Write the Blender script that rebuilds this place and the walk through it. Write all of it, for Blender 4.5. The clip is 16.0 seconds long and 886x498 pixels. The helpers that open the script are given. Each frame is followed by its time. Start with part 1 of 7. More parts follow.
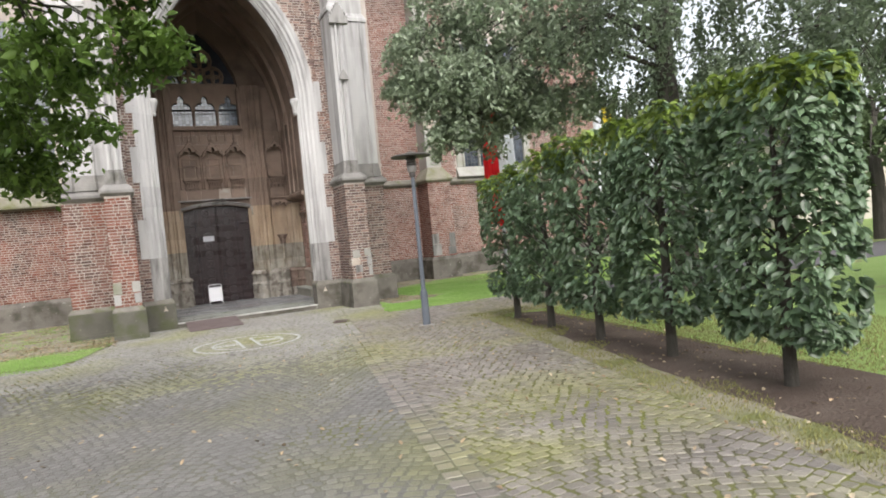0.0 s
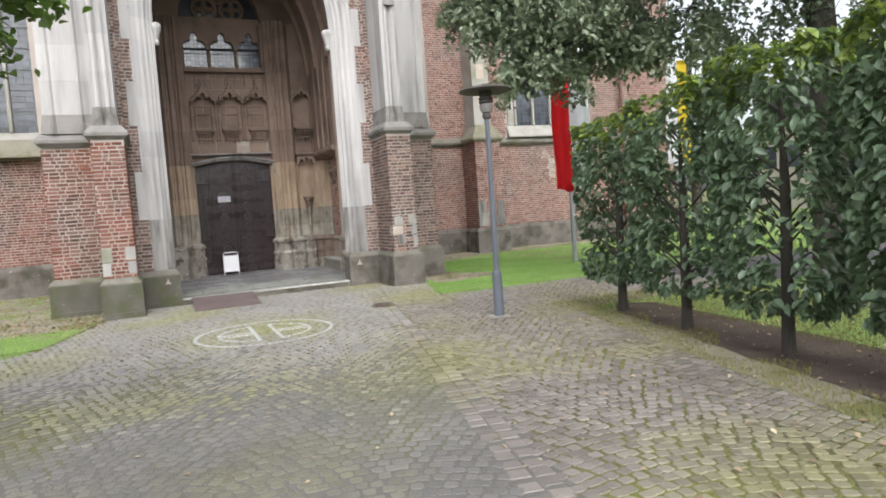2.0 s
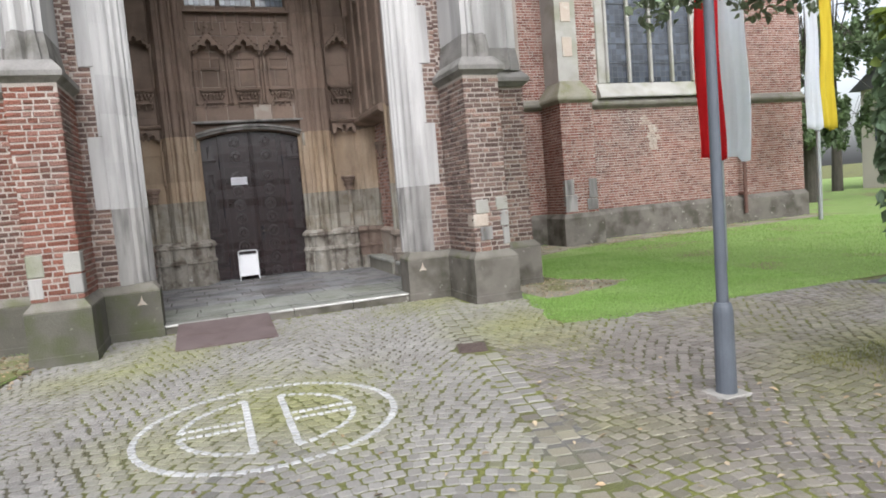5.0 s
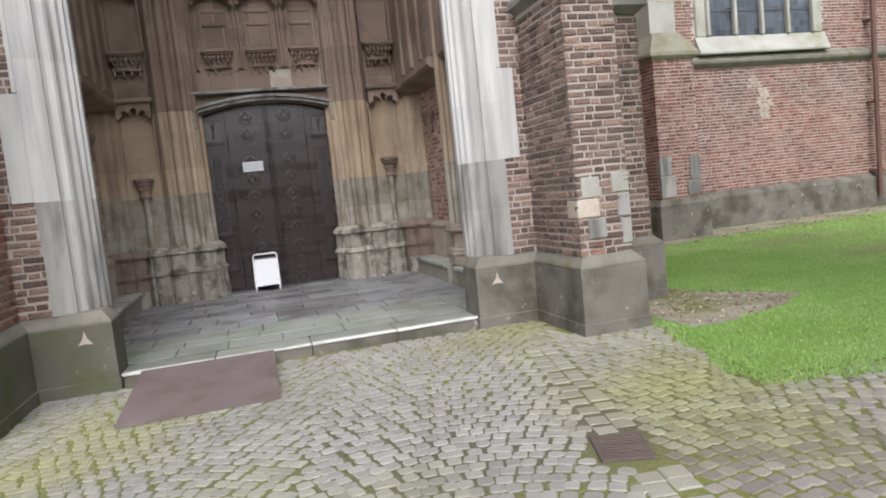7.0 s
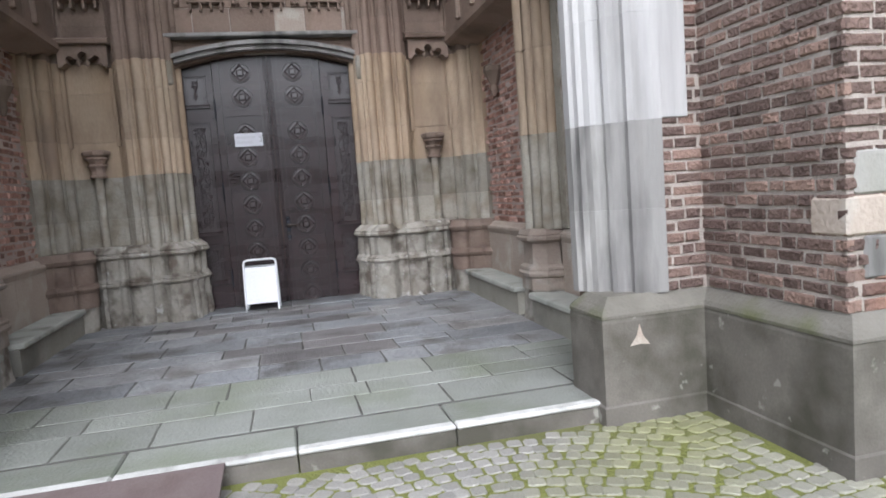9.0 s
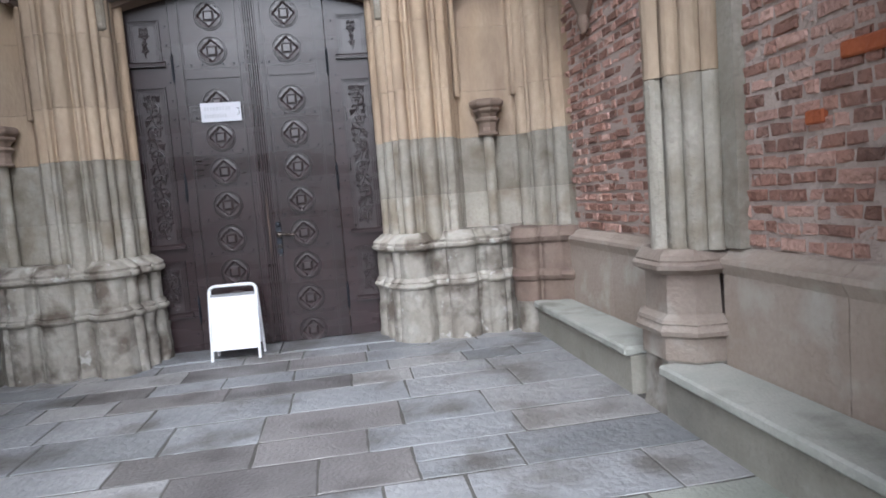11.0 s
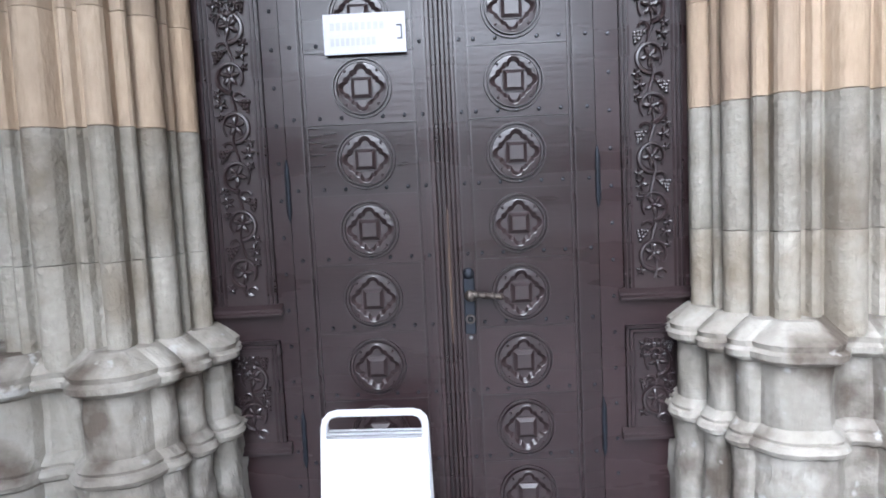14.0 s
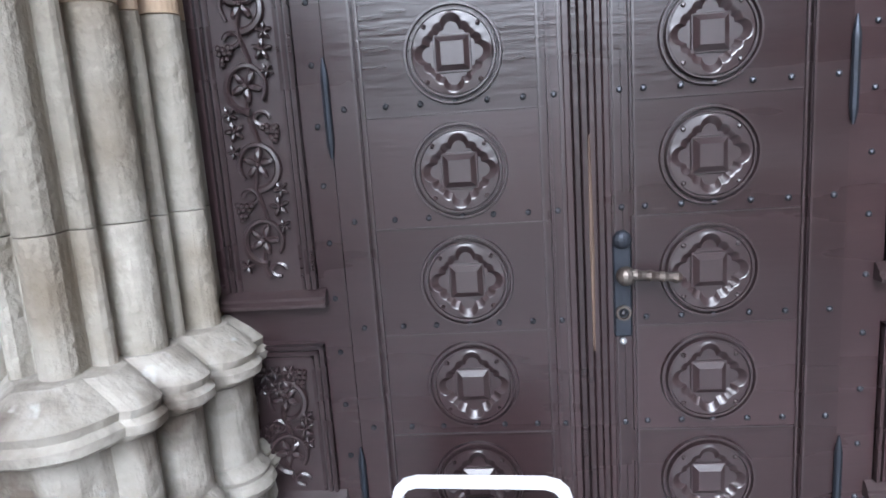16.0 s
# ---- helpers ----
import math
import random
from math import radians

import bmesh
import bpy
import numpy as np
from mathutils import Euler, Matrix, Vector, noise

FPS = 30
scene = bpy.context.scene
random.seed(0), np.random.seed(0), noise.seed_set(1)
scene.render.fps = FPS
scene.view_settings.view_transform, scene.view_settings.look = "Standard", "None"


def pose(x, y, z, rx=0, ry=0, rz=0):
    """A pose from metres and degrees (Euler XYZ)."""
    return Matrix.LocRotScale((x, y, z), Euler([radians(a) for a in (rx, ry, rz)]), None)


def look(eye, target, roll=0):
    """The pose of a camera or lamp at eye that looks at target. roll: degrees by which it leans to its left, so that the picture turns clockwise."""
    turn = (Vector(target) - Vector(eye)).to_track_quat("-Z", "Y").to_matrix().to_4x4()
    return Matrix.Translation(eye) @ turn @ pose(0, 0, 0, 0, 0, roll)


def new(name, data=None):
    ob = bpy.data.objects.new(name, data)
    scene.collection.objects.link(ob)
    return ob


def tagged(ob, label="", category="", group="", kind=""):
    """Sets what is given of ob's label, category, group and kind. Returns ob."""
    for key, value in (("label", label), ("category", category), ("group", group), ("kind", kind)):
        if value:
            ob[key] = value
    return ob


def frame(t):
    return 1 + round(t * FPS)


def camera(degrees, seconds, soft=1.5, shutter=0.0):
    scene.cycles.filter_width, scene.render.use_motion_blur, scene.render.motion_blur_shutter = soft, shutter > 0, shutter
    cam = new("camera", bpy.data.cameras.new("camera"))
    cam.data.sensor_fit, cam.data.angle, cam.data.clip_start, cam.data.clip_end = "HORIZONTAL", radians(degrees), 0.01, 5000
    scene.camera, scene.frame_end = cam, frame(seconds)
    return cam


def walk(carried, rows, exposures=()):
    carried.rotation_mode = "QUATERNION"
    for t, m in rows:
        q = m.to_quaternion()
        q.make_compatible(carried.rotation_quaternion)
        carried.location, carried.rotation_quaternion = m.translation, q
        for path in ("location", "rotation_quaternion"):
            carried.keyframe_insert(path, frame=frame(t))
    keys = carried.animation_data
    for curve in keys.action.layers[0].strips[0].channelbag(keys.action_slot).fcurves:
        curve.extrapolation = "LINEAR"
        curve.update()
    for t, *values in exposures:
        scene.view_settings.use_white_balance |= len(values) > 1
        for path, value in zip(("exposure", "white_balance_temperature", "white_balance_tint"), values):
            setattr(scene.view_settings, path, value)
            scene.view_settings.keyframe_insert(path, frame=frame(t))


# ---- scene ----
cam = camera(68.5, 16.0, soft=1.8)
PATH = [
    (0, (-0.866, -0.751, 1.771), (-0.012, 1.056, 1.721), -5.5),
    (0.5, (-0.668, 0.033, 1.749), (0.18, 1.843, 1.681), -4.1),
    (1, (-0.5, 0.905, 1.741), (0.327, 2.724, 1.658), -3.7),
    (1.5, (-0.437, 1.696, 1.705), (0.373, 3.521, 1.589), -3.7),
    (2, (-0.335, 2.446, 1.688), (0.453, 4.279, 1.556), -4.0),
    (2.5, (-0.227, 3.245, 1.694), (0.532, 5.091, 1.555), -3.8),
    (3, (-0.058, 4.018, 1.69), (0.677, 5.873, 1.548), -3.3),
    (3.5, (0.065, 4.868, 1.663), (0.769, 6.734, 1.518), -1.9),
    (4, (0.24, 5.655, 1.647), (0.925, 7.527, 1.481), -2.6),
    (4.2, (0.313, 5.99, 1.67), (0.997, 7.862, 1.504), -3.1),
    (6.3, (1.161, 9.186, 1.565), (1.792, 11.076, 1.394), -6.4),
    (6.5, (1.209, 9.572, 1.552), (1.819, 11.468, 1.376), -6.2),
    (7, (1.343, 10.328, 1.539), (1.885, 12.245, 1.362), -6.0),
    (7.5, (1.477, 11.138, 1.519), (1.98, 13.066, 1.347), -5.0),
    (8, (1.554, 11.869, 1.543), (2.044, 13.8, 1.369), -4.3),
    (8.5, (1.699, 12.7, 1.555), (2.179, 14.633, 1.373), -4.2),
    (8.7, (1.727, 13.032, 1.522), (2.203, 14.966, 1.34), -4.2),
    (10.8, (2.447, 15.918, 1.425), (2.753, 17.887, 1.253), -4.6),
    (11, (2.42, 16.197, 1.438), (2.721, 18.167, 1.265), -4.5),
    (11.5, (2.423, 16.812, 1.484), (2.695, 18.783, 1.282), -5.8),
    (12, (2.378, 17.446, 1.622), (2.562, 19.43, 1.453), -6.3),
    (12.5, (2.206, 17.964, 1.756), (2.22, 19.956, 1.571), -4.2),
    (13, (2.103, 18.523, 1.688), (2.096, 20.514, 1.495), -2.9),
    (13.5, (2.001, 19.07, 1.709), (1.944, 21.059, 1.503), -2.2),
    (14, (1.764, 19.563, 1.619), (1.741, 21.556, 1.45), -2.7),
    (14.5, (1.633, 20.04, 1.588), (1.634, 22.034, 1.434), -3.3),
    (15, (1.535, 20.366, 1.581), (1.543, 22.359, 1.407), -4.0),
    (15.5, (1.487, 20.554, 1.586), (1.494, 22.537, 1.329), -4.4),
    (16, (1.521, 20.659, 1.589), (1.332, 22.617, 1.228), -4.0),
]
EXPOSURES = [(0.0, 1.08, 6450, 10), (4.0, 1.10, 6150, 10), (7.5, 1.17, 6200, 10), (8.5, 1.24, 5950, 10), (11.0, 1.72, 5700, 10), (12.0, 1.90, 5680, 10), (12.5, 2.08, 5600, 10), (13.0, 2.10, 5550, 10), (14.0, 2.22, 5500, 10), (15.0, 2.58, 5450, 10), (16.0, 2.62, 5500, 10)]
walk(cam, [(t, look(eye, target, roll)) for t, eye, target, roll in PATH], EXPOSURES)

# ---- light ----
world = bpy.data.worlds.new("overcast_sky")
scene.world = world
world.use_nodes = True
wn, wl = world.node_tree.nodes, world.node_tree.links
sky = wn.new("ShaderNodeTexSky")
sky.sky_type, sky.sun_disc = "NISHITA", False
sky.sun_elevation, sky.sun_rotation = radians(45), radians(191)
sky.air_density, sky.dust_density, sky.ozone_density = 1.0, 4.0, 1.0
grey = wn.new("ShaderNodeHueSaturation")
grey.inputs["Saturation"].default_value = 0.25
wl.new(sky.outputs[0], grey.inputs["Color"])
wl.new(grey.outputs[0], wn["Background"].inputs[0])
wn["Background"].inputs[1].default_value = 0.15
sun_data = bpy.data.lights.new("sun", "SUN")
sun_data.energy, sun_data.angle, sun_data.color = 0.9, radians(75), (1.0, 0.97, 0.93)
sun = new("sun", sun_data)
sun.matrix_world = look((-3.0, -13, 19), (2, 14, 0))


# ---- materials ----
def ramp_mix(nt, fac, a, b):
    m = nt.nodes.new("ShaderNodeMix")
    m.data_type = "RGBA"
    if isinstance(fac, float):
        m.inputs[0].default_value = fac
    else:
        nt.links.new(fac, m.inputs[0])
    for sock, v in ((m.inputs[6], a), (m.inputs[7], b)):
        if isinstance(v, tuple):
            sock.default_value = (*v, 1)
        else:
            nt.links.new(v, sock)
    return m.outputs[2]


def noise_fac(nt, scale, lo=0.35, hi=0.65, detail=4.0, stretch=(1, 1, 1), shift=0.0):
    tc, mp, n, r = (nt.nodes.new(k) for k in ("ShaderNodeTexCoord", "ShaderNodeMapping", "ShaderNodeTexNoise", "ShaderNodeMapRange"))
    mp.inputs["Scale"].default_value = stretch
    mp.inputs["Location"].default_value = (shift, shift * 0.7, shift * 1.3)
    nt.links.new(tc.outputs["Object"], mp.inputs[0])
    nt.links.new(mp.outputs[0], n.inputs["Vector"])
    n.inputs["Scale"].default_value, n.inputs["Detail"].default_value = scale, detail
    r.inputs[1].default_value, r.inputs[2].default_value = lo, hi
    nt.links.new(n.outputs[0], r.inputs[0])
    return r.outputs[0]


def mat(name, c1, c2, scale=3.0, fine=40.0, rough=0.85, bump=0.3, depth=0.01, metal=0.0, spec=0.3, rand=0.0, island=0.0,
        stain=None, stain_scale=1.2, stain_lo=0.5, stain_hi=0.7, stretch=(1, 1, 1), tint=None, speck=None, rough_var=0.0, leafy=0.0):
    """A weathered surface: two colours mixed by a coarse noise, a fine grain in colour and relief, a stain with its own shape."""
    m = bpy.data.materials.new(name)
    m.use_nodes = True
    nt = m.node_tree
    b = nt.nodes["Principled BSDF"]
    col = ramp_mix(nt, noise_fac(nt, scale, 0.3, 0.7, 6.0, stretch), c1, c2)
    grain = noise_fac(nt, fine, 0.25, 0.75, 5.0, stretch, 3.1)
    dark = tuple(0.72 * v for v in c1)
    g = nt.nodes.new("ShaderNodeMath")
    g.operation, g.inputs[1].default_value = "MULTIPLY", 0.38
    nt.links.new(grain, g.inputs[0])
    col = ramp_mix(nt, g.outputs[0], col, dark)
    if tint:
        rnd = nt.nodes.new("ShaderNodeObjectInfo").outputs["Random"] if rand else nt.nodes.new("ShaderNodeNewGeometry").outputs["Random Per Island"]
        r = nt.nodes.new("ShaderNodeMapRange")
        r.inputs[1].default_value, r.inputs[2].default_value, r.inputs[4].default_value = 0.45, 1.0, 0.7
        nt.links.new(rnd, r.inputs[0])
        col = ramp_mix(nt, r.outputs[0], col, tint)
    if stain:
        col = ramp_mix(nt, noise_fac(nt, stain_scale, stain_lo, stain_hi, 7.0, stretch, 9.0), col, stain)
    if speck:
        col = ramp_mix(nt, noise_fac(nt, 9.0, 0.66, 0.72, 3.0, (1, 1, 1), 17.0), col, speck)
    for amount, kind in ((rand, "o"), (island, "i")):
        if amount:
            src = nt.nodes.new("ShaderNodeObjectInfo").outputs["Random"] if kind == "o" else nt.nodes.new("ShaderNodeNewGeometry").outputs["Random Per Island"]
            hs, r = nt.nodes.new("ShaderNodeHueSaturation"), nt.nodes.new("ShaderNodeMapRange")
            r.inputs[3].default_value, r.inputs[4].default_value = 1 - amount, 1 + amount
            nt.links.new(src, r.inputs[0])
            nt.links.new(r.outputs[0], hs.inputs["Value"])
            nt.links.new(col, hs.inputs["Color"])
            col = hs.outputs[0]
    nt.links.new(col, b.inputs["Base Color"])
    b.inputs["Roughness"].default_value, b.inputs["Metallic"].default_value = rough, metal
    b.inputs["Specular IOR Level"].default_value = spec
    bp = nt.nodes.new("ShaderNodeBump")
    bp.inputs["Strength"].default_value, bp.inputs["Distance"].default_value = bump, depth
    nt.links.new(grain, bp.inputs["Height"])
    nt.links.new(bp.outputs[0], b.inputs["Normal"])
    if rough_var:
        rr_ = nt.nodes.new("ShaderNodeMapRange")
        rr_.inputs[3].default_value, rr_.inputs[4].default_value = rough - rough_var, rough + rough_var
        nt.links.new(noise_fac(nt, scale * 1.7, 0.3, 0.7, 5.0, stretch, 23.0), rr_.inputs[0])
        nt.links.new(rr_.outputs[0], b.inputs["Roughness"])
    if leafy:
        tr, mix = nt.nodes.new("ShaderNodeBsdfTranslucent"), nt.nodes.new("ShaderNodeMixShader")
        nt.links.new(col, tr.inputs["Color"])
        mix.inputs[0].default_value = leafy
        nt.links.new(b.outputs[0], mix.inputs[1])
        nt.links.new(tr.outputs[0], mix.inputs[2])
        nt.links.new(mix.outputs[0], nt.nodes["Material Output"].inputs["Surface"])
    return m


M_BRICK_DARK = mat("old_brown_brick", (0.15, 0.098, 0.085), (0.215, 0.15, 0.128), 3, 45, island=0.40, tint=(0.22, 0.145, 0.115), stain=(0.22, 0.105, 0.075), stain_scale=1.3, stain_lo=0.60, stain_hi=0.76, bump=1.0, depth=0.015)
M_BRICK_ONE = mat("old_brown_brick_single", (0.15, 0.098, 0.085), (0.215, 0.15, 0.128), 3, 45, rand=0.40, tint=(0.22, 0.145, 0.115), stain=(0.22, 0.105, 0.075), stain_scale=1.3, stain_lo=0.60, stain_hi=0.76, bump=1.0, depth=0.015)
M_BRICK_RED = mat("red_brick", (0.255, 0.108, 0.082), (0.20, 0.095, 0.075), 2, 45, island=0.40, tint=(0.17, 0.12, 0.105), stain=(0.14, 0.09, 0.08), stain_scale=0.5, bump=0.6)
M_BRICK_LEFT = mat("mottled_red_brown_brick", (0.26, 0.098, 0.066), (0.19, 0.085, 0.065), 1.6, 45, island=0.42, tint=(0.15, 0.095, 0.08), stain=(0.13, 0.085, 0.072), stain_scale=0.9, stain_lo=0.50, stain_hi=0.68, bump=0.9, depth=0.014)
M_BRICK_NICHE = mat("flaking_purple_brick", (0.41, 0.22, 0.168), (0.30, 0.185, 0.155), 4, 35, island=0.45, tint=(0.40, 0.275, 0.235), bump=1.0, depth=0.015)
M_BRICK_NICHE_ONE = mat("flaking_purple_brick_single", (0.41, 0.22, 0.168), (0.30, 0.185, 0.155), 4, 35, rand=0.45, tint=(0.40, 0.275, 0.235), bump=1.0, depth=0.015)
M_BRICK_ORANGE = mat("orange_replacement_brick", (0.45, 0.13, 0.05), (0.35, 0.10, 0.05), 6, 40, bump=0.7)
M_MORTAR = mat("grey_lime_mortar", (0.45, 0.395, 0.355), (0.33, 0.287, 0.255), 2, 70, bump=0.6)
M_MORTAR_PINK = mat("pinkish_mortar", (0.50, 0.41, 0.365), (0.38, 0.305, 0.27), 3, 60, bump=0.7)
M_WHITE = mat("white_limestone", (0.50, 0.485, 0.475), (0.36, 0.35, 0.345), 1.8, 30, stretch=(1, 1, 0.12), stain=(0.24, 0.23, 0.225), stain_scale=3.4, stain_lo=0.46, stain_hi=0.70, rand=0.06, bump=0.35)
M_GREYSTONE = mat("sooty_grey_limestone", (0.36, 0.345, 0.33), (0.19, 0.18, 0.175), 2.4, 30, stretch=(1, 1, 0.2), stain=(0.11, 0.105, 0.10), stain_scale=3.5, stain_lo=0.5, stain_hi=0.68, rand=0.08, bump=0.45)
M_LEDGE = mat("dark_weathered_ledge_stone", (0.19, 0.18, 0.17), (0.27, 0.255, 0.24), 3.0, 35, stain=(0.11, 0.105, 0.09), stain_scale=3, bump=0.5)
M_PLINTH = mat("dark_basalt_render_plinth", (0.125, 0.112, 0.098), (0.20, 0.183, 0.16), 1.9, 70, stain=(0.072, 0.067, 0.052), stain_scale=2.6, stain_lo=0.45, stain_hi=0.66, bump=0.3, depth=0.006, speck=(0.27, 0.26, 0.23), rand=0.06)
M_PLINTH_DAMP = mat("damp_mossy_plinth", (0.085, 0.08, 0.066), (0.135, 0.128, 0.105), 1.9, 60, stain=(0.075, 0.082, 0.04), stain_scale=2.2, stain_lo=0.45, stain_hi=0.66, bump=0.4, depth=0.008, speck=(0.17, 0.165, 0.13))
M_PLINTH_CAP = mat("weathered_plinth_chamfer", (0.20, 0.185, 0.16), (0.13, 0.12, 0.10), 3.5, 45, stain=(0.11, 0.115, 0.06), stain_scale=3, bump=0.5, depth=0.008)
M_TAN = mat("tan_sandstone", (0.345, 0.25, 0.166), (0.425, 0.34, 0.256), 1.8, 40, stain=(0.23, 0.17, 0.125), stain_scale=2.4, rand=0.16, bump=0.4, stretch=(1, 1, 0.4))
M_ASH = mat("ash_grey_sandstone", (0.275, 0.248, 0.205), (0.385, 0.358, 0.312), 3.0, 34, stain=(0.19, 0.158, 0.118), stain_scale=3.4, stain_lo=0.48, stain_hi=0.70, rand=0.14, bump=0.8, depth=0.008)
M_BASE = mat("worn_grey_base_stone", (0.25, 0.225, 0.19), (0.39, 0.368, 0.33), 4.0, 26, stain=(0.11, 0.09, 0.072), stain_scale=4.5, stain_lo=0.49, stain_hi=0.66, rand=0.12, bump=0.55, depth=0.010, speck=(0.40, 0.385, 0.36))
M_BROWN = mat("brown_weathered_sandstone", (0.235, 0.168, 0.132), (0.29, 0.22, 0.178), 1.5, 35, stain=(0.14, 0.105, 0.08), stain_scale=1.3, rand=0.14, bump=0.4)
M_CORNER = mat("dark_brown_corner_sandstone", (0.175, 0.125, 0.10), (0.25, 0.195, 0.16), 2.2, 40, stain=(0.12, 0.085, 0.07), stain_scale=3, bump=0.5)
M_SHAFT_BASE = mat("brown_grey_shaft_stone", (0.24, 0.19, 0.158), (0.33, 0.28, 0.24), 2.2, 40, stain=(0.38, 0.35, 0.31), stain_scale=3.0, stain_lo=0.56, stain_hi=0.74, bump=0.5)
M_PANEL = mat("brown_plinth_sandstone", (0.36, 0.29, 0.24), (0.45, 0.385, 0.33), 1.6, 40, stain=(0.46, 0.43, 0.385), stain_scale=3.0, stain_lo=0.54, stain_hi=0.72, rand=0.10, bump=0.5)
M_BENCH = mat("greenish_grey_bench_stone", (0.37, 0.38, 0.34), (0.46, 0.455, 0.415), 3, 60, bump=0.4, stain=(0.20, 0.20, 0.17), stain_scale=3, rand=0.06)
M_BENCH_SIDE = mat("bench_riser_stone", (0.28, 0.265, 0.225), (0.37, 0.35, 0.305), 2, 40, bump=0.5, stain=(0.15, 0.14, 0.12))
M_FLAG = mat("slate_grey_flagstone", (0.215, 0.222, 0.235), (0.315, 0.32, 0.332), 2.2, 22, rough=0.5, spec=0.5, bump=0.8, rand=0.34, tint=(0.19, 0.178, 0.168), stain=(0.12, 0.113, 0.108), stain_scale=2.6, stain_lo=0.5, stain_hi=0.66, rough_var=0.12)
M_FLAG_FRONT = mat("greenish_front_flagstone", (0.225, 0.235, 0.205), (0.29, 0.295, 0.275), 1.8, 45, rough=0.5, spec=0.45, bump=0.5, rand=0.16, stain=(0.185, 0.20, 0.155), stain_scale=1.6, stain_lo=0.48, stain_hi=0.68, rough_var=0.12)
M_FLAG_BROWN = mat("brown_grey_flagstone", (0.15, 0.140, 0.140), (0.205, 0.192, 0.190), 2.4, 45, rough=0.45, spec=0.5, bump=0.5, rand=0.25, stain=(0.105, 0.095, 0.095), stain_scale=2.6, stain_lo=0.5, stain_hi=0.66, rough_var=0.12)
M_JOINT = mat("dark_floor_joint", (0.07, 0.066, 0.06), (0.11, 0.105, 0.095), 4, 60)
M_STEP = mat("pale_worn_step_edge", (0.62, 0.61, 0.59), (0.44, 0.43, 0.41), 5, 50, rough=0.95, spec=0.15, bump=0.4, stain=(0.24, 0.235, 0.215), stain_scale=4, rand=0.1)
M_COBBLE = mat("grey_granite_sett", (0.23, 0.218, 0.20), (0.325, 0.31, 0.29), 0.8, 60, island=0.16, rough=0.55, spec=0.4, bump=0.5, stain=(0.24, 0.238, 0.12), stain_scale=0.5, stain_lo=0.46, stain_hi=0.70)
M_COBBLE_ONE = mat("grey_granite_sett_single", (0.23, 0.218, 0.20), (0.325, 0.31, 0.29), 0.8, 60, rand=0.16, rough=0.55, spec=0.4, bump=0.5, stain=(0.24, 0.238, 0.12), stain_scale=0.5, stain_lo=0.46, stain_hi=0.70)
M_COBBLE_DARK = mat("dark_gritty_granite_sett", (0.15, 0.145, 0.136), (0.215, 0.207, 0.195), 0.8, 60, island=0.16, rough=0.6, spec=0.35, bump=0.5, stain=(0.19, 0.188, 0.095), stain_scale=0.45, stain_lo=0.46, stain_hi=0.70)
M_COBBLE_BROWN = mat("brownish_granite_sett", (0.18, 0.16, 0.142), (0.275, 0.25, 0.228), 0.8, 60, island=0.26, rough=0.5, spec=0.45, bump=0.6, stain=(0.23, 0.225, 0.10), stain_scale=0.5, stain_lo=0.46, stain_hi=0.70)
M_GRIT = mat("grey_joint_grit", (0.14, 0.133, 0.122), (0.185, 0.177, 0.163), 1.2, 60, bump=0.8, depth=0.012, stain=(0.135, 0.14, 0.055), stain_scale=0.42, stain_lo=0.48, stain_hi=0.64)
M_COBBLE_WHITE = mat("white_marble_sett", (0.50, 0.50, 0.50), (0.37, 0.37, 0.37), 4, 50, island=0.12, rough=0.6)
M_MOSS = mat("mossy_joint_sand", (0.10, 0.09, 0.065), (0.13, 0.125, 0.065), 0.7, 40, bump=0.8, depth=0.02, stain=(0.165, 0.175, 0.05), stain_scale=0.42, stain_lo=0.36, stain_hi=0.56)
M_SOIL = mat("brown_bed_soil", (0.085, 0.06, 0.047), (0.13, 0.098, 0.078), 2, 30, bump=1.0, depth=0.03, stain=(0.16, 0.125, 0.10), stain_scale=0.9)
M_DIRT = mat("pale_trodden_dirt", (0.27, 0.24, 0.185), (0.36, 0.33, 0.26), 2, 40, bump=0.8, depth=0.02, stain=(0.17, 0.18, 0.07), stain_scale=1.3, stain_lo=0.45, stain_hi=0.62)
M_ASPHALT = mat("grey_asphalt_path", (0.11, 0.105, 0.11), (0.15, 0.14, 0.145), 1, 90, bump=0.6)
M_TURF = mat("turf_ground", (0.27, 0.40, 0.11), (0.34, 0.46, 0.155), 1.2, 60, bump=1.0, depth=0.03, stain=(0.29, 0.27, 0.14), stain_scale=0.7, stain_lo=0.56, stain_hi=0.68)
M_GRASS = mat("grass_blade", (0.29, 0.47, 0.12), (0.40, 0.55, 0.20), 0.9, 8, island=0.25, rough=0.55, bump=0.0, leafy=0.4)
M_GRASS_DRY = mat("dry_grass_blade", (0.26, 0.24, 0.09), (0.16, 0.18, 0.05), 1.1, 8, island=0.3, rough=0.7, bump=0.0)
M_LEAF = mat("hornbeam_leaf", (0.135, 0.21, 0.11), (0.215, 0.30, 0.165), 1.5, 20, island=0.5, rough=0.32, spec=0.85, bump=0.15, tint=(0.10, 0.15, 0.10), leafy=0.35)
M_LEAF_TOP = mat("young_hornbeam_leaf", (0.19, 0.27, 0.05), (0.27, 0.34, 0.08), 1.5, 20, island=0.4, rough=0.4, spec=0.5, bump=0.15, leafy=0.45)
M_LEAF_LIME = mat("maple_leaf", (0.085, 0.15, 0.03), (0.16, 0.245, 0.05), 1.2, 20, island=0.45, rough=0.45, bump=0.1, leafy=0.4)
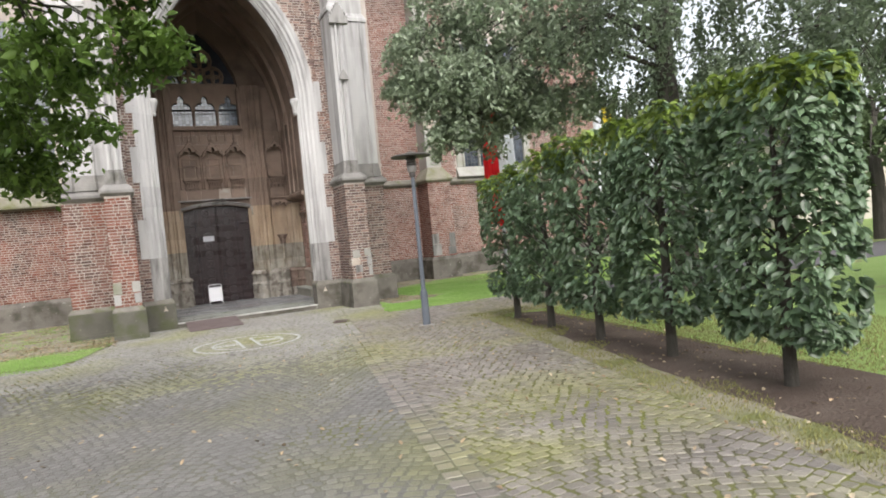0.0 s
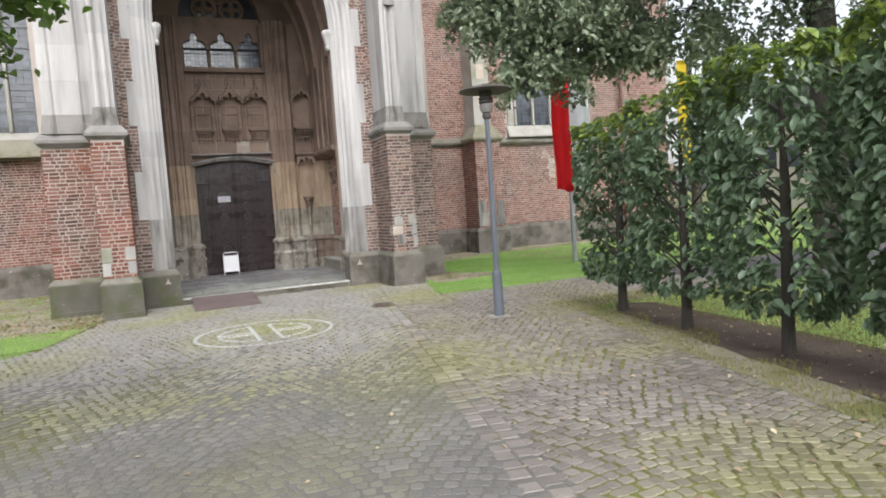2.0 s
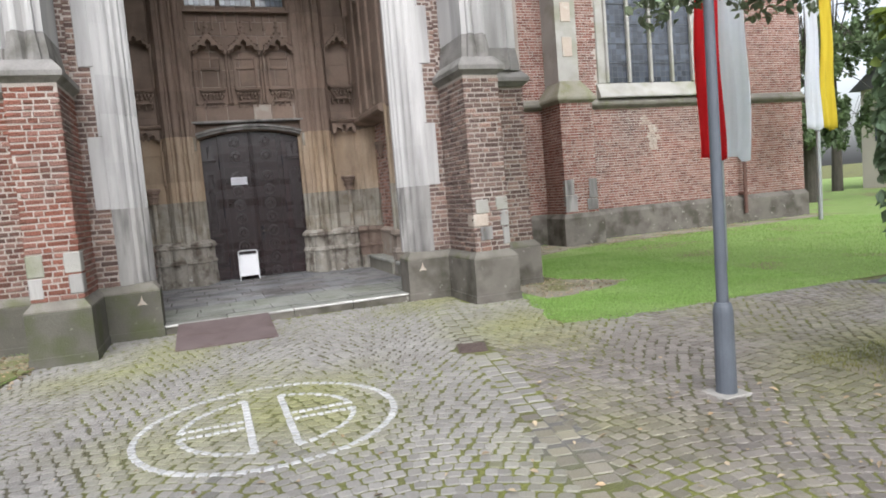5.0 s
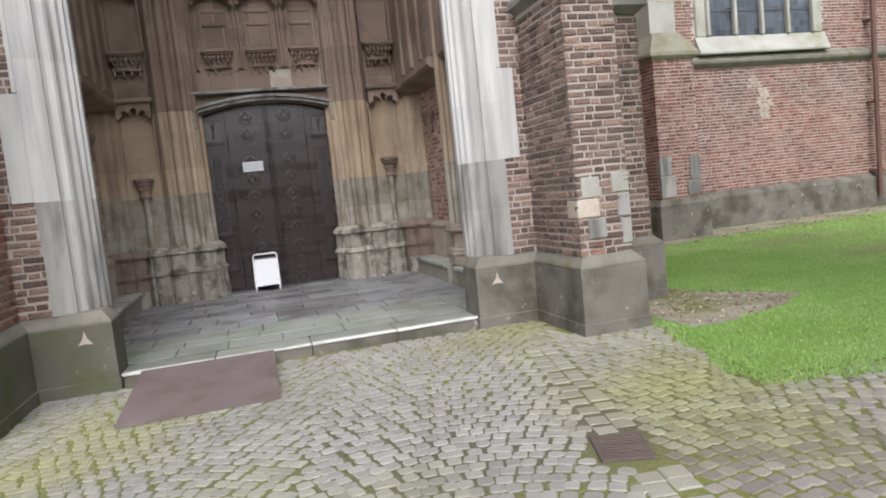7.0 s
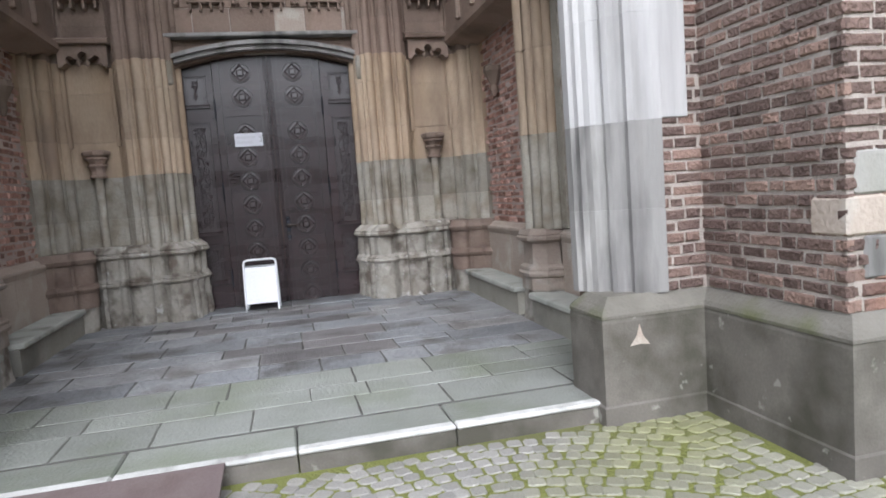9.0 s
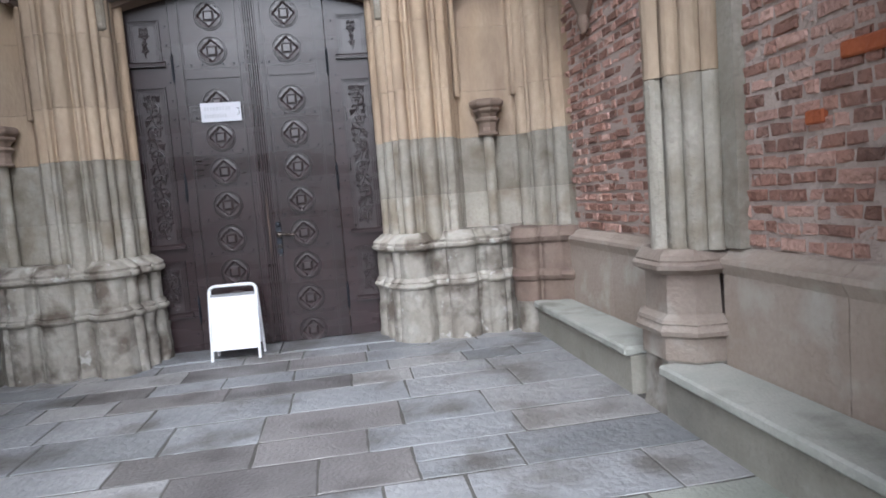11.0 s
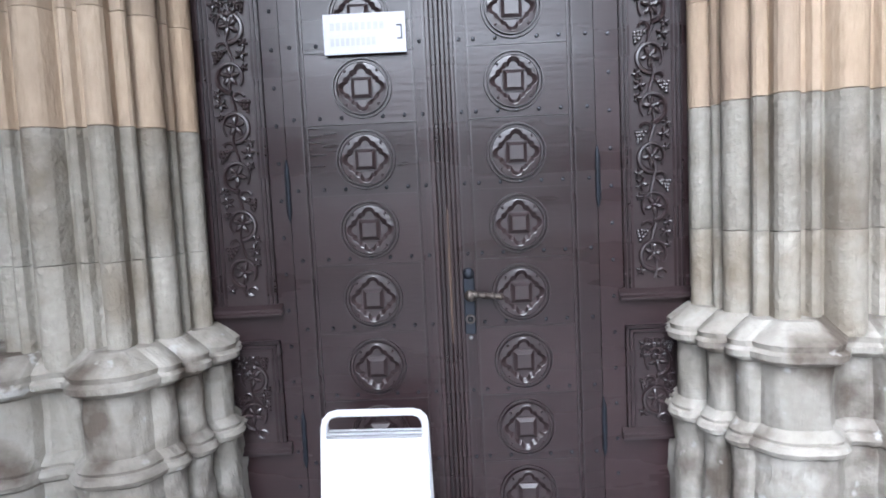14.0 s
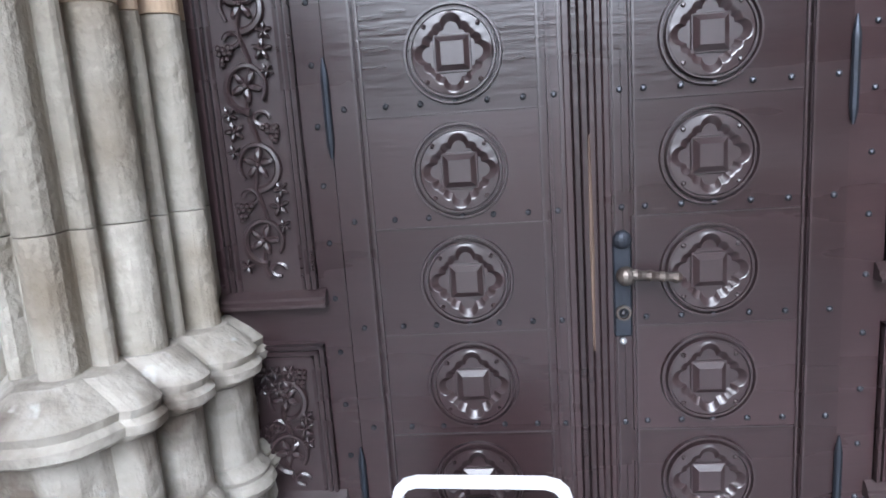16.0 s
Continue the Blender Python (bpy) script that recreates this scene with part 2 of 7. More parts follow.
M_LEAF_TREE = mat("drooping_tree_leaf", (0.25, 0.315, 0.20), (0.36, 0.415, 0.29), 0.8, 20, island=0.45, rough=0.38, spec=0.7, bump=0.1, tint=(0.17, 0.21, 0.14), leafy=0.4)
M_LEAF_PALE = mat("pale_silvery_leaf", (0.175, 0.225, 0.14), (0.26, 0.31, 0.215), 0.8, 20, island=0.4, rough=0.45, spec=0.6, bump=0.1, leafy=0.45)
M_LEAF_FAR = mat("far_foliage", (0.10, 0.15, 0.07), (0.16, 0.21, 0.10), 0.5, 8, island=0.35, rough=0.6, bump=0.1, leafy=0.35)
M_LEAF_FALLEN = mat("fallen_leaf", (0.42, 0.36, 0.26), (0.25, 0.15, 0.07), 1.0, 30, island=0.45, rough=0.8, bump=0.1)
M_BARK = mat("dark_grey_bark", (0.055, 0.05, 0.042), (0.095, 0.085, 0.07), 6, 30, bump=1.0, depth=0.02, stretch=(1, 1, 0.3))
M_DOOR = mat("dark_brown_painted_oak", (0.020, 0.0115, 0.0125), (0.029, 0.0170, 0.0175), 2.5, 60, rough=0.29, spec=0.46, bump=0.15, depth=0.003, stretch=(0.14, 1, 1), rand=0.25, rough_var=0.10)
M_DOOR_CARVED = mat("dark_carved_oak", (0.022, 0.0130, 0.0138), (0.031, 0.019, 0.0195), 5, 70, rough=0.33, spec=0.7, bump=0.1, depth=0.003)
M_DOOR_BARE = mat("bare_scuffed_wood", (0.13, 0.088, 0.062), (0.06, 0.038, 0.03), 10, 60, rough=0.7, stretch=(1, 1, 0.1))
M_IRON = mat("blackened_iron", (0.035, 0.035, 0.038), (0.06, 0.058, 0.06), 12, 60, rough=0.38, metal=0.8, bump=0.3, depth=0.003)
M_STUD = mat("bluish_iron_stud", (0.045, 0.047, 0.055), (0.065, 0.066, 0.075), 12, 60, rough=0.32, metal=0.7, bump=0.2, depth=0.002)
M_BLUE_IRON = mat("blued_iron_plate", (0.035, 0.040, 0.052), (0.028, 0.03, 0.036), 20, 60, rough=0.42, metal=0.6, bump=0.3, depth=0.003)
M_BRONZE = mat("rubbed_bronze", (0.15, 0.13, 0.115), (0.09, 0.07, 0.06), 25, 60, rough=0.4, metal=0.75, bump=0.3, depth=0.003)
M_WHITE_METAL = mat("white_powder_coated_steel", (0.78, 0.79, 0.82), (0.72, 0.73, 0.76), 6, 80, rough=0.4, bump=0.05)
M_PAPER = mat("white_poster_sheet", (0.80, 0.80, 0.82), (0.77, 0.77, 0.80), 2, 60, rough=0.5, bump=0.03)
M_NOTICE = mat("greyish_laminated_paper", (0.56, 0.56, 0.60), (0.52, 0.52, 0.56), 3, 60, rough=0.4, bump=0.03)
M_INK = mat("faded_grey_ink", (0.47, 0.47, 0.50), (0.42, 0.42, 0.45), 8, 60, rough=0.7)
M_INK_BLACK = mat("black_ink", (0.04, 0.04, 0.045), (0.06, 0.06, 0.065), 8, 60, rough=0.6)
M_LAMP = mat("slate_blue_lamp_paint", (0.13, 0.145, 0.17), (0.10, 0.11, 0.13), 4, 60, rough=0.5, bump=0.15, depth=0.003)
M_LAMP_DARK = mat("dark_lamp_metal", (0.07, 0.065, 0.06), (0.10, 0.09, 0.085), 5, 60, rough=0.5, bump=0.15, depth=0.003)
M_ALU = mat("galvanised_steel", (0.42, 0.43, 0.45), (0.33, 0.34, 0.35), 6, 60, rough=0.45, metal=0.6, bump=0.1)
M_PLATE = mat("rusty_purple_steel_plate", (0.135, 0.102, 0.10), (0.18, 0.145, 0.138), 2.2, 60, rough=0.55, bump=0.35, depth=0.004, stain=(0.105, 0.075, 0.068), stain_scale=3)
M_DRAIN = mat("rusted_cast_iron", (0.09, 0.065, 0.06), (0.13, 0.10, 0.085), 8, 60, rough=0.7, bump=0.4)
M_RED = mat("red_flag_cloth", (0.85, 0.04, 0.05), (0.80, 0.03, 0.04), 2, 90, rough=0.7, bump=0.08, leafy=0.4)
M_FLAGWHITE = mat("white_flag_cloth", (0.86, 0.88, 0.92), (0.82, 0.85, 0.90), 2, 90, rough=0.7, bump=0.08, leafy=0.4)
M_YELLOW = mat("yellow_flag_cloth", (0.75, 0.60, 0.05), (0.68, 0.53, 0.04), 2, 90, rough=0.7, bump=0.08)
M_RUST = mat("rusty_downpipe_paint", (0.14, 0.075, 0.06), (0.10, 0.055, 0.045), 4, 40, rough=0.6)
M_MOSSROOF = mat("lichened_weathering_slope", (0.24, 0.225, 0.165), (0.33, 0.31, 0.26), 2, 30, bump=1.0, depth=0.03, stain=(0.17, 0.175, 0.07), stain_scale=2.5)
M_SILL = mat("pale_sill_stone", (0.39, 0.375, 0.35), (0.30, 0.288, 0.265), 2, 40, stain=(0.22, 0.22, 0.16), bump=0.35)
M_LEAD = mat("lead_came", (0.07, 0.075, 0.08), (0.10, 0.105, 0.11), 5, 50, rough=0.6, metal=0.4)
M_GLASS = mat("leaded_window_glass", (0.03, 0.035, 0.047), (0.065, 0.075, 0.095), 1.5, 12, rough=0.14, spec=0.7, bump=0.08, depth=0.006, island=0.5)
# pale blue base colour carries the sky's reflection in the porch window panes
M_GLASS_SKY = mat("sky_reflection_window_glass", (0.17, 0.20, 0.25), (0.30, 0.34, 0.40), 1.5, 12, rough=0.12, spec=0.8, bump=0.08, depth=0.006, island=0.45)
M_ROOF = mat("slate_roof", (0.10, 0.10, 0.11), (0.14, 0.14, 0.15), 2, 30)
M_PLASTER = mat("pale_house_render", (0.55, 0.50, 0.44), (0.47, 0.43, 0.38), 0.8, 40)
M_LAMPGLASS = mat("milky_lamp_glass", (0.30, 0.28, 0.27), (0.24, 0.225, 0.215), 5, 60, rough=0.25)


# ---- mesh helpers ----
def link(name, verts, faces, material, parent=None, label="", smooth=False):
    me = bpy.data.meshes.new(name)
    me.from_pydata([tuple(v) for v in verts], [], faces)
    me.update()
    if smooth:
        me.polygons.foreach_set("use_smooth", [True] * len(me.polygons))
    if material:
        me.materials.append(material)
    ob = new(name, me)
    if parent:
        ob.parent = parent
    return tagged(ob, label)


def part(name, bm, material, parent=None, label="", smooth=False):
    me = bpy.data.meshes.new(name)
    bmesh.ops.recalc_face_normals(bm, faces=bm.faces)
    bm.to_mesh(me)
    bm.free()
    if smooth:
        me.polygons.foreach_set("use_smooth", [True] * len(me.polygons))
    me.materials.append(material)
    ob = new(name, me)
    if parent:
        ob.parent = parent
    return tagged(ob, label)


def box(x0, x1, y0, y1, z0, z1, bevel=0.0, bm=None):
    own = bm is None
    bm = bm or bmesh.new()
    r = bmesh.ops.create_cube(bm, size=1.0, matrix=Matrix.Translation(((x0 + x1) / 2, (y0 + y1) / 2, (z0 + z1) / 2)) @ Matrix.Diagonal((x1 - x0, y1 - y0, z1 - z0, 1)))
    if bevel and own:
        bmesh.ops.bevel(bm, geom=bm.edges[:], offset=bevel, segments=1, affect="EDGES")
    return bm


def prism(points, axis, a, b, bm=None):
    """A polygon in two coordinates, pushed along the third axis from a to b."""
    bm = bm or bmesh.new()

    def at(p, h):
        return {"x": (h, p[0], p[1]), "y": (p[0], h, p[1]), "z": (p[0], p[1], h)}[axis]
    lo = [bm.verts.new(at(p, a)) for p in points]
    hi = [bm.verts.new(at(p, b)) for p in points]
    n = len(points)
    bm.faces.new(lo)
    bm.faces.new(hi[::-1])
    for i in range(n):
        bm.faces.new((lo[i], hi[i], hi[(i + 1) % n], lo[(i + 1) % n]))
    return bm


def lathe(profile, cx, cy, steps=20, bm=None):
    """Radius and height pairs turned round the upright line at (cx, cy)."""
    bm = bm or bmesh.new()
    rings = [[bm.verts.new((cx + r * math.cos(2 * math.pi * k / steps), cy + r * math.sin(2 * math.pi * k / steps), z)) for k in range(steps)] for r, z in profile]
    for lo, hi in zip(rings, rings[1:]):
        for k in range(steps):
            bm.faces.new((lo[k], lo[(k + 1) % steps], hi[(k + 1) % steps], hi[k]))
    bm.faces.new(rings[0][::-1])
    bm.faces.new(rings[-1])
    return bm


def tube(points, radius, steps=8, bm=None):
    """A round bar along points; radius may be a list."""
    bm = bm or bmesh.new()
    pts = [Vector(p) for p in points]
    radii = radius if isinstance(radius, (list, tuple)) else [radius] * len(pts)
    rings, side = [], None
    for i, p in enumerate(pts):
        d = (pts[min(i + 1, len(pts) - 1)] - pts[max(i - 1, 0)]).normalized()
        side = (side - d * side.dot(d)).normalized() if side and (side - d * side.dot(d)).length > 1e-4 else d.orthogonal().normalized()
        up = d.cross(side)
        rings.append([bm.verts.new(p + radii[i] * (math.cos(2 * math.pi * k / steps) * side + math.sin(2 * math.pi * k / steps) * up)) for k in range(steps)])
    for lo, hi in zip(rings, rings[1:]):
        for k in range(steps):
            bm.faces.new((lo[k], lo[(k + 1) % steps], hi[(k + 1) % steps], hi[k]))
    bm.faces.new(rings[0][::-1])
    bm.faces.new(rings[-1])
    return bm


def empty(name, label="", category="", group="", kind="", at=(0, 0, 0)):
    ob = new(name)
    ob.location = at
    return tagged(ob, label, category, group, kind)


def structure(ob, label="", category=""):
    return tagged(ob, label, category, "", "structure")


def block_mesh(w, d, h, chamfer=0.012):
    """A squared stone lying on its back at the origin: top face towards +z, edges knocked off, no underside."""
    a, b, c = w / 2, d / 2, chamfer
    v = [(-a, -b, 0), (a, -b, 0), (a, b, 0), (-a, b, 0), (-a, -b, h - c), (a, -b, h - c), (a, b, h - c), (-a, b, h - c),
         (-a + c, -b + c, h), (a - c, -b + c, h), (a - c, b - c, h), (-a + c, b - c, h)]
    f = [(0, 1, 5, 4), (1, 2, 6, 5), (2, 3, 7, 6), (3, 0, 4, 7), (4, 5, 9, 8), (5, 6, 10, 9), (6, 7, 11, 10), (7, 4, 8, 11), (8, 9, 10, 11)]
    return v, f


def sett_mesh(w, d, h, cut, chamfer, rng):
    """A sett with knocked-off corners, its outline a little uneven, top towards +z, no underside."""
    a, b = w / 2, d / 2
    ring = [(-a + cut, -b), (a - cut, -b), (a, -b + cut), (a, b - cut), (a - cut, b), (-a + cut, b), (-a, b - cut), (-a, -b + cut)]
    ring = [(x + rng.uniform(-0.005, 0.005), y + rng.uniform(-0.005, 0.005)) for x, y in ring]
    k = 1 - 2 * chamfer / min(w, d)
    v = [(x, y, 0) for x, y in ring] + [(x, y, h - chamfer * 0.7) for x, y in ring] + [(x * k, y * k, h) for x, y in ring]
    f = [(i + o, (i + 1) % 8 + o, (i + 1) % 8 + 8 + o, i + 8 + o) for o in (0, 8) for i in range(8)] + [tuple(range(16, 24))]
    return v, f


class Heap:
    """Many small pieces gathered into one mesh."""

    def __init__(self):
        self.v, self.f = [], []

    def add(self, verts, faces, m=None):
        n = len(self.v)
        self.v += [tuple(m @ Vector(p)) for p in verts] if m else verts
        self.f += [tuple(i + n for i in face) for face in faces]


def bricks(origin, along, out, width, height, seed, heap=None, singles=None, material=None, parent=None, bl=0.195, bh=0.0565, joint=0.016,
           keep=None, rough=0.005, proud=0.010):
    """Brickwork in alternate headers and stretchers on a wall face, from its lower corner; keep(u, v) leaves openings free."""
    rng = random.Random(seed)
    o, u, n = Vector(origin), Vector(along), Vector(out)
    w = Vector((0, 0, 1))
    course = 0
    v = 0.0
    while v + bh * 0.6 < height:
        h = min(bh, height - v)
        x = -rng.random() * bl if course % 2 else -rng.random() * 0.3 * bl
        k = rng.randrange(2)
        while x < width:
            long = bl if (k + course) % 2 else bl * 0.5
            long *= rng.uniform(0.76, 1.14)
            k += 1
            a, b = max(x, -0.009), min(x + long, width + 0.009)
            x += long + joint
            if b - a < 0.04:
                continue
            if keep and not keep((a + b) / 2, v + h / 2):
                continue
            hh = h * rng.uniform(0.88, 1.02)
            verts, faces = block_mesh(b - a, hh, 0.03 + proud + rng.uniform(-rough, rough), 0.007)
            jig = rng.uniform(-rough, rough)
            mid = o + u * ((a + b) / 2) + w * (v + h / 2 + jig * 0.5) - n * 0.03
            m = Matrix((u, w, n)).transposed().to_4x4()
            m.translation = mid
            if rough > 0.0:
                verts = [(p[0] + rng.uniform(-rough, rough) * 0.6, p[1] + rng.uniform(-rough, rough) * 0.6, p[2] + (rng.uniform(-rough, rough) if p[2] > 0 else 0)) for p in verts]
            if singles and singles(a, v):
                ob = link("brick", [m @ Vector(p) for p in verts], faces, material, parent)
            else:
                heap.add(verts, faces, m)
        v += bh + joint
        course += 1


# ---- the portal ----
XC = 1.755          # middle of the porch
YF = 17.05          # brick face of the portal front
YD = 22.45          # face of the doors
ZF = 0.13           # porch floor
HALF, ARC, SPRING = 1.86, 4.0, 5.9


def mirror(x):
    return 2 * XC - x


def inset(poly, d):
    """A polygon drawn in by d (out where d is negative)."""
    area = sum(a[0] * b[1] - b[0] * a[1] for a, b in zip(poly, poly[1:] + poly[:1]))
    s = 1 if area > 0 else -1
    res, n = [], len(poly)
    for i in range(n):
        p0, p1, p2 = Vector(poly[i - 1]), Vector(poly[i]), Vector(poly[(i + 1) % n])
        e1, e2 = (p1 - p0).normalized(), (p2 - p1).normalized()
        n1, n2 = Vector((-e1.y, e1.x)) * s, Vector((-e2.y, e2.x)) * s
        k = (n1 + n2) / max(1e-6, 1 + n1.dot(n2))
        res.append(tuple(p1 + k * d))
    return res


def loft(poly, levels, bm=None):
    """A plan polygon carried up through (height, inset) levels."""
    bm = bm or bmesh.new()
    rings = [[bm.verts.new((x, y, z)) for x, y in inset(poly, d)] for z, d in levels]
    n = len(poly)
    for lo, hi in zip(rings, rings[1:]):
        for k in range(n):
            bm.faces.new((lo[k], lo[(k + 1) % n], hi[(k + 1) % n], hi[k]))
    bm.faces.new(rings[0][::-1])
    bm.faces.new(rings[-1])
    return bm


def flip(poly, left):
    return [(mirror(x), y) for x, y in poly][::-1] if left else poly


def arch_point(d, s):
    """A point of the right half of the arch, d outside its edge; s runs 0 to 1 round the curve."""
    a = s * math.acos((ARC - HALF) / (ARC + d))
    return XC + HALF - ARC + (ARC + d) * math.cos(a), SPRING + (ARC + d) * math.sin(a)


def wavy(points, bumps, step=0.012):
    """A plan line with rounded rolls standing out of it: bumps are (start, end, height) along its length."""
    pts = [Vector(p) for p in points]
    lens = [(b - a).length for a, b in zip(pts, pts[1:])]
    total, res, s = sum(lens), [], 0.0
    while s < total + 1e-6:
        r, i = s, 0
        while i < len(lens) - 1 and r > lens[i]:
            r -= lens[i]
            i += 1
        e = (pts[i + 1] - pts[i]).normalized()
        nrm = Vector((e.y, -e.x))
        q = pts[i] + e * r
        h = 0.0
        for a, b, k in bumps:
            if a < s < b:
                t = 2 * (s - a) / (b - a) - 1
                h = k * math.sqrt(max(0, 1 - t * t)) if k > 0 else k * (1 - t * t)
        res.append((q, nrm, h))
        s += step
    smooth = []
    for i in range(len(res)):
        near = res[max(0, i - 5):i + 6]
        q = sum((p[0] for p in near), Vector((0, 0))) / len(near)
        nn = sum((p[1] for p in near), Vector((0, 0))).normalized()
        smooth.append((q, nn, res[i][2]))
    return smooth


def shaft_block(line, levels, back, worn=0.0):
    """A stone with the moulded plan of line, through (height, swell, share of rolls) levels, with its back closed."""
    bm = bmesh.new()
    rings = []
    for z, swell, share in levels:
        ring = []
        for q, nrm, h in line:
            p = q + nrm * (swell + h * share)
            if worn:
                p += nrm * worn * (noise.noise(Vector((q.x * 9, q.y * 9, z * 7))) + 0.6 * noise.noise(Vector((q.x * 27, q.y * 27, z * 23))))
            ring.append(bm.verts.new((p.x, p.y, z)))
        for p in back:
            ring.append(bm.verts.new((p[0], p[1], z)))
        rings.append(ring)
    n = len(rings[0])
    for lo, hi in zip(rings, rings[1:]):
        for k in range(n):
            bm.faces.new((lo[k], lo[(k + 1) % n], hi[(k + 1) % n], hi[k]))
    bm.faces.new(rings[0][::-1])
    bm.faces.new(rings[-1])
    return bm


surround = structure(empty("portal_surround"), "tall pointed arch of white limestone blocks, grey near the ground", "arch")
PW = 0.43           # width of the moulded arch stones across the front
PROFILE = [(0.0, 17.46), (0.0, 17.38), (0.027, 17.37), (0.04, 17.345), (0.027, 17.315), (0.06, 17.30), (0.08, 17.26), (0.12, 17.25), (0.15, 17.23), (0.16, 17.20), (0.138, 17.18),
           (0.16, 17.155), (0.21, 17.15), (0.24, 17.13), (0.25, 17.10), (0.234, 17.078), (0.266, 17.058), (0.32, 17.058), (0.35, 17.04), (0.385, 17.025), (PW, 17.02), (PW, 17.18)]


def arch_stone(stations, left, material):
    """One stone of the arch between two stations: ('z', height) on the upright part or ('s', share) on the curve."""
    bm = bmesh.new()
    rings = []
    for kind, v in stations:
        ring = []
        for d, y in PROFILE:
            x, z = (XC + HALF + d, v) if kind == "z" else arch_point(d, v)
            ring.append(bm.verts.new((mirror(x) if left else x, y, z)))
        rings.append(ring)
    n = len(PROFILE)
    for lo, hi in zip(rings, rings[1:]):
        for k in range(n):
            bm.faces.new((lo[k], lo[(k + 1) % n], hi[(k + 1) % n], hi[k]))
    bm.faces.new(rings[0][::-1])
    bm.faces.new(rings[-1])
    return part("stone_block", bm, material, surround)


for left in (False, True):
    hs = [0.76, 1.28, 1.815, 2.45, 3.1, 3.62, 4.3, 4.95, 5.45, 5.9]
    for a, b in zip(hs, hs[1:]):
        arch_stone([("z", a + 0.0006), ("z", b - 0.0006)], left, M_GREYSTONE if b < 1.9 else M_WHITE)
    for k in range(9):
        arch_stone([("s", k / 9 + 0.0005), ("s", k / 9 + 0.055), ("s", (k + 1) / 9 - 0.0005)], left, M_WHITE)
    # quoins bonded into the brick, long and short by turns
    edges = [1.815, 2.80, 3.72, 4.62, 5.45, 6.3]
    for k, (za, zb) in enumerate(zip(edges, edges[1:])):
        x0 = XC + HALF + PW + 0.002
        x1 = x0 + (0.045 if k % 2 else 0.185)
        xs = sorted((mirror(x0), mirror(x1)) if left else (x0, x1))
        part("quoin_stone", box(xs[0], xs[1], 17.030, 17.4, za + 0.003, zb - 0.003, 0.006), M_WHITE, surround)

# capitals where the arch begins
for left in (False, True):
    x = XC + HALF - 0.03
    bm = lathe([(0.05, 5.45), (0.07, 5.5), (0.06, 5.55), (0.09, 5.68), (0.13, 5.8), (0.13, 5.86), (0.1, 5.9)], mirror(x) if left else x, 17.45, 10)
    part("capital", bm, M_WHITE, surround)

# front wall of brick round the arch
front_wall = structure(empty("wall_front"), "brown brick portal front with grey stone plinth", "wall")
for left in (False, True):
    pts = [(XC + HALF + 0.4, 0.0), (5.82, 0.0), (5.82, 13.0), (XC, 13.0)]
    pts += [arch_point(0.4, s / 10) for s in range(10, -1, -1)]
    pts = [(mirror(x), z) for x, z in pts] if left else pts
    part("wall_core", prism(pts, "y", YF, 17.46), M_MORTAR, front_wall)
    xs = sorted((mirror(4.46), mirror(5.80)) if left else (4.46, 5.80))
    part("side_wall_core", box(xs[0], xs[1], 17.47, 24.2, 0, 13), M_MORTAR, front_wall)

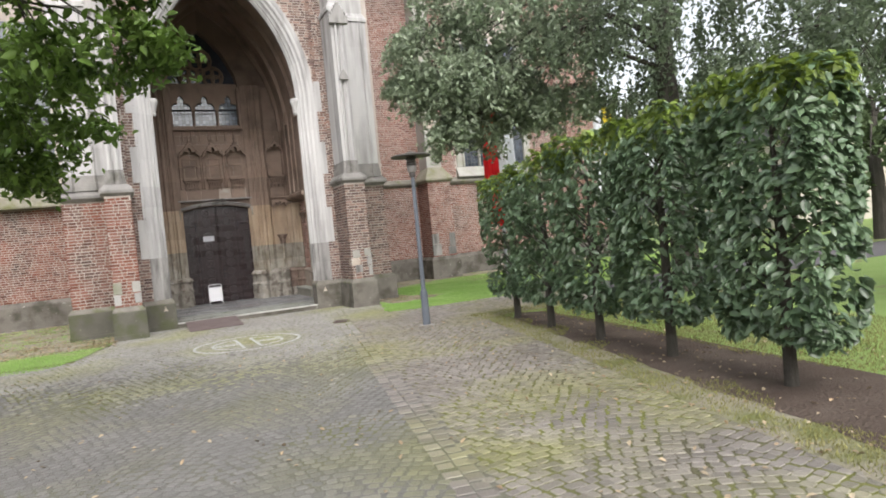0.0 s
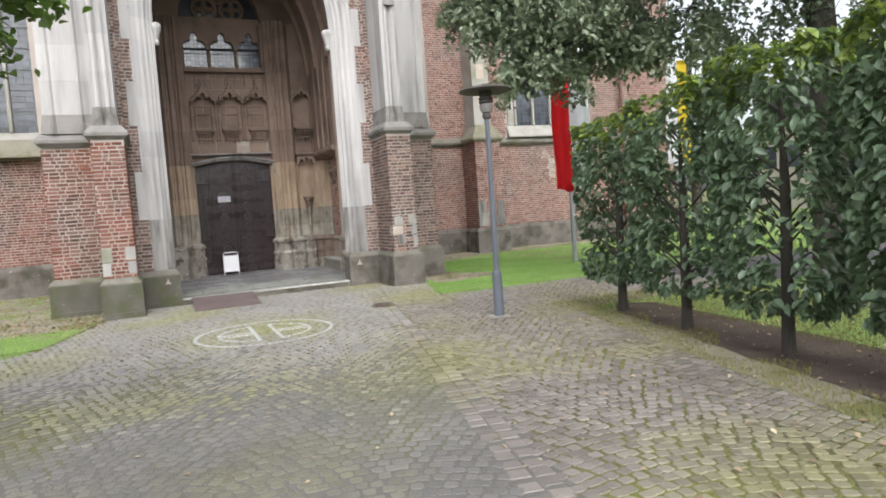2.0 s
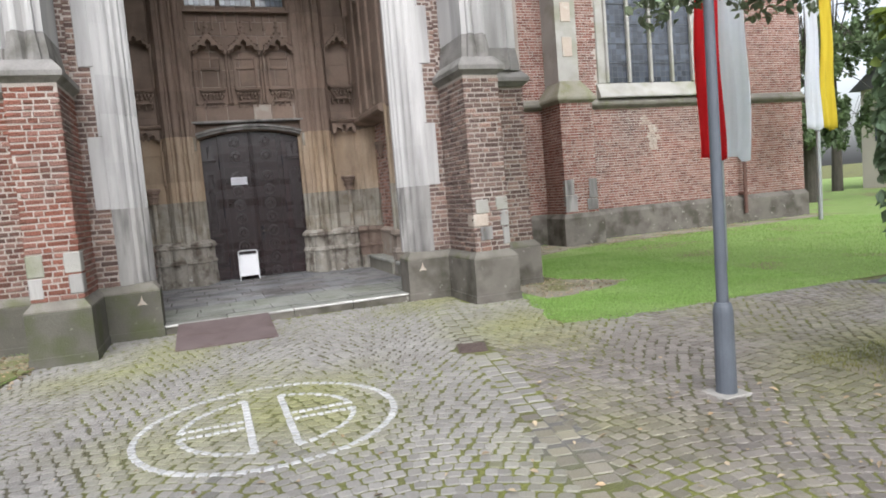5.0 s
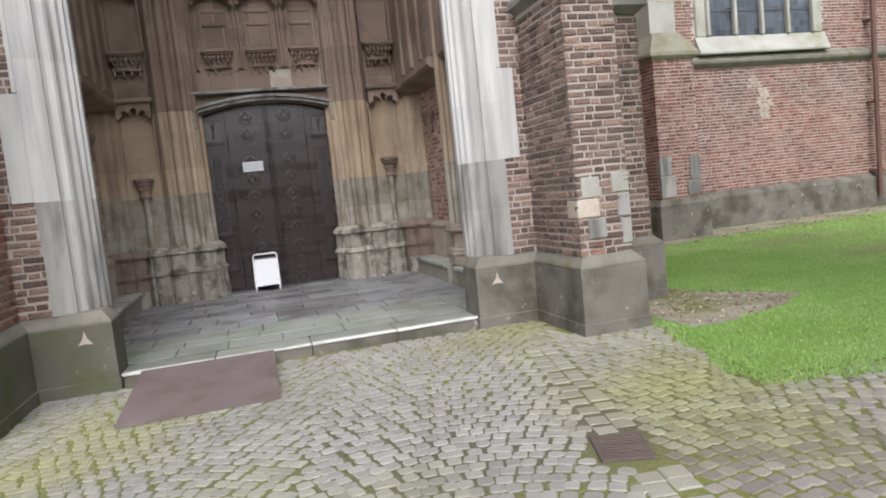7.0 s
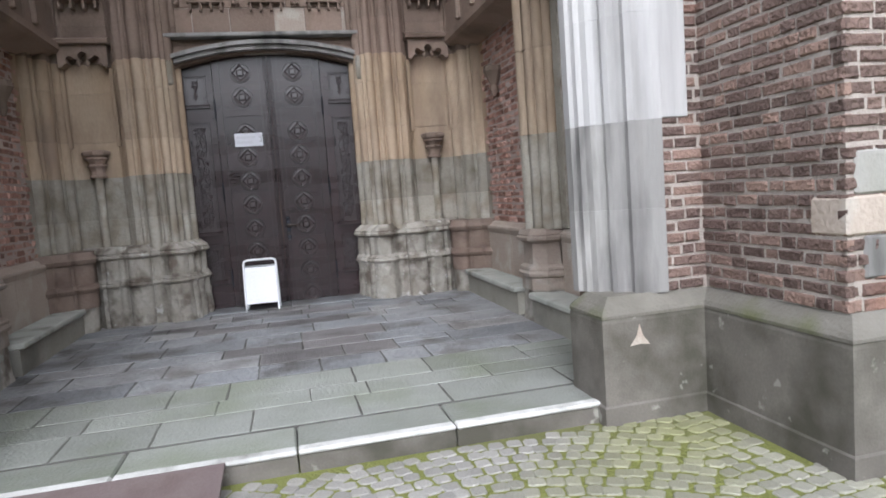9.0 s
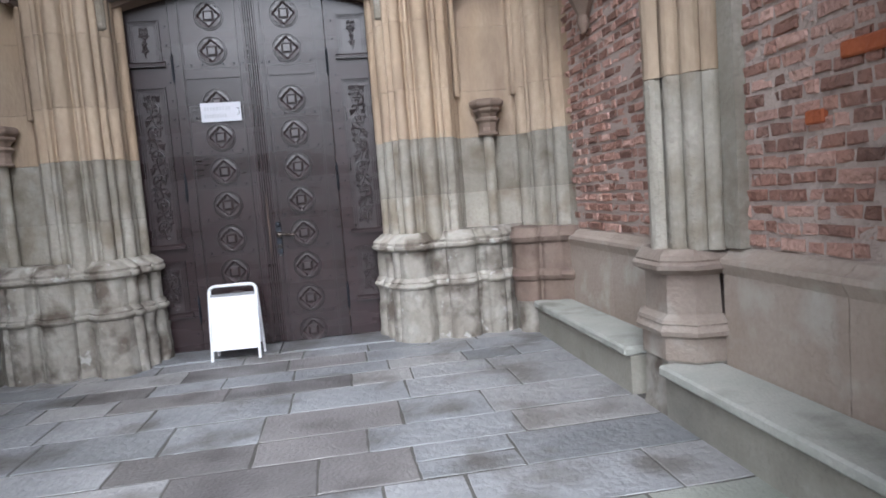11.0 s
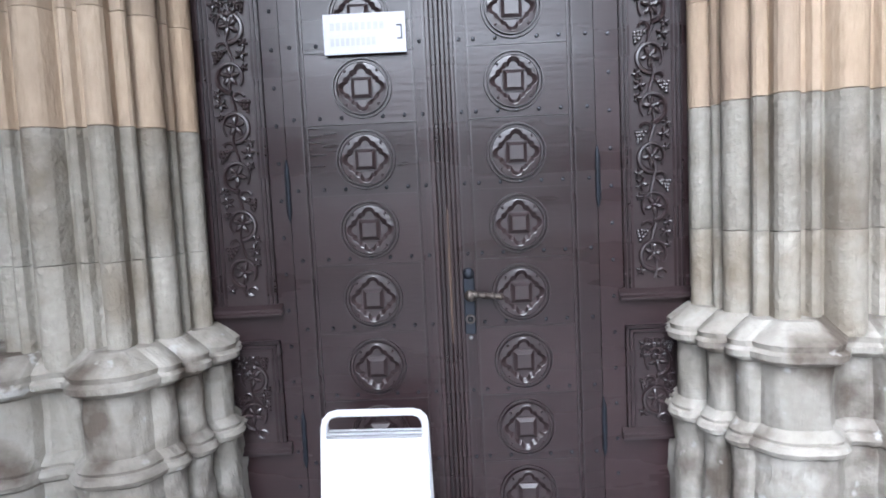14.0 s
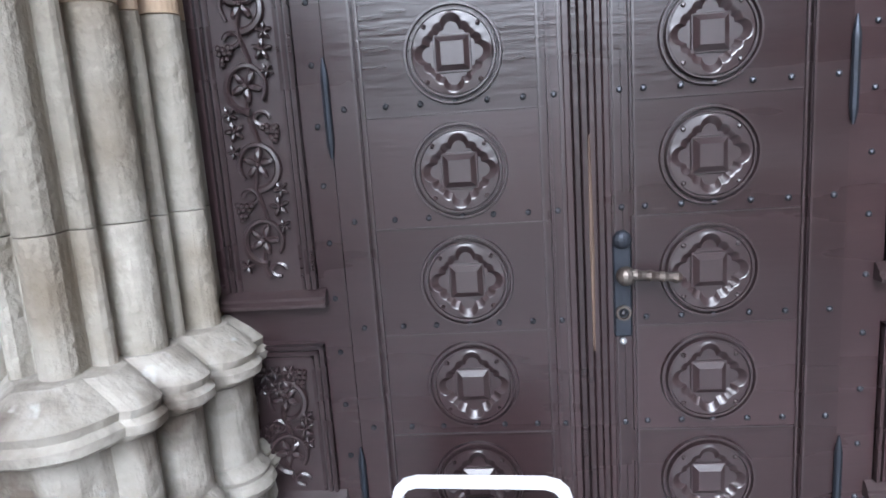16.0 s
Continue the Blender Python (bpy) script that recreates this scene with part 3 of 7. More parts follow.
BUTTRESS = [(4.33, 17.05), (4.33, 15.99), (4.88, 15.99), (4.88, 17.05)]
PLINTH = [(3.56, 17.42), (3.56, 16.97), (4.25, 16.97), (4.25, 15.89), (4.96, 15.89), (4.96, 16.97), (5.93, 16.97), (5.93, 22.0), (5.0, 22.0), (5.0, 17.42)]
for left in (False, True):
    part("buttress_core", loft(flip(BUTTRESS, left), [(0.6, 0), (3.36, 0)]), M_MORTAR, front_wall)
    part("plinth", loft(flip(PLINTH, left), [(-0.3, 0), (0.62, 0), (0.645, 0.006)]), M_PLINTH_DAMP if left else M_PLINTH, front_wall, "dark grey stone plinth with chips")
    part("plinth_footing", loft(flip(PLINTH, left), [(-0.3, -0.012), (0.11, -0.012), (0.118, -0.004), (0.12, 0.004)]), M_PLINTH_DAMP if left else M_PLINTH, front_wall)
    part("plinth_chamfer", loft(flip(PLINTH, left), [(0.646, 0.0), (0.665, 0.0), (0.69, 0.015), (0.765, 0.085)]), M_PLINTH_CAP, front_wall, "sloped weathered plinth top")
    CAPP = [(4.33, 17.0), (4.33, 15.99), (4.88, 15.99), (4.88, 17.0), (5.82, 17.0), (5.82, 18.6), (4.4, 18.6)]
    part("string_course", loft(flip(CAPP, left), [(3.33, 0.0), (3.36, -0.03), (3.40, -0.085), (3.46, -0.09), (3.485, -0.075), (3.60, 0.02)]), M_LEDGE, front_wall, "dark grey moulded ledge stone")
    SHAFT = [(4.40, 17.0), (4.40, 16.10), (4.48, 16.10), (4.48, 16.04), (4.53, 16.02), (4.58, 16.04), (4.62, 16.10), (4.66, 16.04), (4.71, 16.02), (4.76, 16.04), (4.76, 16.10), (4.82, 16.10),
             (4.82, 16.95), (5.0, 16.97), (5.05, 16.92), (5.10, 16.97), (5.5, 16.97), (5.55, 16.92), (5.60, 16.97), (5.75, 16.99), (5.75, 18.4), (4.46, 18.4)]
    zs = [3.58, 3.95, 4.6, 5.3, 6.0, 6.7, 7.3, 8.0]
    for i, (a, b) in enumerate(zip(zs, zs[1:])):
        lv = [(a, -0.02), (a + 0.10, -0.015), (b - 0.003, 0.02)] if i == 0 else [(a, 0.02), (b - 0.003, 0.02)]
        part("clad_stone", loft(flip(SHAFT, left), lv), M_LEDGE if i == 0 else M_WHITE, front_wall)
    # gablet and finial on the buttress front
    for gx, gw, zb in ((4.62, 0.26, 7.6), (4.62, 0.12, 6.1)):
        gx2 = mirror(gx) if left else gx
        bm = prism([(gx2 - gw, zb), (gx2 + gw, zb), (gx2 + gw * 0.9, zb + gw * 0.5), (gx2, zb + gw * 2.2), (gx2 - gw * 0.9, zb + gw * 0.5)], "y", 15.98, 16.12)
        part("gablet", bm, M_GREYSTONE, front_wall)
        for k in range(5):
            s = (k + 0.5) / 5
            for sg in (-1, 1):
                bm = bmesh.new()
                bmesh.ops.create_icosphere(bm, subdivisions=1, radius=gw * 0.17, matrix=Matrix.Translation((gx2 + sg * gw * (1 - s), 16.0, zb + gw * (0.5 + 1.7 * s))) @ Matrix.Diagonal((1, 0.8, 1.2, 1)))
                part("crocket", bm, M_GREYSTONE, front_wall)
    UP = [(4.44, 17.0), (4.44, 16.25), (4.80, 16.25), (4.80, 16.97), (5.7, 17.0), (5.7, 18.4), (4.46, 18.4)]
    part("upper_shaft", loft(flip(UP, left), [(8.0, -0.05), (8.1, -0.05), (8.25, 0.03), (10.5, 0.04), (11.2, 0.2)]), M_WHITE, front_wall)

# ---- porch inside ----
porch = structure(empty("wall_porch"), "porch walls of tan and brown sandstone with brick panels above stone benches", "wall")


def porch_side(left):
    def X(x):
        return mirror(x) if left else x

    def bx(x0, x1, y0, y1, z0, z1, bev=0.0):
        a, b = sorted((X(x0), X(x1)))
        return box(a, b, y0, y1, z0, z1, bev)
    # mortar backing of the brick panels
    part("panel_backing", bx(4.43, 4.50, 17.47, 22.6, 0.0, 3.45), M_MORTAR_PINK, porch)
    # stone dado with moulded top
    prof = [(4.46, 0.1), (4.36, 0.1), (4.36, 0.90), (4.345, 0.93), (4.33, 0.96), (4.335, 0.985), (4.37, 1.00), (4.40, 1.03), (4.46, 1.05)]
    for a, b in ((17.56, 18.45), (18.455, 19.30), (19.84, 20.72), (20.725, 21.62)):
        part("dado_stone", prism([(X(x), z) for x, z in prof], "y", a, b), M_PANEL, porch)
    # lintel over the panels and the stone wall above it
    lint = [(4.46, 3.30), (4.12, 3.40), (4.08, 3.44), (4.08, 3.52), (4.13, 3.56), (4.46, 3.58)]
    for a, b in ((17.56, 19.3), (19.84, 22.1)):
        part("lintel_stone", prism([(X(x), z) for x, z in lint], "y", a, b), M_BROWN, porch)
    z = 3.56
    rng = random.Random(3 + left)
    while z < 6.2:
        h = rng.uniform(0.36, 0.5)
        y = 17.56
        while y < 22.3:
            w = min(rng.uniform(0.6, 1.0), 22.35 - y)
            part("wall_stone", bx(4.14 + rng.uniform(-0.004, 0.004), 4.5, y + 0.003, y + w - 0.003, z + 0.003, z + h - 0.003), M_BROWN, porch)
            y += w
        z += h
    # blind tracery ribs on the upper wall
    for y in (18.3, 18.9, 20.3, 20.9, 21.5):
        part("rib", bx(4.09, 4.16, y - 0.04, y + 0.04, 3.58, 6.2, 0.015), M_BROWN, porch)
    # clustered wall shaft between the two panels
    base_line = [(4.40, 19.28), (4.20, 19.30), (4.07, 19.42), (4.07, 19.70), (4.14, 19.82), (4.40, 19.86)]
    poly = [(X(x), y) for x, y in base_line]
    part("shaft_pedestal", loft(poly, [(0.1, 0.0), (0.20, 0.02), (0.44, 0.03)]), M_BASE, porch, "worn pale pedestal stone")
    part("shaft_base", loft(poly, [(0.44, 0.015), (0.565, 0.015), (0.58, -0.012), (0.605, -0.018), (0.625, -0.004), (0.637, 0.0), (0.645, -0.006), (0.665, 0.0), (0.69, 0.04), (0.90, 0.045), (0.92, 0.01), (0.935, -0.02), (0.96, -0.025), (0.975, 0.0), (0.985, -0.004), (1.01, 0.01), (1.04, 0.04)]), M_SHAFT_BASE, porch, "brown moulded shaft base")
    plan = []
    for cx, cy, r in ((4.34, 19.32, 0.045), (4.27, 19.37, 0.055), (4.20, 19.44, 0.05), (4.17, 19.55, 0.07), (4.20, 19.66, 0.05), (4.27, 19.73, 0.055), (4.34, 19.80, 0.045)):
        d = Vector((cx - 4.42, (cy - 19.56) * 1.2)).normalized()
        for k in range(-3, 4):
            a = math.atan2(d.y, d.x) + k * 0.42
            plan.append((X(cx + r * math.cos(a)), cy + r * math.sin(a)))
    plan = [(X(4.45), 19.84)] + plan[::-1] + [(X(4.45), 19.28)]
    zs = [1.03, 1.95, 2.75, 3.5, 4.3, 5.1, 5.9]
    for i, (a, b) in enumerate(zip(zs, zs[1:])):
        bm = bmesh.new()
        lo, hi = [bm.verts.new((x, y, a + 0.002)) for x, y in plan], [bm.verts.new((x, y, b - 0.002)) for x, y in plan]
        for k in range(len(plan)):
            bm.faces.new((lo[k], lo[(k + 1) % len(plan)], hi[(k + 1) % len(plan)], hi[k]))
        bm.faces.new(lo[::-1])
        bm.faces.new(hi)
        part("shaft_stone", bm, M_ASH if i == 0 else (M_TAN if i < 3 else M_BROWN), porch)
    part("shaft_backing", bx(4.37, 4.46, 19.16, 19.90, 1.04, 6.2), M_ASH, porch)
    # front jamb return behind the arch
    part("jamb_return", bx(3.70, 4.46, 17.465, 17.55, 0.1, 6.2), M_BROWN, porch)
    # corbel heads high in the panels
    for y in (18.7, 21.0):
        bm = lathe([(0.02, 2.55), (0.05, 2.62), (0.04, 2.68), (0.10, 2.80), (0.12, 2.84), (0.11, 2.9)], X(4.36), y, 9)
        part("wall_corbel", bm, M_BROWN, porch)


porch_side(False)
porch_side(True)

# moulded jambs beside the doors, built from courses of stone
SHAFT_LINE = [(2.83, 22.62), (2.83, 22.44), (2.97, 22.02), (3.42, 21.99), (3.55, 22.28), (4.16, 22.28), (4.24, 22.05), (4.40, 21.72), (4.44, 21.5)]


def rolls(start, widths, gap=0.016, bulge=0.5):
    """A run of rounded rolls with narrow sunk fillets between them."""
    res, s = [], start
    for w in widths:
        res.append((s, s + w, w * bulge))
        res.append((s + w, s + w + gap, -0.75 * gap))
        s += w + gap
    return res


SHAFT_BUMPS = (rolls(0.20, (0.09, 0.04, 0.11, 0.045), 0.034) + rolls(0.63, (0.10, 0.045, 0.13, 0.05), 0.032) + rolls(1.10, (0.09, 0.08), 0.04)
               + [(1.37, 1.43, 0.02), (1.93, 1.99, 0.02)] + rolls(2.02, (0.11, 0.045, 0.15, 0.05, 0.12), 0.034))
BASE_LINE = [(2.735, 22.62), (2.735, 22.44), (2.90, 21.90), (2.94, 21.85), (3.13, 21.83), (3.17, 21.93), (3.93, 21.95)]
BASE_BUMPS = [(0.22, 0.38, 0.055), (0.38, 0.41, -0.02), (0.41, 0.54, 0.05), (0.54, 0.57, -0.02), (0.57, 0.68, 0.04), (1.11, 1.24, -0.03), (1.26, 1.53, 0.10), (1.55, 1.62, -0.02), (1.62, 1.78, 0.05)]
CORNER_LINE = [(3.93, 21.90), (4.04, 21.76), (4.30, 21.62), (4.40, 21.5)]
CORNER_BUMPS = [(0.0, 0.26, 0.08), (0.29, 0.46, 0.04)]


def flipline(line, left):
    return [(Vector((mirror(q.x), q.y)), Vector((-n.x, n.y)), h) for q, n, h in line] if left else line


def jamb(left):
    back = [(4.5, 21.5), (4.5, 22.9), (2.83, 22.9)]
    back = [(mirror(x), y) for x, y in back] if left else back
    line = flipline(wavy([Vector(p) for p in SHAFT_LINE], SHAFT_BUMPS), left)
    rng = random.Random(11 + left)
    zs = [1.02, 1.42, 1.93, 2.36, 2.95, 3.30, 3.75, 4.25, 4.8, 5.3, 5.9, 6.6, 7.4]
    for a, b in zip(zs, zs[1:]):
        part("jamb_stone", shaft_block(line, [(a + 0.0016, 0, 1), (b - 0.0016, 0, 1)], back), M_ASH if b < 1.95 else (M_TAN if b < 3.4 else M_BROWN), porch)
    bback = [(4.2, 22.3), (2.735, 22.7)]
    bback = [(mirror(x), y) for x, y in bback] if left else bback
    base = flipline(wavy([Vector(p) for p in BASE_LINE], BASE_BUMPS), left)
    part("base_plinth", shaft_block(base, [(0.1, 0.02, 0.8)] + [(0.16 + 0.04 * k, 0.018 - 0.0015 * k, 0.85) for k in range(11)] + [(0.60, 0.0, 1)], bback, 0.014), M_BASE, porch, "pitted pale base stones")
    part("base_moulding", shaft_block(base, [(0.601, 0.0, 1), (0.612, 0.022, 1), (0.63, 0.032, 1), (0.648, 0.022, 1), (0.655, 0.008, 1), (0.668, 0.012, 1), (0.68, 0.0, 1), (0.70, -0.022, 1)], bback, 0.007), M_BASE, porch)
    part("base_drum", shaft_block(base, [(0.701, -0.025, 1.1), (0.78, -0.025, 1.1), (0.86, -0.025, 1.1), (0.935, -0.025, 1.1)], bback, 0.010), M_BASE, porch)
    part("base_cap", shaft_block(base, [(0.936, -0.02, 1), (0.95, 0.012, 1), (0.962, 0.028, 1), (0.985, 0.03, 1), (0.998, 0.012, 1), (1.005, 0.014, 1), (1.02, 0.018, 1), (1.032, 0.004, 1), (1.05, -0.02, 1), (1.09, -0.08, 1)], bback, 0.007), M_BASE, porch)
    cline = flipline(wavy([Vector(p) for p in CORNER_LINE], CORNER_BUMPS), left)
    cback = [(4.5, 21.5), (4.5, 22.3), (3.95, 22.3)]
    cback = [(mirror(x), y) for x, y in cback] if left else cback
    part("corner_base", shaft_block(cline, [(0.1, -0.03, 0.8), (0.42, -0.03, 1)], cback), M_BASE, porch)
    part("corner_drum", shaft_block(cline, [(0.421, 0.0, 1), (0.60, 0.0, 1), (0.615, 0.03, 1), (0.65, 0.045, 1), (0.68, 0.02, 1), (0.70, -0.02, 1), (0.93, -0.02, 1), (0.95, 0.02, 1), (0.99, 0.04, 1), (1.02, 0.01, 1), (1.07, -0.03, 1)], cback), M_CORNER, porch, "brown corner base stone")
    # empty statue niche: colonnette, bracket and cusped hood
    nx = mirror(3.85) if left else 3.85
    cl = part("colonnette", lathe([(0.075, 1.04), (0.075, 1.06), (0.048, 1.09), (0.048, 1.93), (0.05, 1.95)], nx, 22.20, 14), M_ASH, porch, smooth=False)
    part("statue_bracket", lathe([(0.052, 1.93), (0.098, 1.935), (0.102, 1.955), (0.085, 1.965), (0.082, 2.005), (0.092, 2.045), (0.118, 2.07), (0.118, 2.085), (0.085, 2.10), (0.105, 2.135), (0.135, 2.155), (0.138, 2.17), (0.125, 2.18), (0.155, 2.20), (0.165, 2.22), (0.165, 2.245), (0.14, 2.26), (0.1, 2.265)], nx, 22.20, 8), M_BROWN, porch, "octagonal moulded statue bracket")
    for sg in (-1, 1):
        hood = [(nx + sg * 0.225, 3.24), (nx + sg * 0.27, 3.24), (nx + sg * 0.27, 3.5), (nx, 3.5), (nx, 3.425), (nx + sg * 0.04, 3.40), (nx + sg * 0.055, 3.36), (nx + sg * 0.04, 3.325), (nx + sg * 0.085, 3.335), (nx + sg * 0.135, 3.375), (nx + sg * 0.175, 3.36), (nx + sg * 0.185, 3.32), (nx + sg * 0.165, 3.285), (nx + sg * 0.20, 3.275)]
        part("cusped_hood", prism(hood, "y", 22.10, 22.29), M_BROWN, porch)
        part("hood_drop", lathe([(0.006, 3.245), (0.022, 3.265), (0.026, 3.29), (0.012, 3.325)], nx + sg * 0.05, 22.12, 8), M_BROWN, porch)
        part("niche_rib", box(nx + sg * 0.27 - 0.022, nx + sg * 0.27 + 0.022, 22.19, 22.30, 2.3, 3.24, 0.008), M_TAN, porch)
        part("niche_rib", box(nx + sg * 0.27 - 0.025, nx + sg * 0.27 + 0.025, 22.17, 22.30, 4.34, 5.25, 0.008), M_BROWN, porch)
    part("hood_cornice", prism([(22.3, 3.5), (22.02, 3.5), (22.0, 3.54), (22.06, 3.57), (22.3, 3.58)], "x", nx - 0.31, nx + 0.31), M_BROWN, porch)
    # second tier: corbel figures replaced by plain worn blocks, with a gabled canopy
    part("tier_corbel", corbel(nx, 22.2, 4.06, 0.54), M_BROWN, porch, "weathered carved bracket")
    part("tier_canopy", canopy(nx, 22.26, 5.22, 0.46), M_BROWN, porch, "small gabled stone canopy")


def corbel(cx, cy, z, w):
    """A wide carved bracket: a moulded slab over curled leaves, with small legs and drops below."""
    bm = box(cx - w / 2, cx + w / 2, cy - 0.20, cy + 0.1, z + 0.215, z + 0.25)
    box(cx - w * 0.46, cx + w * 0.46, cy - 0.16, cy + 0.1, z + 0.185, z + 0.215, bm=bm)
    rr5 = random.Random(int(cx * 100) + 7)
    for k in range(7):
        dx = (k - 3) / 3 * 0.40 * w
        m = Matrix.Translation((cx + dx, cy - 0.115 - 0.02 * rr5.random(), z + 0.135)) @ Matrix.Rotation(rr5.uniform(-0.5, 0.5), 4, "Y") @ Matrix.Diagonal((0.036, 0.05, 0.052, 1))
        bmesh.ops.create_icosphere(bm, subdivisions=1, radius=1.0, matrix=m)
    for k in range(5):
        dx = (k - 2) / 2 * 0.32 * w
        m = Matrix.Translation((cx + dx, cy - 0.085, z + 0.055 + 0.02 * rr5.random())) @ Matrix.Rotation(rr5.uniform(-0.7, 0.7), 4, "Y") @ Matrix.Diagonal((0.033, 0.045, 0.05, 1))
        bmesh.ops.create_icosphere(bm, subdivisions=1, radius=1.0, matrix=m)
    prism([(cx - w * 0.40, z + 0.185), (cx + w * 0.40, z + 0.185), (cx + w * 0.26, z - 0.02), (cx - w * 0.26, z - 0.02)], "y", cy - 0.05, cy + 0.1, bm)
    for dx in (-0.36, -0.12, 0.12, 0.36):
        box(cx + dx * w - 0.014, cx + dx * w + 0.014, cy - 0.06, cy + 0.1, z - 0.13, z + 0.03, bm=bm)
    box(cx - w * 0.42, cx + w * 0.42, cy - 0.08, cy + 0.1, z - 0.04, z - 0.018, bm=bm)
    return bm


def canopy(cx, cy, z, w):
    """An ogee gable hood with a cusped soffit, knobs along its slopes and a finial."""
    n = 10
    outer = [(0.5 * (1 - k / n), 0.10 + 0.55 * (k / n) ** 1.7) for k in range(n + 1)]
    inner = [(0.0, 0.36), (0.09, 0.27), (0.10, 0.17), (0.07, 0.13), (0.16, 0.13), (0.26, 0.17), (0.33, 0.10), (0.33, 0.03), (0.42, -0.02), (0.5, -0.02)]
    bm = bmesh.new()
    for sg in (-1, 1):
        pts = [(cx + sg * w * x, z + w * h) for x, h in outer] + [(cx + sg * w * x, z + w * h) for x, h in inner]
        prism(pts, "y", cy - 0.26, cy + 0.08, bm)
        for k in range(5):
            s = (k + 0.7) / 5.4
            bmesh.ops.create_icosphere(bm, subdivisions=1, radius=w * 0.055, matrix=Matrix.Translation((cx + sg * w * (0.5 * (1 - s) + 0.03), cy - 0.24, z + w * (0.13 + 0.55 * s ** 1.7))) @ Matrix.Diagonal((1, 1.2, 0.8, 1)))
        bmesh.ops.create_icosphere(bm, subdivisions=1, radius=w * 0.085, matrix=Matrix.Translation((cx + sg * w * 0.5, cy - 0.16, z - 0.03)) @ Matrix.Diagonal((1, 1.2, 1.3, 1)))
    box(cx - w * 0.03, cx + w * 0.03, cy - 0.22, cy - 0.16, z + w * 0.62, z + w * 0.95, bm=bm)
    for h, r in ((0.80, 0.075), (0.96, 0.06)):
        bmesh.ops.create_icosphere(bm, subdivisions=1, radius=w * r, matrix=Matrix.Translation((cx, cy - 0.19, z + w * h)) @ Matrix.Diagonal((1.3, 1, 0.8, 1)))
    return bm


jamb(False)
jamb(True)

# wall over the doors
rng = random.Random(21)
z = 3.62
rows = [0.36, 0.40, 0.36, 0.40, 0.34, 0.30, 0.34]
for i, h in enumerate(rows):
    x = 0.55
    while x < 2.96:
        w = min(rng.uniform(0.30, 0.62), 2.96 - x)
        if 2.96 - x - w < 0.12:
            w = 2.96 - x
        part("tympanum_stone", box(x + 0.003, x + w - 0.007, 22.36 + rng.uniform(-0.006, 0.006), 22.9, z + 0.003, z + h - 0.007, 0.004), M_PANEL if i == 0 and rng.random() < 0.5 else M_BROWN, porch)
        x += w
    z += h
part("tympanum_backing", box(0.5, 3.0, 22.372, 22.92, 3.40, 6.1), M_MORTAR, porch)
XN = XC + 0.06
for dx in (-0.73, 0.0, 0.73):
    part("tier_corbel", corbel(XN + dx, 22.34, 4.06, 0.52), M_BROWN, porch, "weathered carved bracket")
    part("tier_canopy", canopy(XN + dx, 22.34, 5.12, 0.62), M_BROWN, porch, "small gabled stone canopy")
    # pale framed panel behind each missing statue
    for sg in (-1, 1):
        part("niche_frame", box(XN + dx + sg * 0.225 - 0.03, XN + dx + sg * 0.225 + 0.03, 22.325, 22.38, 4.31, 5.02, 0.008), M_BROWN, porch)
        part("niche_rib", box(XN + dx + sg * 0.335 - 0.022, XN + dx + sg * 0.335 + 0.022, 22.27, 22.38, 4.0, 5.12, 0.010), M_BROWN, porch)
    part("niche_frame", box(XN + dx - 0.19, XN + dx + 0.19, 22.33, 22.38, 4.74, 4.80, 0.008), M_BROWN, porch)
    part("niche_frame", box(XN + dx - 0.19, XN + dx + 0.19, 22.335, 22.38, 4.96, 5.02, 0.008), M_BROWN, porch)
for k in range(9):
    part("upper_rib", box(XC - 1.08 + 0.27 * k - 0.02, XC - 1.08 + 0.27 * k + 0.02, 22.30, 22.38, 5.60, 5.98, 0.008), M_BROWN, porch)
# segmental door head with label moulding
def seg(x, spring, rise, half):
    r = (half * half + rise * rise) / (2 * rise)
    return spring + rise - r + math.sqrt(max(0.0, r * r - (x - XC) ** 2))


xs = [XC - 1.13 + 2.26 * k / 20 for k in range(21)]
head = [(x, seg(x, 3.24, 0.17, 1.1)) for x in xs] + [(XC + 1.13, 3.62), (XC - 1.13, 3.62)]
part("door_head", prism(head, "y", 22.30, 22.9), M_BROWN, porch, "shallow arched stone door head")
for off, ya in ((0.02, 22.20), (0.075, 22.14)):
    xs2 = [XC - 1.2 + 2.4 * k / 20 for k in range(21)]
    lab = [(x, seg(x, 3.24 + off, 0.17, 1.16)) for x in xs2] + [(x, seg(x, 3.24 + off, 0.17, 1.16) + 0.05) for x in xs2[::-1]]
    part("label_moulding", prism(lab, "y", ya, 22.31), M_GREYSTONE, porch)
part("label_cornice", box(XC - 1.3, XC + 1.3, 22.12, 22.37, 3.575, 3.625, 0.012), M_GREYSTONE, porch)
for sg in (-1, 1):
    part("label_stop", box(XC + sg * 1.22 - 0.1, XC + sg * 1.22 + 0.1, 22.1, 22.37, 3.0, 3.3, 0.02), M_ASH, porch)

# pointed vault of the porch
vault_bm = bmesh.new()
VW = 2.38
def vault_point(s, w=VW):
    r = w * 2.1
    a = s * math.acos((r - w) / r)
    return w - r + r * math.cos(a), 5.85 + r * math.sin(a)


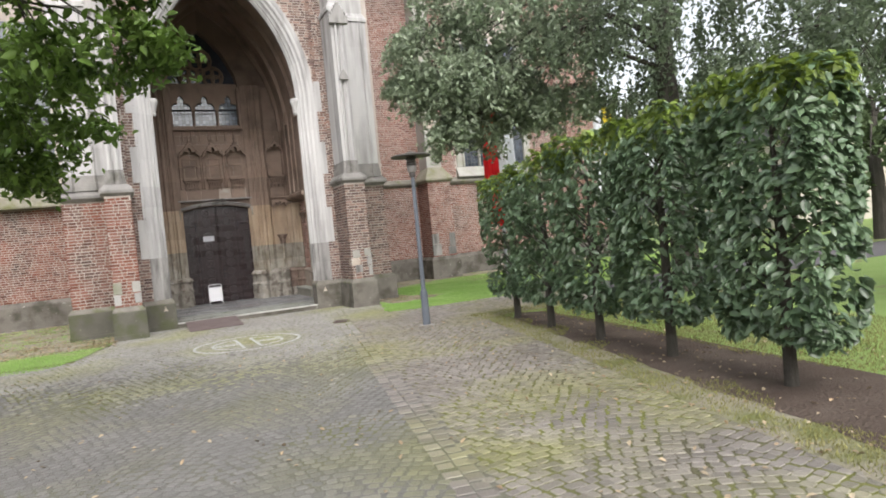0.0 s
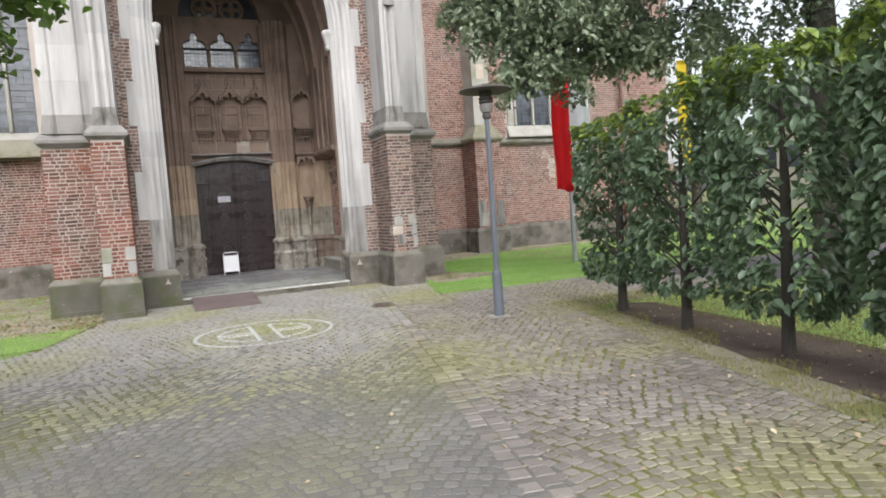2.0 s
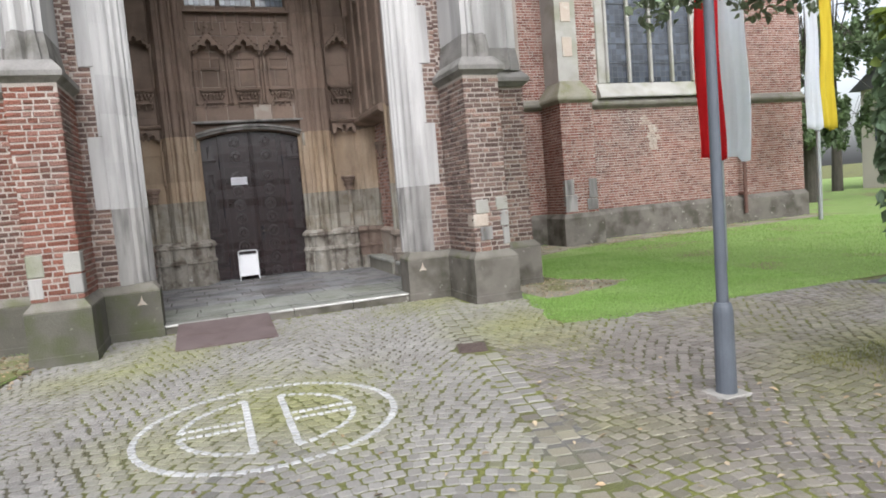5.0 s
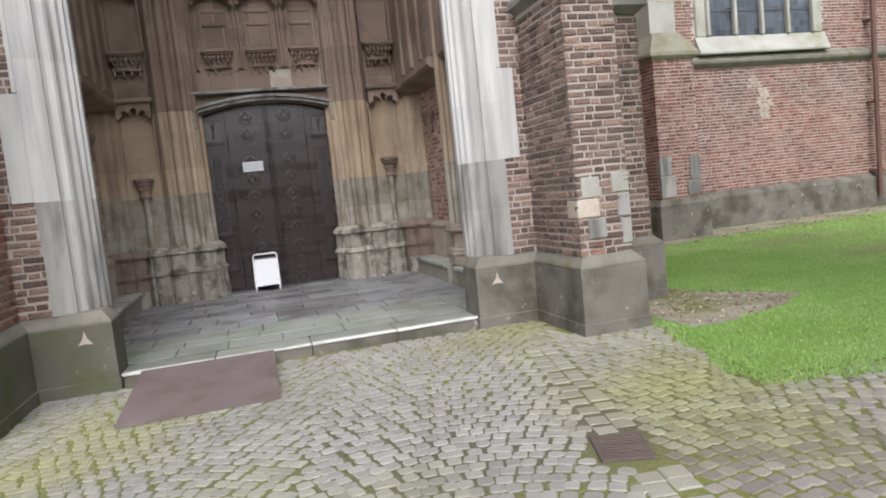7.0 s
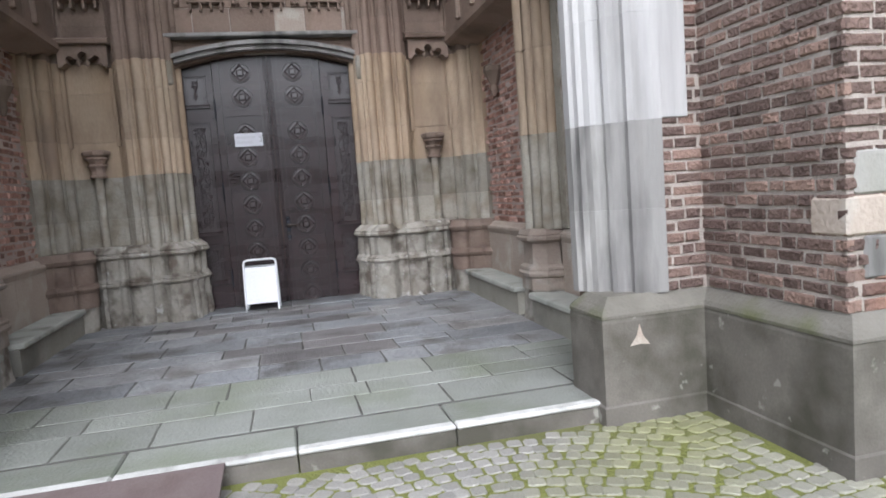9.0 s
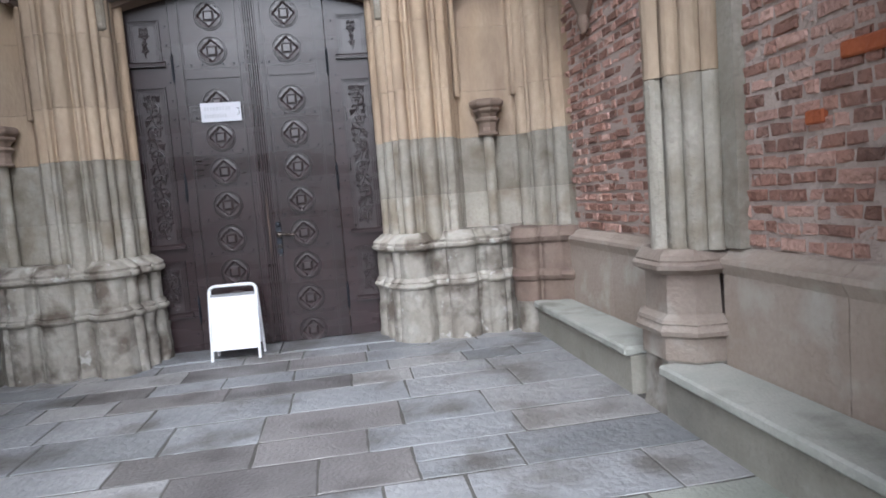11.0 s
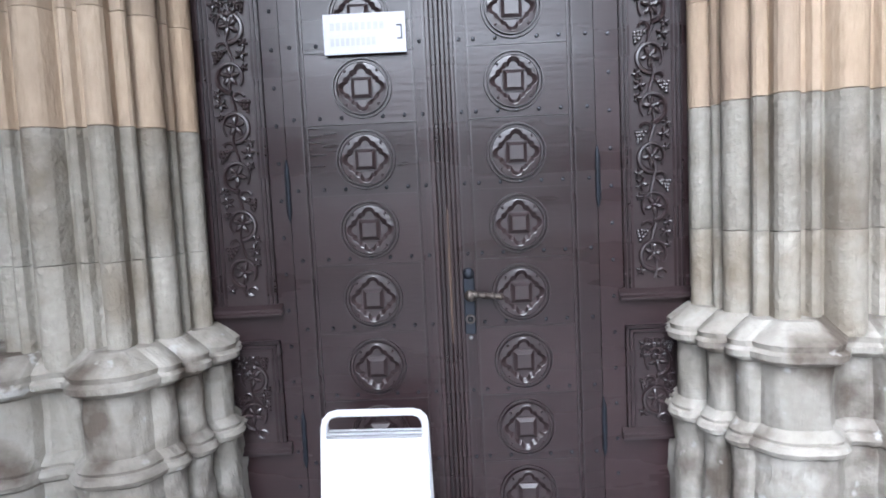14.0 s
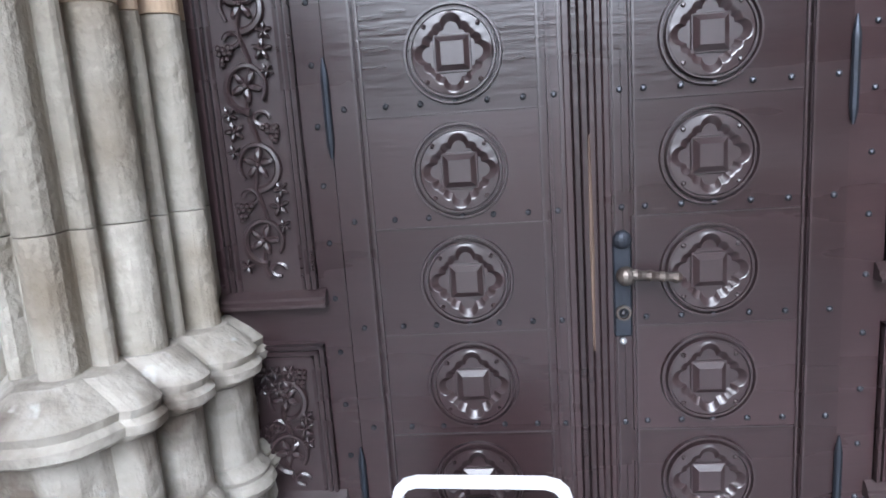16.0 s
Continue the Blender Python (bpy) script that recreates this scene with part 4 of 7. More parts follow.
sec = [(XC + x, z) for x, z in (vault_point(k / 14) for k in range(15))]
sec = sec + [(mirror(x), z) for x, z in sec[-2::-1]]
outer = [(XC + (x - XC) * 1.06, z + 0.12) for x, z in sec]
for a, b in zip(range(len(sec) - 1), range(1, len(sec))):
    q = []
    for y in (17.3, 23.0):
        q += [vault_bm.verts.new((p[0], y, p[1])) for p in (sec[a], sec[b], outer[b], outer[a])]
    for f in ((0, 1, 5, 4), (3, 7, 6, 2), (0, 3, 2, 1), (4, 5, 6, 7)):
        vault_bm.faces.new([q[i] for i in f])
structure(part("ceiling", vault_bm, M_BROWN, None), "dark pointed stone vault of the porch", "vault")
ribs = structure(empty("vault_trim"), "brown stone vault ribs", "rib")
for y in (18.3, 18.75, 19.72, 21.0, 22.1):
    bm = bmesh.new()
    inner = [(XC + x, z) for x, z in (vault_point(k / 14, VW - 0.10) for k in range(15))]
    inner = inner + [(mirror(x), z) for x, z in inner[-2::-1]]
    for a in range(len(sec) - 1):
        q = [bm.verts.new((p[0], yy, p[1])) for yy in (y - 0.07, y + 0.07) for p in (inner[a], inner[a + 1], sec[a + 1], sec[a])]
        for f in ((0, 1, 2, 3), (7, 6, 5, 4), (0, 4, 5, 1)):
            bm.faces.new([q[i] for i in f])
    part("rib", bm, M_BROWN, ribs)
# east wall of the porch round the window, closing the vault
WIN_T = [(XC + 1.2, 5.99)] + [(XC + x, z) for x, z in ((1.2, 7.2), (1.05, 7.9), (0.7, 8.6), (0.3, 9.1), (0.0, 9.35))]
for left in (False, True):
    poly = WIN_T + [(XC, 10.6), (XC + 2.6, 10.6), (XC + 2.6, 5.99)]
    poly = [(mirror(x), z) for x, z in poly] if left else poly
    part("window_wall", prism(poly, "y", 22.45, 22.95), M_BROWN, porch)
window_1 = structure(empty("window_1"), "three-light leaded church window with dark stone tracery over the doors", "window")
part("window_sill", prism([(22.18, 5.94), (22.95, 5.94), (22.95, 6.06), (22.5, 6.03), (22.2, 5.99)], "x", XC - 1.25, XC + 1.25), M_BROWN, window_1)


def lights(parent, x0, x1, y, z0, z1, n, along="x", pane=0.13, top=True):
    """Mullions with pointed heads, lead lattice and small panes between x0 and x1."""
    w = (x1 - x0) / n
    for k in range(n + 1):
        part("mullion", box(x0 + k * w - 0.045, x0 + k * w + 0.045, y - 0.10, y + 0.1, z0, z1, 0.02), M_SILL if parent.name != "window_1" else M_BROWN, parent)
    heap = Heap()
    rng2 = random.Random(int(x0 * 10) + 50)
    for k in range(n):
        a, b = x0 + k * w + 0.045, x0 + (k + 1) * w - 0.045
        m = max(2, round((b - a) / pane))
        rows2 = max(2, round((z1 - z0) / pane))
        for i in range(m):
            for j in range(rows2):
                pa, pb = a + (b - a) * i / m + 0.006, a + (b - a) * (i + 1) / m - 0.006
                qa, qb = z0 + (z1 - z0) * j / rows2 + 0.006, z0 + (z1 - z0) * (j + 1) / rows2 - 0.006
                t1, t2 = rng2.uniform(-0.0012, 0.0012), rng2.uniform(-0.0012, 0.0012)
                heap.add([(pa, y + t1, qa), (pb, y - t1, qa), (pb, y - t1 + t2, qb), (pa, y + t1 + t2, qb)], [(0, 1, 2, 3)])
    tagged(link("panes", heap.v, heap.f, M_GLASS_SKY if parent.name == "window_1" else M_GLASS, parent), kind="stuff")
    part("lead_lattice", box(x0, x1, y + 0.006, y + 0.02, z0, z1), M_LEAD, parent, "grey lead lattice")
    for j in range(1, int((z1 - z0) / 0.55)):
        part("saddle_bar", box(x0, x1, y - 0.02, y - 0.005, z0 + j * 0.55, z0 + j * 0.55 + 0.018), M_LEAD, parent)
    return w


wd = lights(window_1, XC - 1.12, XC + 1.18, 22.82, 6.02, 7.22, 3, pane=0.12)
for k in range(3):
    cx = XC + 0.03 + (k - 1) * wd
    for sg in (-1, 1):
        w2 = wd / 2
        cusp = [(w2, 6.68), (w2, 7.60), (0, 7.60), (0, 7.20), (0.07, 7.14), (0.105, 7.05), (0.09, 6.965), (0.13, 6.93), (0.20, 6.935), (0.27, 6.88), (0.31, 6.79), (w2 - 0.05, 6.68)]
        part("tracery", prism([(cx + sg * x, z) for x, z in cusp], "y", 22.68, 22.81), M_BROWN, window_1)
part("transom", box(XC - 1.12, XC + 1.18, 22.70, 22.80, 6.70, 6.735, 0.006), M_LEAD, window_1)
part("dark_glazing", prism(WIN_T[:1] + WIN_T[1:] + [(mirror(x), z) for x, z in WIN_T[-2::-1]], "y", 22.86, 22.9), M_GLASS, window_1)
for cx, cz, r in ((-0.38, 7.85, 0.30), (0.38, 7.85, 0.30), (0.0, 8.4, 0.34)):
    for q in range(4):
        a = math.pi / 4 + q * math.pi / 2
        pts = [(XC + cx + r * 0.5 * math.cos(a) + r * 0.5 * math.cos(t), 22.74, cz + r * 0.5 * math.sin(a) + r * 0.5 * math.sin(t)) for t in [k * math.pi / 6 for k in range(13)]]
        part("tracery", tube(pts, 0.035, 6), M_BROWN, window_1)
    pts = [(XC + cx + r * 1.1 * math.cos(t), 22.74, cz + r * 1.1 * math.sin(t)) for t in [k * math.pi / 10 for k in range(21)]]
    part("tracery", tube(pts, 0.04, 6), M_BROWN, window_1)

# stone benches
for left in (False, True):
    for y0, y1 in ((17.56, 19.42), (19.84, 21.70)):
        xs = sorted((mirror(4.07), mirror(4.36)) if left else (4.07, 4.36))
        b = tagged(empty("stone_bench"), "low greenish-grey stone bench along the porch wall", "bench", "porch benches")
        part("riser", box(xs[0], xs[1], y0, y1, ZF - 0.01, 0.365, 0.004), M_BENCH_SIDE, b)
        s = sorted((mirror(4.03), mirror(4.355)) if left else (4.03, 4.355))
        part("slab", box(s[0], s[1], y0, y1, 0.366, 0.425, 0.012), M_BENCH, b)

for x in (3.80, mirror(3.80)):
    part("painted_triangle", prism([(x - 0.065, 0.47), (x, 0.478), (x + 0.065, 0.47), (x + 0.02, 0.53), (x, 0.60), (x - 0.02, 0.53)], "y", 16.964, 16.968), M_PANEL, front_wall, "faded tan triangle painted on the plinth")
part("orange_brick", box(4.40, 4.44, 18.27, 18.52, 1.835, 1.90, 0.008), M_BRICK_ORANGE, porch, "bright orange replacement brick")
part("orange_brick", box(4.403, 4.44, 18.62, 18.73, 1.60, 1.66, 0.008), M_BRICK_ORANGE, porch)

# ---- church walls beside the portal ----
def church_wall(name, x0, x1, y, label):
    w = structure(empty(name), label, "wall")
    part("wall_core", box(x0, x1, y, y + 0.9, -0.2, 12.5), M_MORTAR, w)
    part("wall_plinth", prism([(y - 0.16, -0.3), (y - 0.16, 0.72), (y - 0.14, 0.75), (y - 0.02, 0.86), (y + 0.1, 0.86), (y + 0.1, -0.3)], "x", x0, x1), M_PLINTH, w, "dark stone plinth")
    part("string_course", prism([(y + 0.1, 3.70), (y - 0.05, 3.70), (y - 0.14, 3.78), (y - 0.15, 3.84), (y - 0.02, 3.98), (y + 0.1, 4.0)], "x", x0, x1), M_PLINTH_CAP, w, "sloped stone string course")
    return w


YR, YL = 23.2, 22.9
wall_right = church_wall("wall_east", 5.80, 19.1, YR, "long red brick church wall with stone string course")
wall_left = church_wall("wall_west", -13.0, -2.29, YL, "red brick church wall with mossy sill")
part("wall_return", box(18.2, 19.1, YR + 0.9, 40.0, 0, 12.5), M_BRICK_RED, wall_right)


def church_window(name, x0, x1, y, z0, z1, n, label):
    w = structure(empty(name), label, "window")
    lights(w, x0, x1, y - 0.02, z0, z1, n, pane=0.16)
    part("window_sill", prism([(y - 0.2, z0 - 0.42), (y - 0.21, z0 - 0.38), (y - 0.03, z0), (y + 0.05, z0), (y + 0.05, z0 - 0.42)], "x", x0 - 0.35, x1 + 0.35), M_SILL, w, "sloped pale stone sill")
    for a, b in ((x0 - 0.30, x0), (x1, x1 + 0.30)):
        part("window_jamb", box(a, b, y - 0.05, y + 0.05, z0, z1, 0.02), M_SILL, w)
    return w


church_window("window_2", 11.75, 14.75, YR, 4.40, 9.5, 4, "tall four-light leaded church window in stone mullions")
church_window("window_3", -5.6, -2.75, YL, 4.40, 9.5, 3, "tall leaded church window with stone mullions")
part("mossy_sill", prism([(YL - 0.45, 3.72), (YL - 0.45, 3.78), (YL - 0.05, 4.30), (YL, 4.30), (YL, 3.72)], "x", -8.0, -2.3), M_MOSSROOF, wall_left, "mossy sloped sill")
# wall buttress
WB = [(9.58, 23.2), (9.58, 22.2), (10.55, 22.2), (10.55, 23.2)]
part("buttress_core", loft(WB, [(0.5, 0), (3.8, 0)]), M_MORTAR, wall_right)
part("buttress_plinth", loft([(9.44, 23.2), (9.44, 22.08), (10.67, 22.08), (10.67, 23.2)], [(-0.3, 0), (0.74, 0), (0.86, 0.1)]), M_PLINTH, wall_right)
part("buttress_ledge", loft(WB, [(3.75, -0.02), (3.83, -0.1), (3.9, -0.1), (4.35, 0.18)]), M_MOSSROOF, wall_right, "mossy sloped buttress ledge")
part("buttress_shaft", loft([(9.75, 23.2), (9.75, 22.45), (10.38, 22.45), (10.38, 23.2)], [(4.0, 0), (12.0, 0.02)]), M_SILL, wall_right, "pale stone buttress facing")
for z in (5.0, 5.9, 6.8, 7.7):
    part("buttress_panel", box(9.92, 10.21, 22.436, 22.47, z, z + 0.5, 0.006), M_PANEL, wall_right)
for z, x0, x1, h in ((0.90, 9.57, 9.93, 0.45), (1.36, 9.57, 9.85, 0.40), (0.92, 10.22, 10.56, 0.30), (1.23, 10.30, 10.56, 0.52)):
    part("quoin_stone", box(x0, x1, 22.176, 22.3, z, z + h, 0.012), M_GREYSTONE, wall_right)
# pale repaired bricks
rng = random.Random(91)
for x0, x1, z0, z1 in ((12.78, 13.12, 3.2, 3.46), (13.02, 13.42, 2.46, 3.12)):
    z = z0
    while z < z1:
        x = x0 + rng.uniform(0, 0.12)
        while x < x1 - rng.uniform(0, 0.15):
            part("repaired_brick", box(x, x + 0.13, YR - 0.018, YR + 0.05, z, z + 0.056, 0.004), M_PANEL, wall_right)
            x += 0.145
        z += 0.0725
pipe = tagged(empty("downpipe"), "rusty brown rainwater downpipe on the brick wall", "pipe")
part("tube", tube([(16.4, YR - 0.24, 0.3), (16.4, YR - 0.24, 11)], 0.06, 10), M_RUST, pipe)
for z in (0.9, 2.6, 4.6, 6.6):
    part("bracket", box(16.32, 16.48, YR - 0.3, YR - 0.0, z, z + 0.05), M_RUST, pipe)
# the nave high above, closing the view upward
nave = structure(empty("wall_nave"), "upper church wall and slate roof", "wall")
part("nave_wall", box(-13, 19, 24.3, 25.0, 0, 16), M_BRICK_RED, nave)
part("roof", prism([(22.3, 12.4), (30, 20), (30, 12.4)], "x", -13, 19.2), M_ROOF, nave)

# ---- ground ----
GX, GD = 0.392, 0.2103                      # gutter line: x = GX + GD * y
GA = math.atan(GD)


def bed_edge(y):
    return 3.05 + 0.24 * (y - 1.0) if y < 10.6 else 9e9


def paved(x, y):
    if y > 17.0 or abs(y - 7) > 14:
        return False
    if y > 15.85 and not (-0.72 < x < 4.2):
        return y < 16.9 and 4.9 < x < 5.2 or y < 16.1 and -1.6 < x < 5.2
    if x < -1.36 - 0.28 * (16.0 - y) and y > 13.3:
        return False
    if y > 13.92 and x > 4.45 + 0.33 * (y - 13.9):
        return False
    if y > 10.9 - 0.06 * (x - 5.4) and x > 5.0:
        return x < 9.0
    return x < bed_edge(y) and x > -7.5


ground = structure(link("ground", [(-300, -300, -0.004), (300, -300, -0.004), (300, 300, -0.004), (-300, 300, -0.004)], [(0, 1, 2, 3)], M_MOSS), "mossy sand ground between the setts", "ground")


def sheet(name, pts, z, material, label, category):
    return structure(link(name, [(x, y, z) for x, y in pts], [tuple(range(len(pts)))], material), label, category)


sheet("lawn_right", [(5.4, 16.9), (4.66, 14.15), (5.2, 13.95), (8.0, 13.7), (60, 12.5), (60, 60), (5.8, 60), (5.9, 17.0)], 0.006, M_TURF, "green lawn with bare leafy patches beside the church", "lawn")
sheet("lawn_left", [(-1.4, 16.9), (-1.40, 15.9), (-2.06, 13.45), (-30, 12.0), (-30, 40), (-2.3, 40), (-2.3, 17)], 0.012, M_TURF, "green lawn edge with fallen leaves", "lawn")
BARE = [(5.2, 15.5), (5.8, 15.55), (6.5, 15.8), (7.05, 16.05), (6.75, 16.5), (6.35, 17.0), (6.2, 17.8), (6.5, 19.2), (7.5, 20.6), (9.4, 21.5), (13, 21.8), (19, 22.1), (19, 22.95), (5.8, 22.95), (5.8, 17.1), (5.2, 17.1)]
sheet("bare_ground", BARE, 0.012, M_DIRT, "bare dirt strewn with dry leaves beside the wall", "dirt")
sheet("bare_ground_left", [(-1.4, 16.95), (-1.42, 15.95), (-1.62, 15.2), (-2.4, 15.0), (-3.4, 15.1), (-4.6, 15.3), (-9.5, 15.4), (-9.5, 22.85), (-2.3, 22.85), (-2.3, 16.95)][::-1], 0.017, M_DIRT, "bare dirt strewn with dry leaves beside the plinth", "dirt")
sheet("path", [(8.9, 10.6), (60, 8.0), (60, 12.5), (8.9, 13.5)], 0.004, M_ASPHALT, "grey asphalt footpath", "path")
sheet("dirt_edge", [(2.9, 1.0), (1.0, -8), (1.6, -8), (3.6, 1.0), (bed_edge(10.0) + 0.55, 10.0), (6.0, 10.9), (5.3, 10.95), (bed_edge(10.0) - 0.1, 10.0)][::-1], 0.005, M_DIRT, "pale trodden dirt along the bed", "dirt")
sheet("hedge_bed", [(3.3, 0.5)] + [(bed_edge(0.5 + 0.25 * k) + 0.33 + 0.12 * noise.noise(Vector((k * 0.4, 3.0, 0))) + 0.05 * noise.noise(Vector((k * 1.3, 7.0, 0))), 0.5 + 0.25 * k) for k in range(1, 39)] + [(6.0, 10.6), (6.45, 10.2), (6.25, 8.4), (6.05, 6.9), (5.75, 5.2), (5.5, 3.2), (4.6, -2), (3.4, -8), (1.2, -8)], 0.008, M_SOIL, "bare brown soil bed under clipped trees", "bed")
sheet("bed_verge", [(5.7, 10.7), (60, 8.0), (60, -60), (3, -60), (1.4, -8), (4.2, 1.0)], 0.006, M_TURF, "thin grass behind the hedge bed", "lawn")

# grit that fills the joints of the older field nearly flush
grit_edge = [(GX + GD * y - 0.16 + 0.05 * noise.noise(Vector((y, 2.0, 0))), y) for y in [-7 + 0.5 * k for k in range(35)]]
far_edge = [(x, 10.2 - 0.3 * x + 0.6 * noise.noise(Vector((x * 0.8, 6.0, 0)))) for x in [2.0 - 0.5 * k for k in range(19)]]
sheet("ground_grit", grit_edge + far_edge + [(-7.4, -7.0)], 0.0012, M_GRIT, "grey grit packed between the setts", "ground")

sheet("gutter_bed", [(GX + GD * y - 0.2, y) for y in (-7, 11.0)] + [(GX + GD * y + 0.2, y) for y in (11.4, -7)], -0.0025, M_GRIT, "gritty bed of the gutter stones", "ground")
# granite setts laid in scalloped arcs
setts = structure(empty("pavement"), "grey granite setts in scalloped arcs with moss in the joints", "pavement")
rng = random.Random(42)
gutter_old = Heap()
heap, gutter, heap_dark, heap_brown = Heap(), Heap(), Heap(), Heap()
W, ROW = 1.90, 0.104
ca, sa = math.cos(-GA), math.sin(-GA)
singles = 0
near_gutter = 0.145
EMB = (0.95, 12.35)
for col in range(-6, 7):
    for row in range(-70, 220):
        n = 20
        for k in range(n):
            t = (k + 0.25 + 0.5 * (row % 2)) / n - 0.5 + rng.uniform(-0.01, 0.01)
            u = (col + 0.5 + t) * W
            arc = 0.27 * (math.cos(t * math.pi) - 0.35)
            v = row * ROW + arc + rng.uniform(-0.007, 0.007)
            slope = -0.27 * math.pi / W * math.sin(t * math.pi)
            gx, gy = GX + u * ca - v * sa, u * sa + v * ca
            if not paved(gx, gy):
                continue
            if abs(gx - GX - GD * gy) < near_gutter and gy < 15.9:
                continue
            e = math.hypot(gx - EMB[0], gy - EMB[1])
            lx, ly = (gx - 3.16) * 0.951 - (gy - 13.5) * 0.309, (gx - 3.16) * 0.309 + (gy - 13.5) * 0.951
            if abs(lx) < 0.185 and abs(ly) < 0.215:
                continue
            drift = Vector((gx * 1.1, gy * 1.1, 0))
            gx, gy = gx + 0.018 * noise.noise(drift), gy + 0.018 * noise.noise(drift + Vector((9, 0, 0)))
            ang = math.atan(slope) - GA + rng.uniform(-0.07, 0.07)
            lean = math.cos(math.atan(slope))
            wv, fv = sett_mesh(W / n * rng.uniform(0.84, 0.93) / lean, ROW * rng.uniform(0.84, 0.92) * lean, 0.05, rng.uniform(0.010, 0.020), 0.007, rng)
            m = Matrix.LocRotScale((gx, gy, -0.046 + rng.uniform(-0.0015, 0.0015)), Euler((rng.uniform(-0.01, 0.01), rng.uniform(-0.01, 0.01), ang)), None)
            if singles < 300 and 13.3 < gy < 15.6 and 1.5 < gx < 3.4:
                link("sett", [m @ Vector(p) for p in wv], fv, M_COBBLE_ONE, setts)
                singles += 1
            else:
                wob = 0.9 * noise.noise(Vector((gx * 0.6, gy * 0.6, 5.0))) + rng.gauss(0, 0.5)
                right = gx > GX + GD * gy and gy < 13.6 + 0.4 * wob
                (heap_brown if right else heap_dark if gy + 1.6 * wob < 9.3 - 0.25 * gx else heap).add(wv, fv, m)
y = -6.0
while y < 15.8:
    for o in (-0.073, 0.073):
        if abs(GX + GD * y + o - 3.16) < 0.23 and abs(y - 13.5) < 0.25:
            continue
        wv, fv = block_mesh(0.135, rng.uniform(0.115, 0.14), 0.05, 0.008)
        m = Matrix.LocRotScale((GX + GD * y + o, y + rng.uniform(-0.03, 0.03), -0.048 + rng.uniform(-0.004, 0.004) + 0.001), Euler((0, 0, -GA + rng.uniform(-0.05, 0.05))), None)
        (gutter_old if y < 11.2 + rng.gauss(0, 0.4) else gutter).add(wv, fv, m)
    y += 0.165
tagged(link("setts_beyond", heap.v, heap.f, M_COBBLE, setts), kind="stuff")
tagged(link("setts_beyond", heap_dark.v, heap_dark.f, M_COBBLE_DARK, setts), kind="stuff")
tagged(link("setts_beyond", heap_brown.v, heap_brown.f, M_COBBLE_BROWN, setts), kind="stuff")
tagged(link("gutter_setts", gutter_old.v, gutter_old.f, M_COBBLE_BROWN, setts), kind="stuff")
tagged(link("gutter_setts", gutter.v, gutter.f, M_COBBLE, setts), kind="stuff")

# ring emblem of pale setts
emblem = structure(empty("pavement_emblem"), "round cross emblem laid in white setts", "emblem")
heap = Heap()


def pale(x, y, a, lw=0.075, lh=0.044, up=0.0):
    wv, fv = block_mesh(lw * rng.uniform(0.85, 1.0), lh, 0.03, 0.008)
    heap.add(wv, fv, Matrix.LocRotScale((EMB[0] + x, EMB[1] + y, -0.0215 + up + rng.uniform(-0.001, 0.001)), Euler((0, 0, a + rng.uniform(-0.05, 0.05))), None))


for r, skip in ((0.98, 0.0), (0.66, 0.15)):
    n = int(2 * math.pi * r / 0.085)
    for k in range(n):
        a = 2 * math.pi * k / n
        if abs(r * math.cos(a)) > skip and (skip == 0 or abs(r * math.sin(a)) > 0.06):
            pale(r * math.cos(a), r * math.sin(a), a + math.pi / 2, 0.075, 0.058 if r > 0.9 else 0.05)
for x in (-0.15, 0.15):
    for k in range(-7, 8):
        pale(x, k * 0.085, math.pi / 2, 0.08, 0.06)
    for yy in (-0.075, 0.075):
        for k in range(1, 9):
            pale(x + math.copysign(k * 0.06, x), yy, 0, 0.055, 0.042, 0.004)
tagged(link("white_setts", heap.v, heap.f, M_COBBLE_WHITE, emblem), kind="stuff")

drain = tagged(empty("drain_cover"), "square rusty iron drain cover set in the paving", "drain")
drain.matrix_basis = pose(3.16, 13.5, 0, 0, 0, -18)
part("drain_frame", box(-0.15, 0.15, -0.18, 0.18, -0.06, 0.014, 0.004), M_DRAIN, drain)
for k in range(9):
    part("bar", box(-0.12, 0.12, -0.155 + k * 0.036, -0.137 + k * 0.036, 0.012, 0.022), M_DRAIN, drain)

# porch floor: step edge and flagstones
floor = structure(empty("floor"), "uneven slate-grey flagstones in the porch", "floor")
part("floor_bed", prism([(17.462, 0.0), (22.9, 0.0), (22.9, ZF - 0.003), (17.462, ZF - 0.003)], "x", -0.9, 4.46), M_JOINT, floor)
xs = [-0.12, 0.8, 1.75, 2.65, 3.64]
for a, b in zip(xs, xs[1:]):
    part("step_stone", box(a + 0.004, b - 0.004, 17.085, 17.465, -0.1, 0.125 + 0.003 * math.sin(a * 7), 0.012), M_FLAG_FRONT, floor)
    part("step_riser", box(a + 0.004, b - 0.004, 17.058, 17.083, -0.1, 0.098 + 0.003 * math.sin(a * 7), 0.004), M_PLINTH, floor, "dark grey-brown step riser")
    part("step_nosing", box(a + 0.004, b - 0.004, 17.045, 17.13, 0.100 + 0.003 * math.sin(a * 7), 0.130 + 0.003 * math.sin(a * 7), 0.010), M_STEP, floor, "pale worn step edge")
rng = random.Random(77)


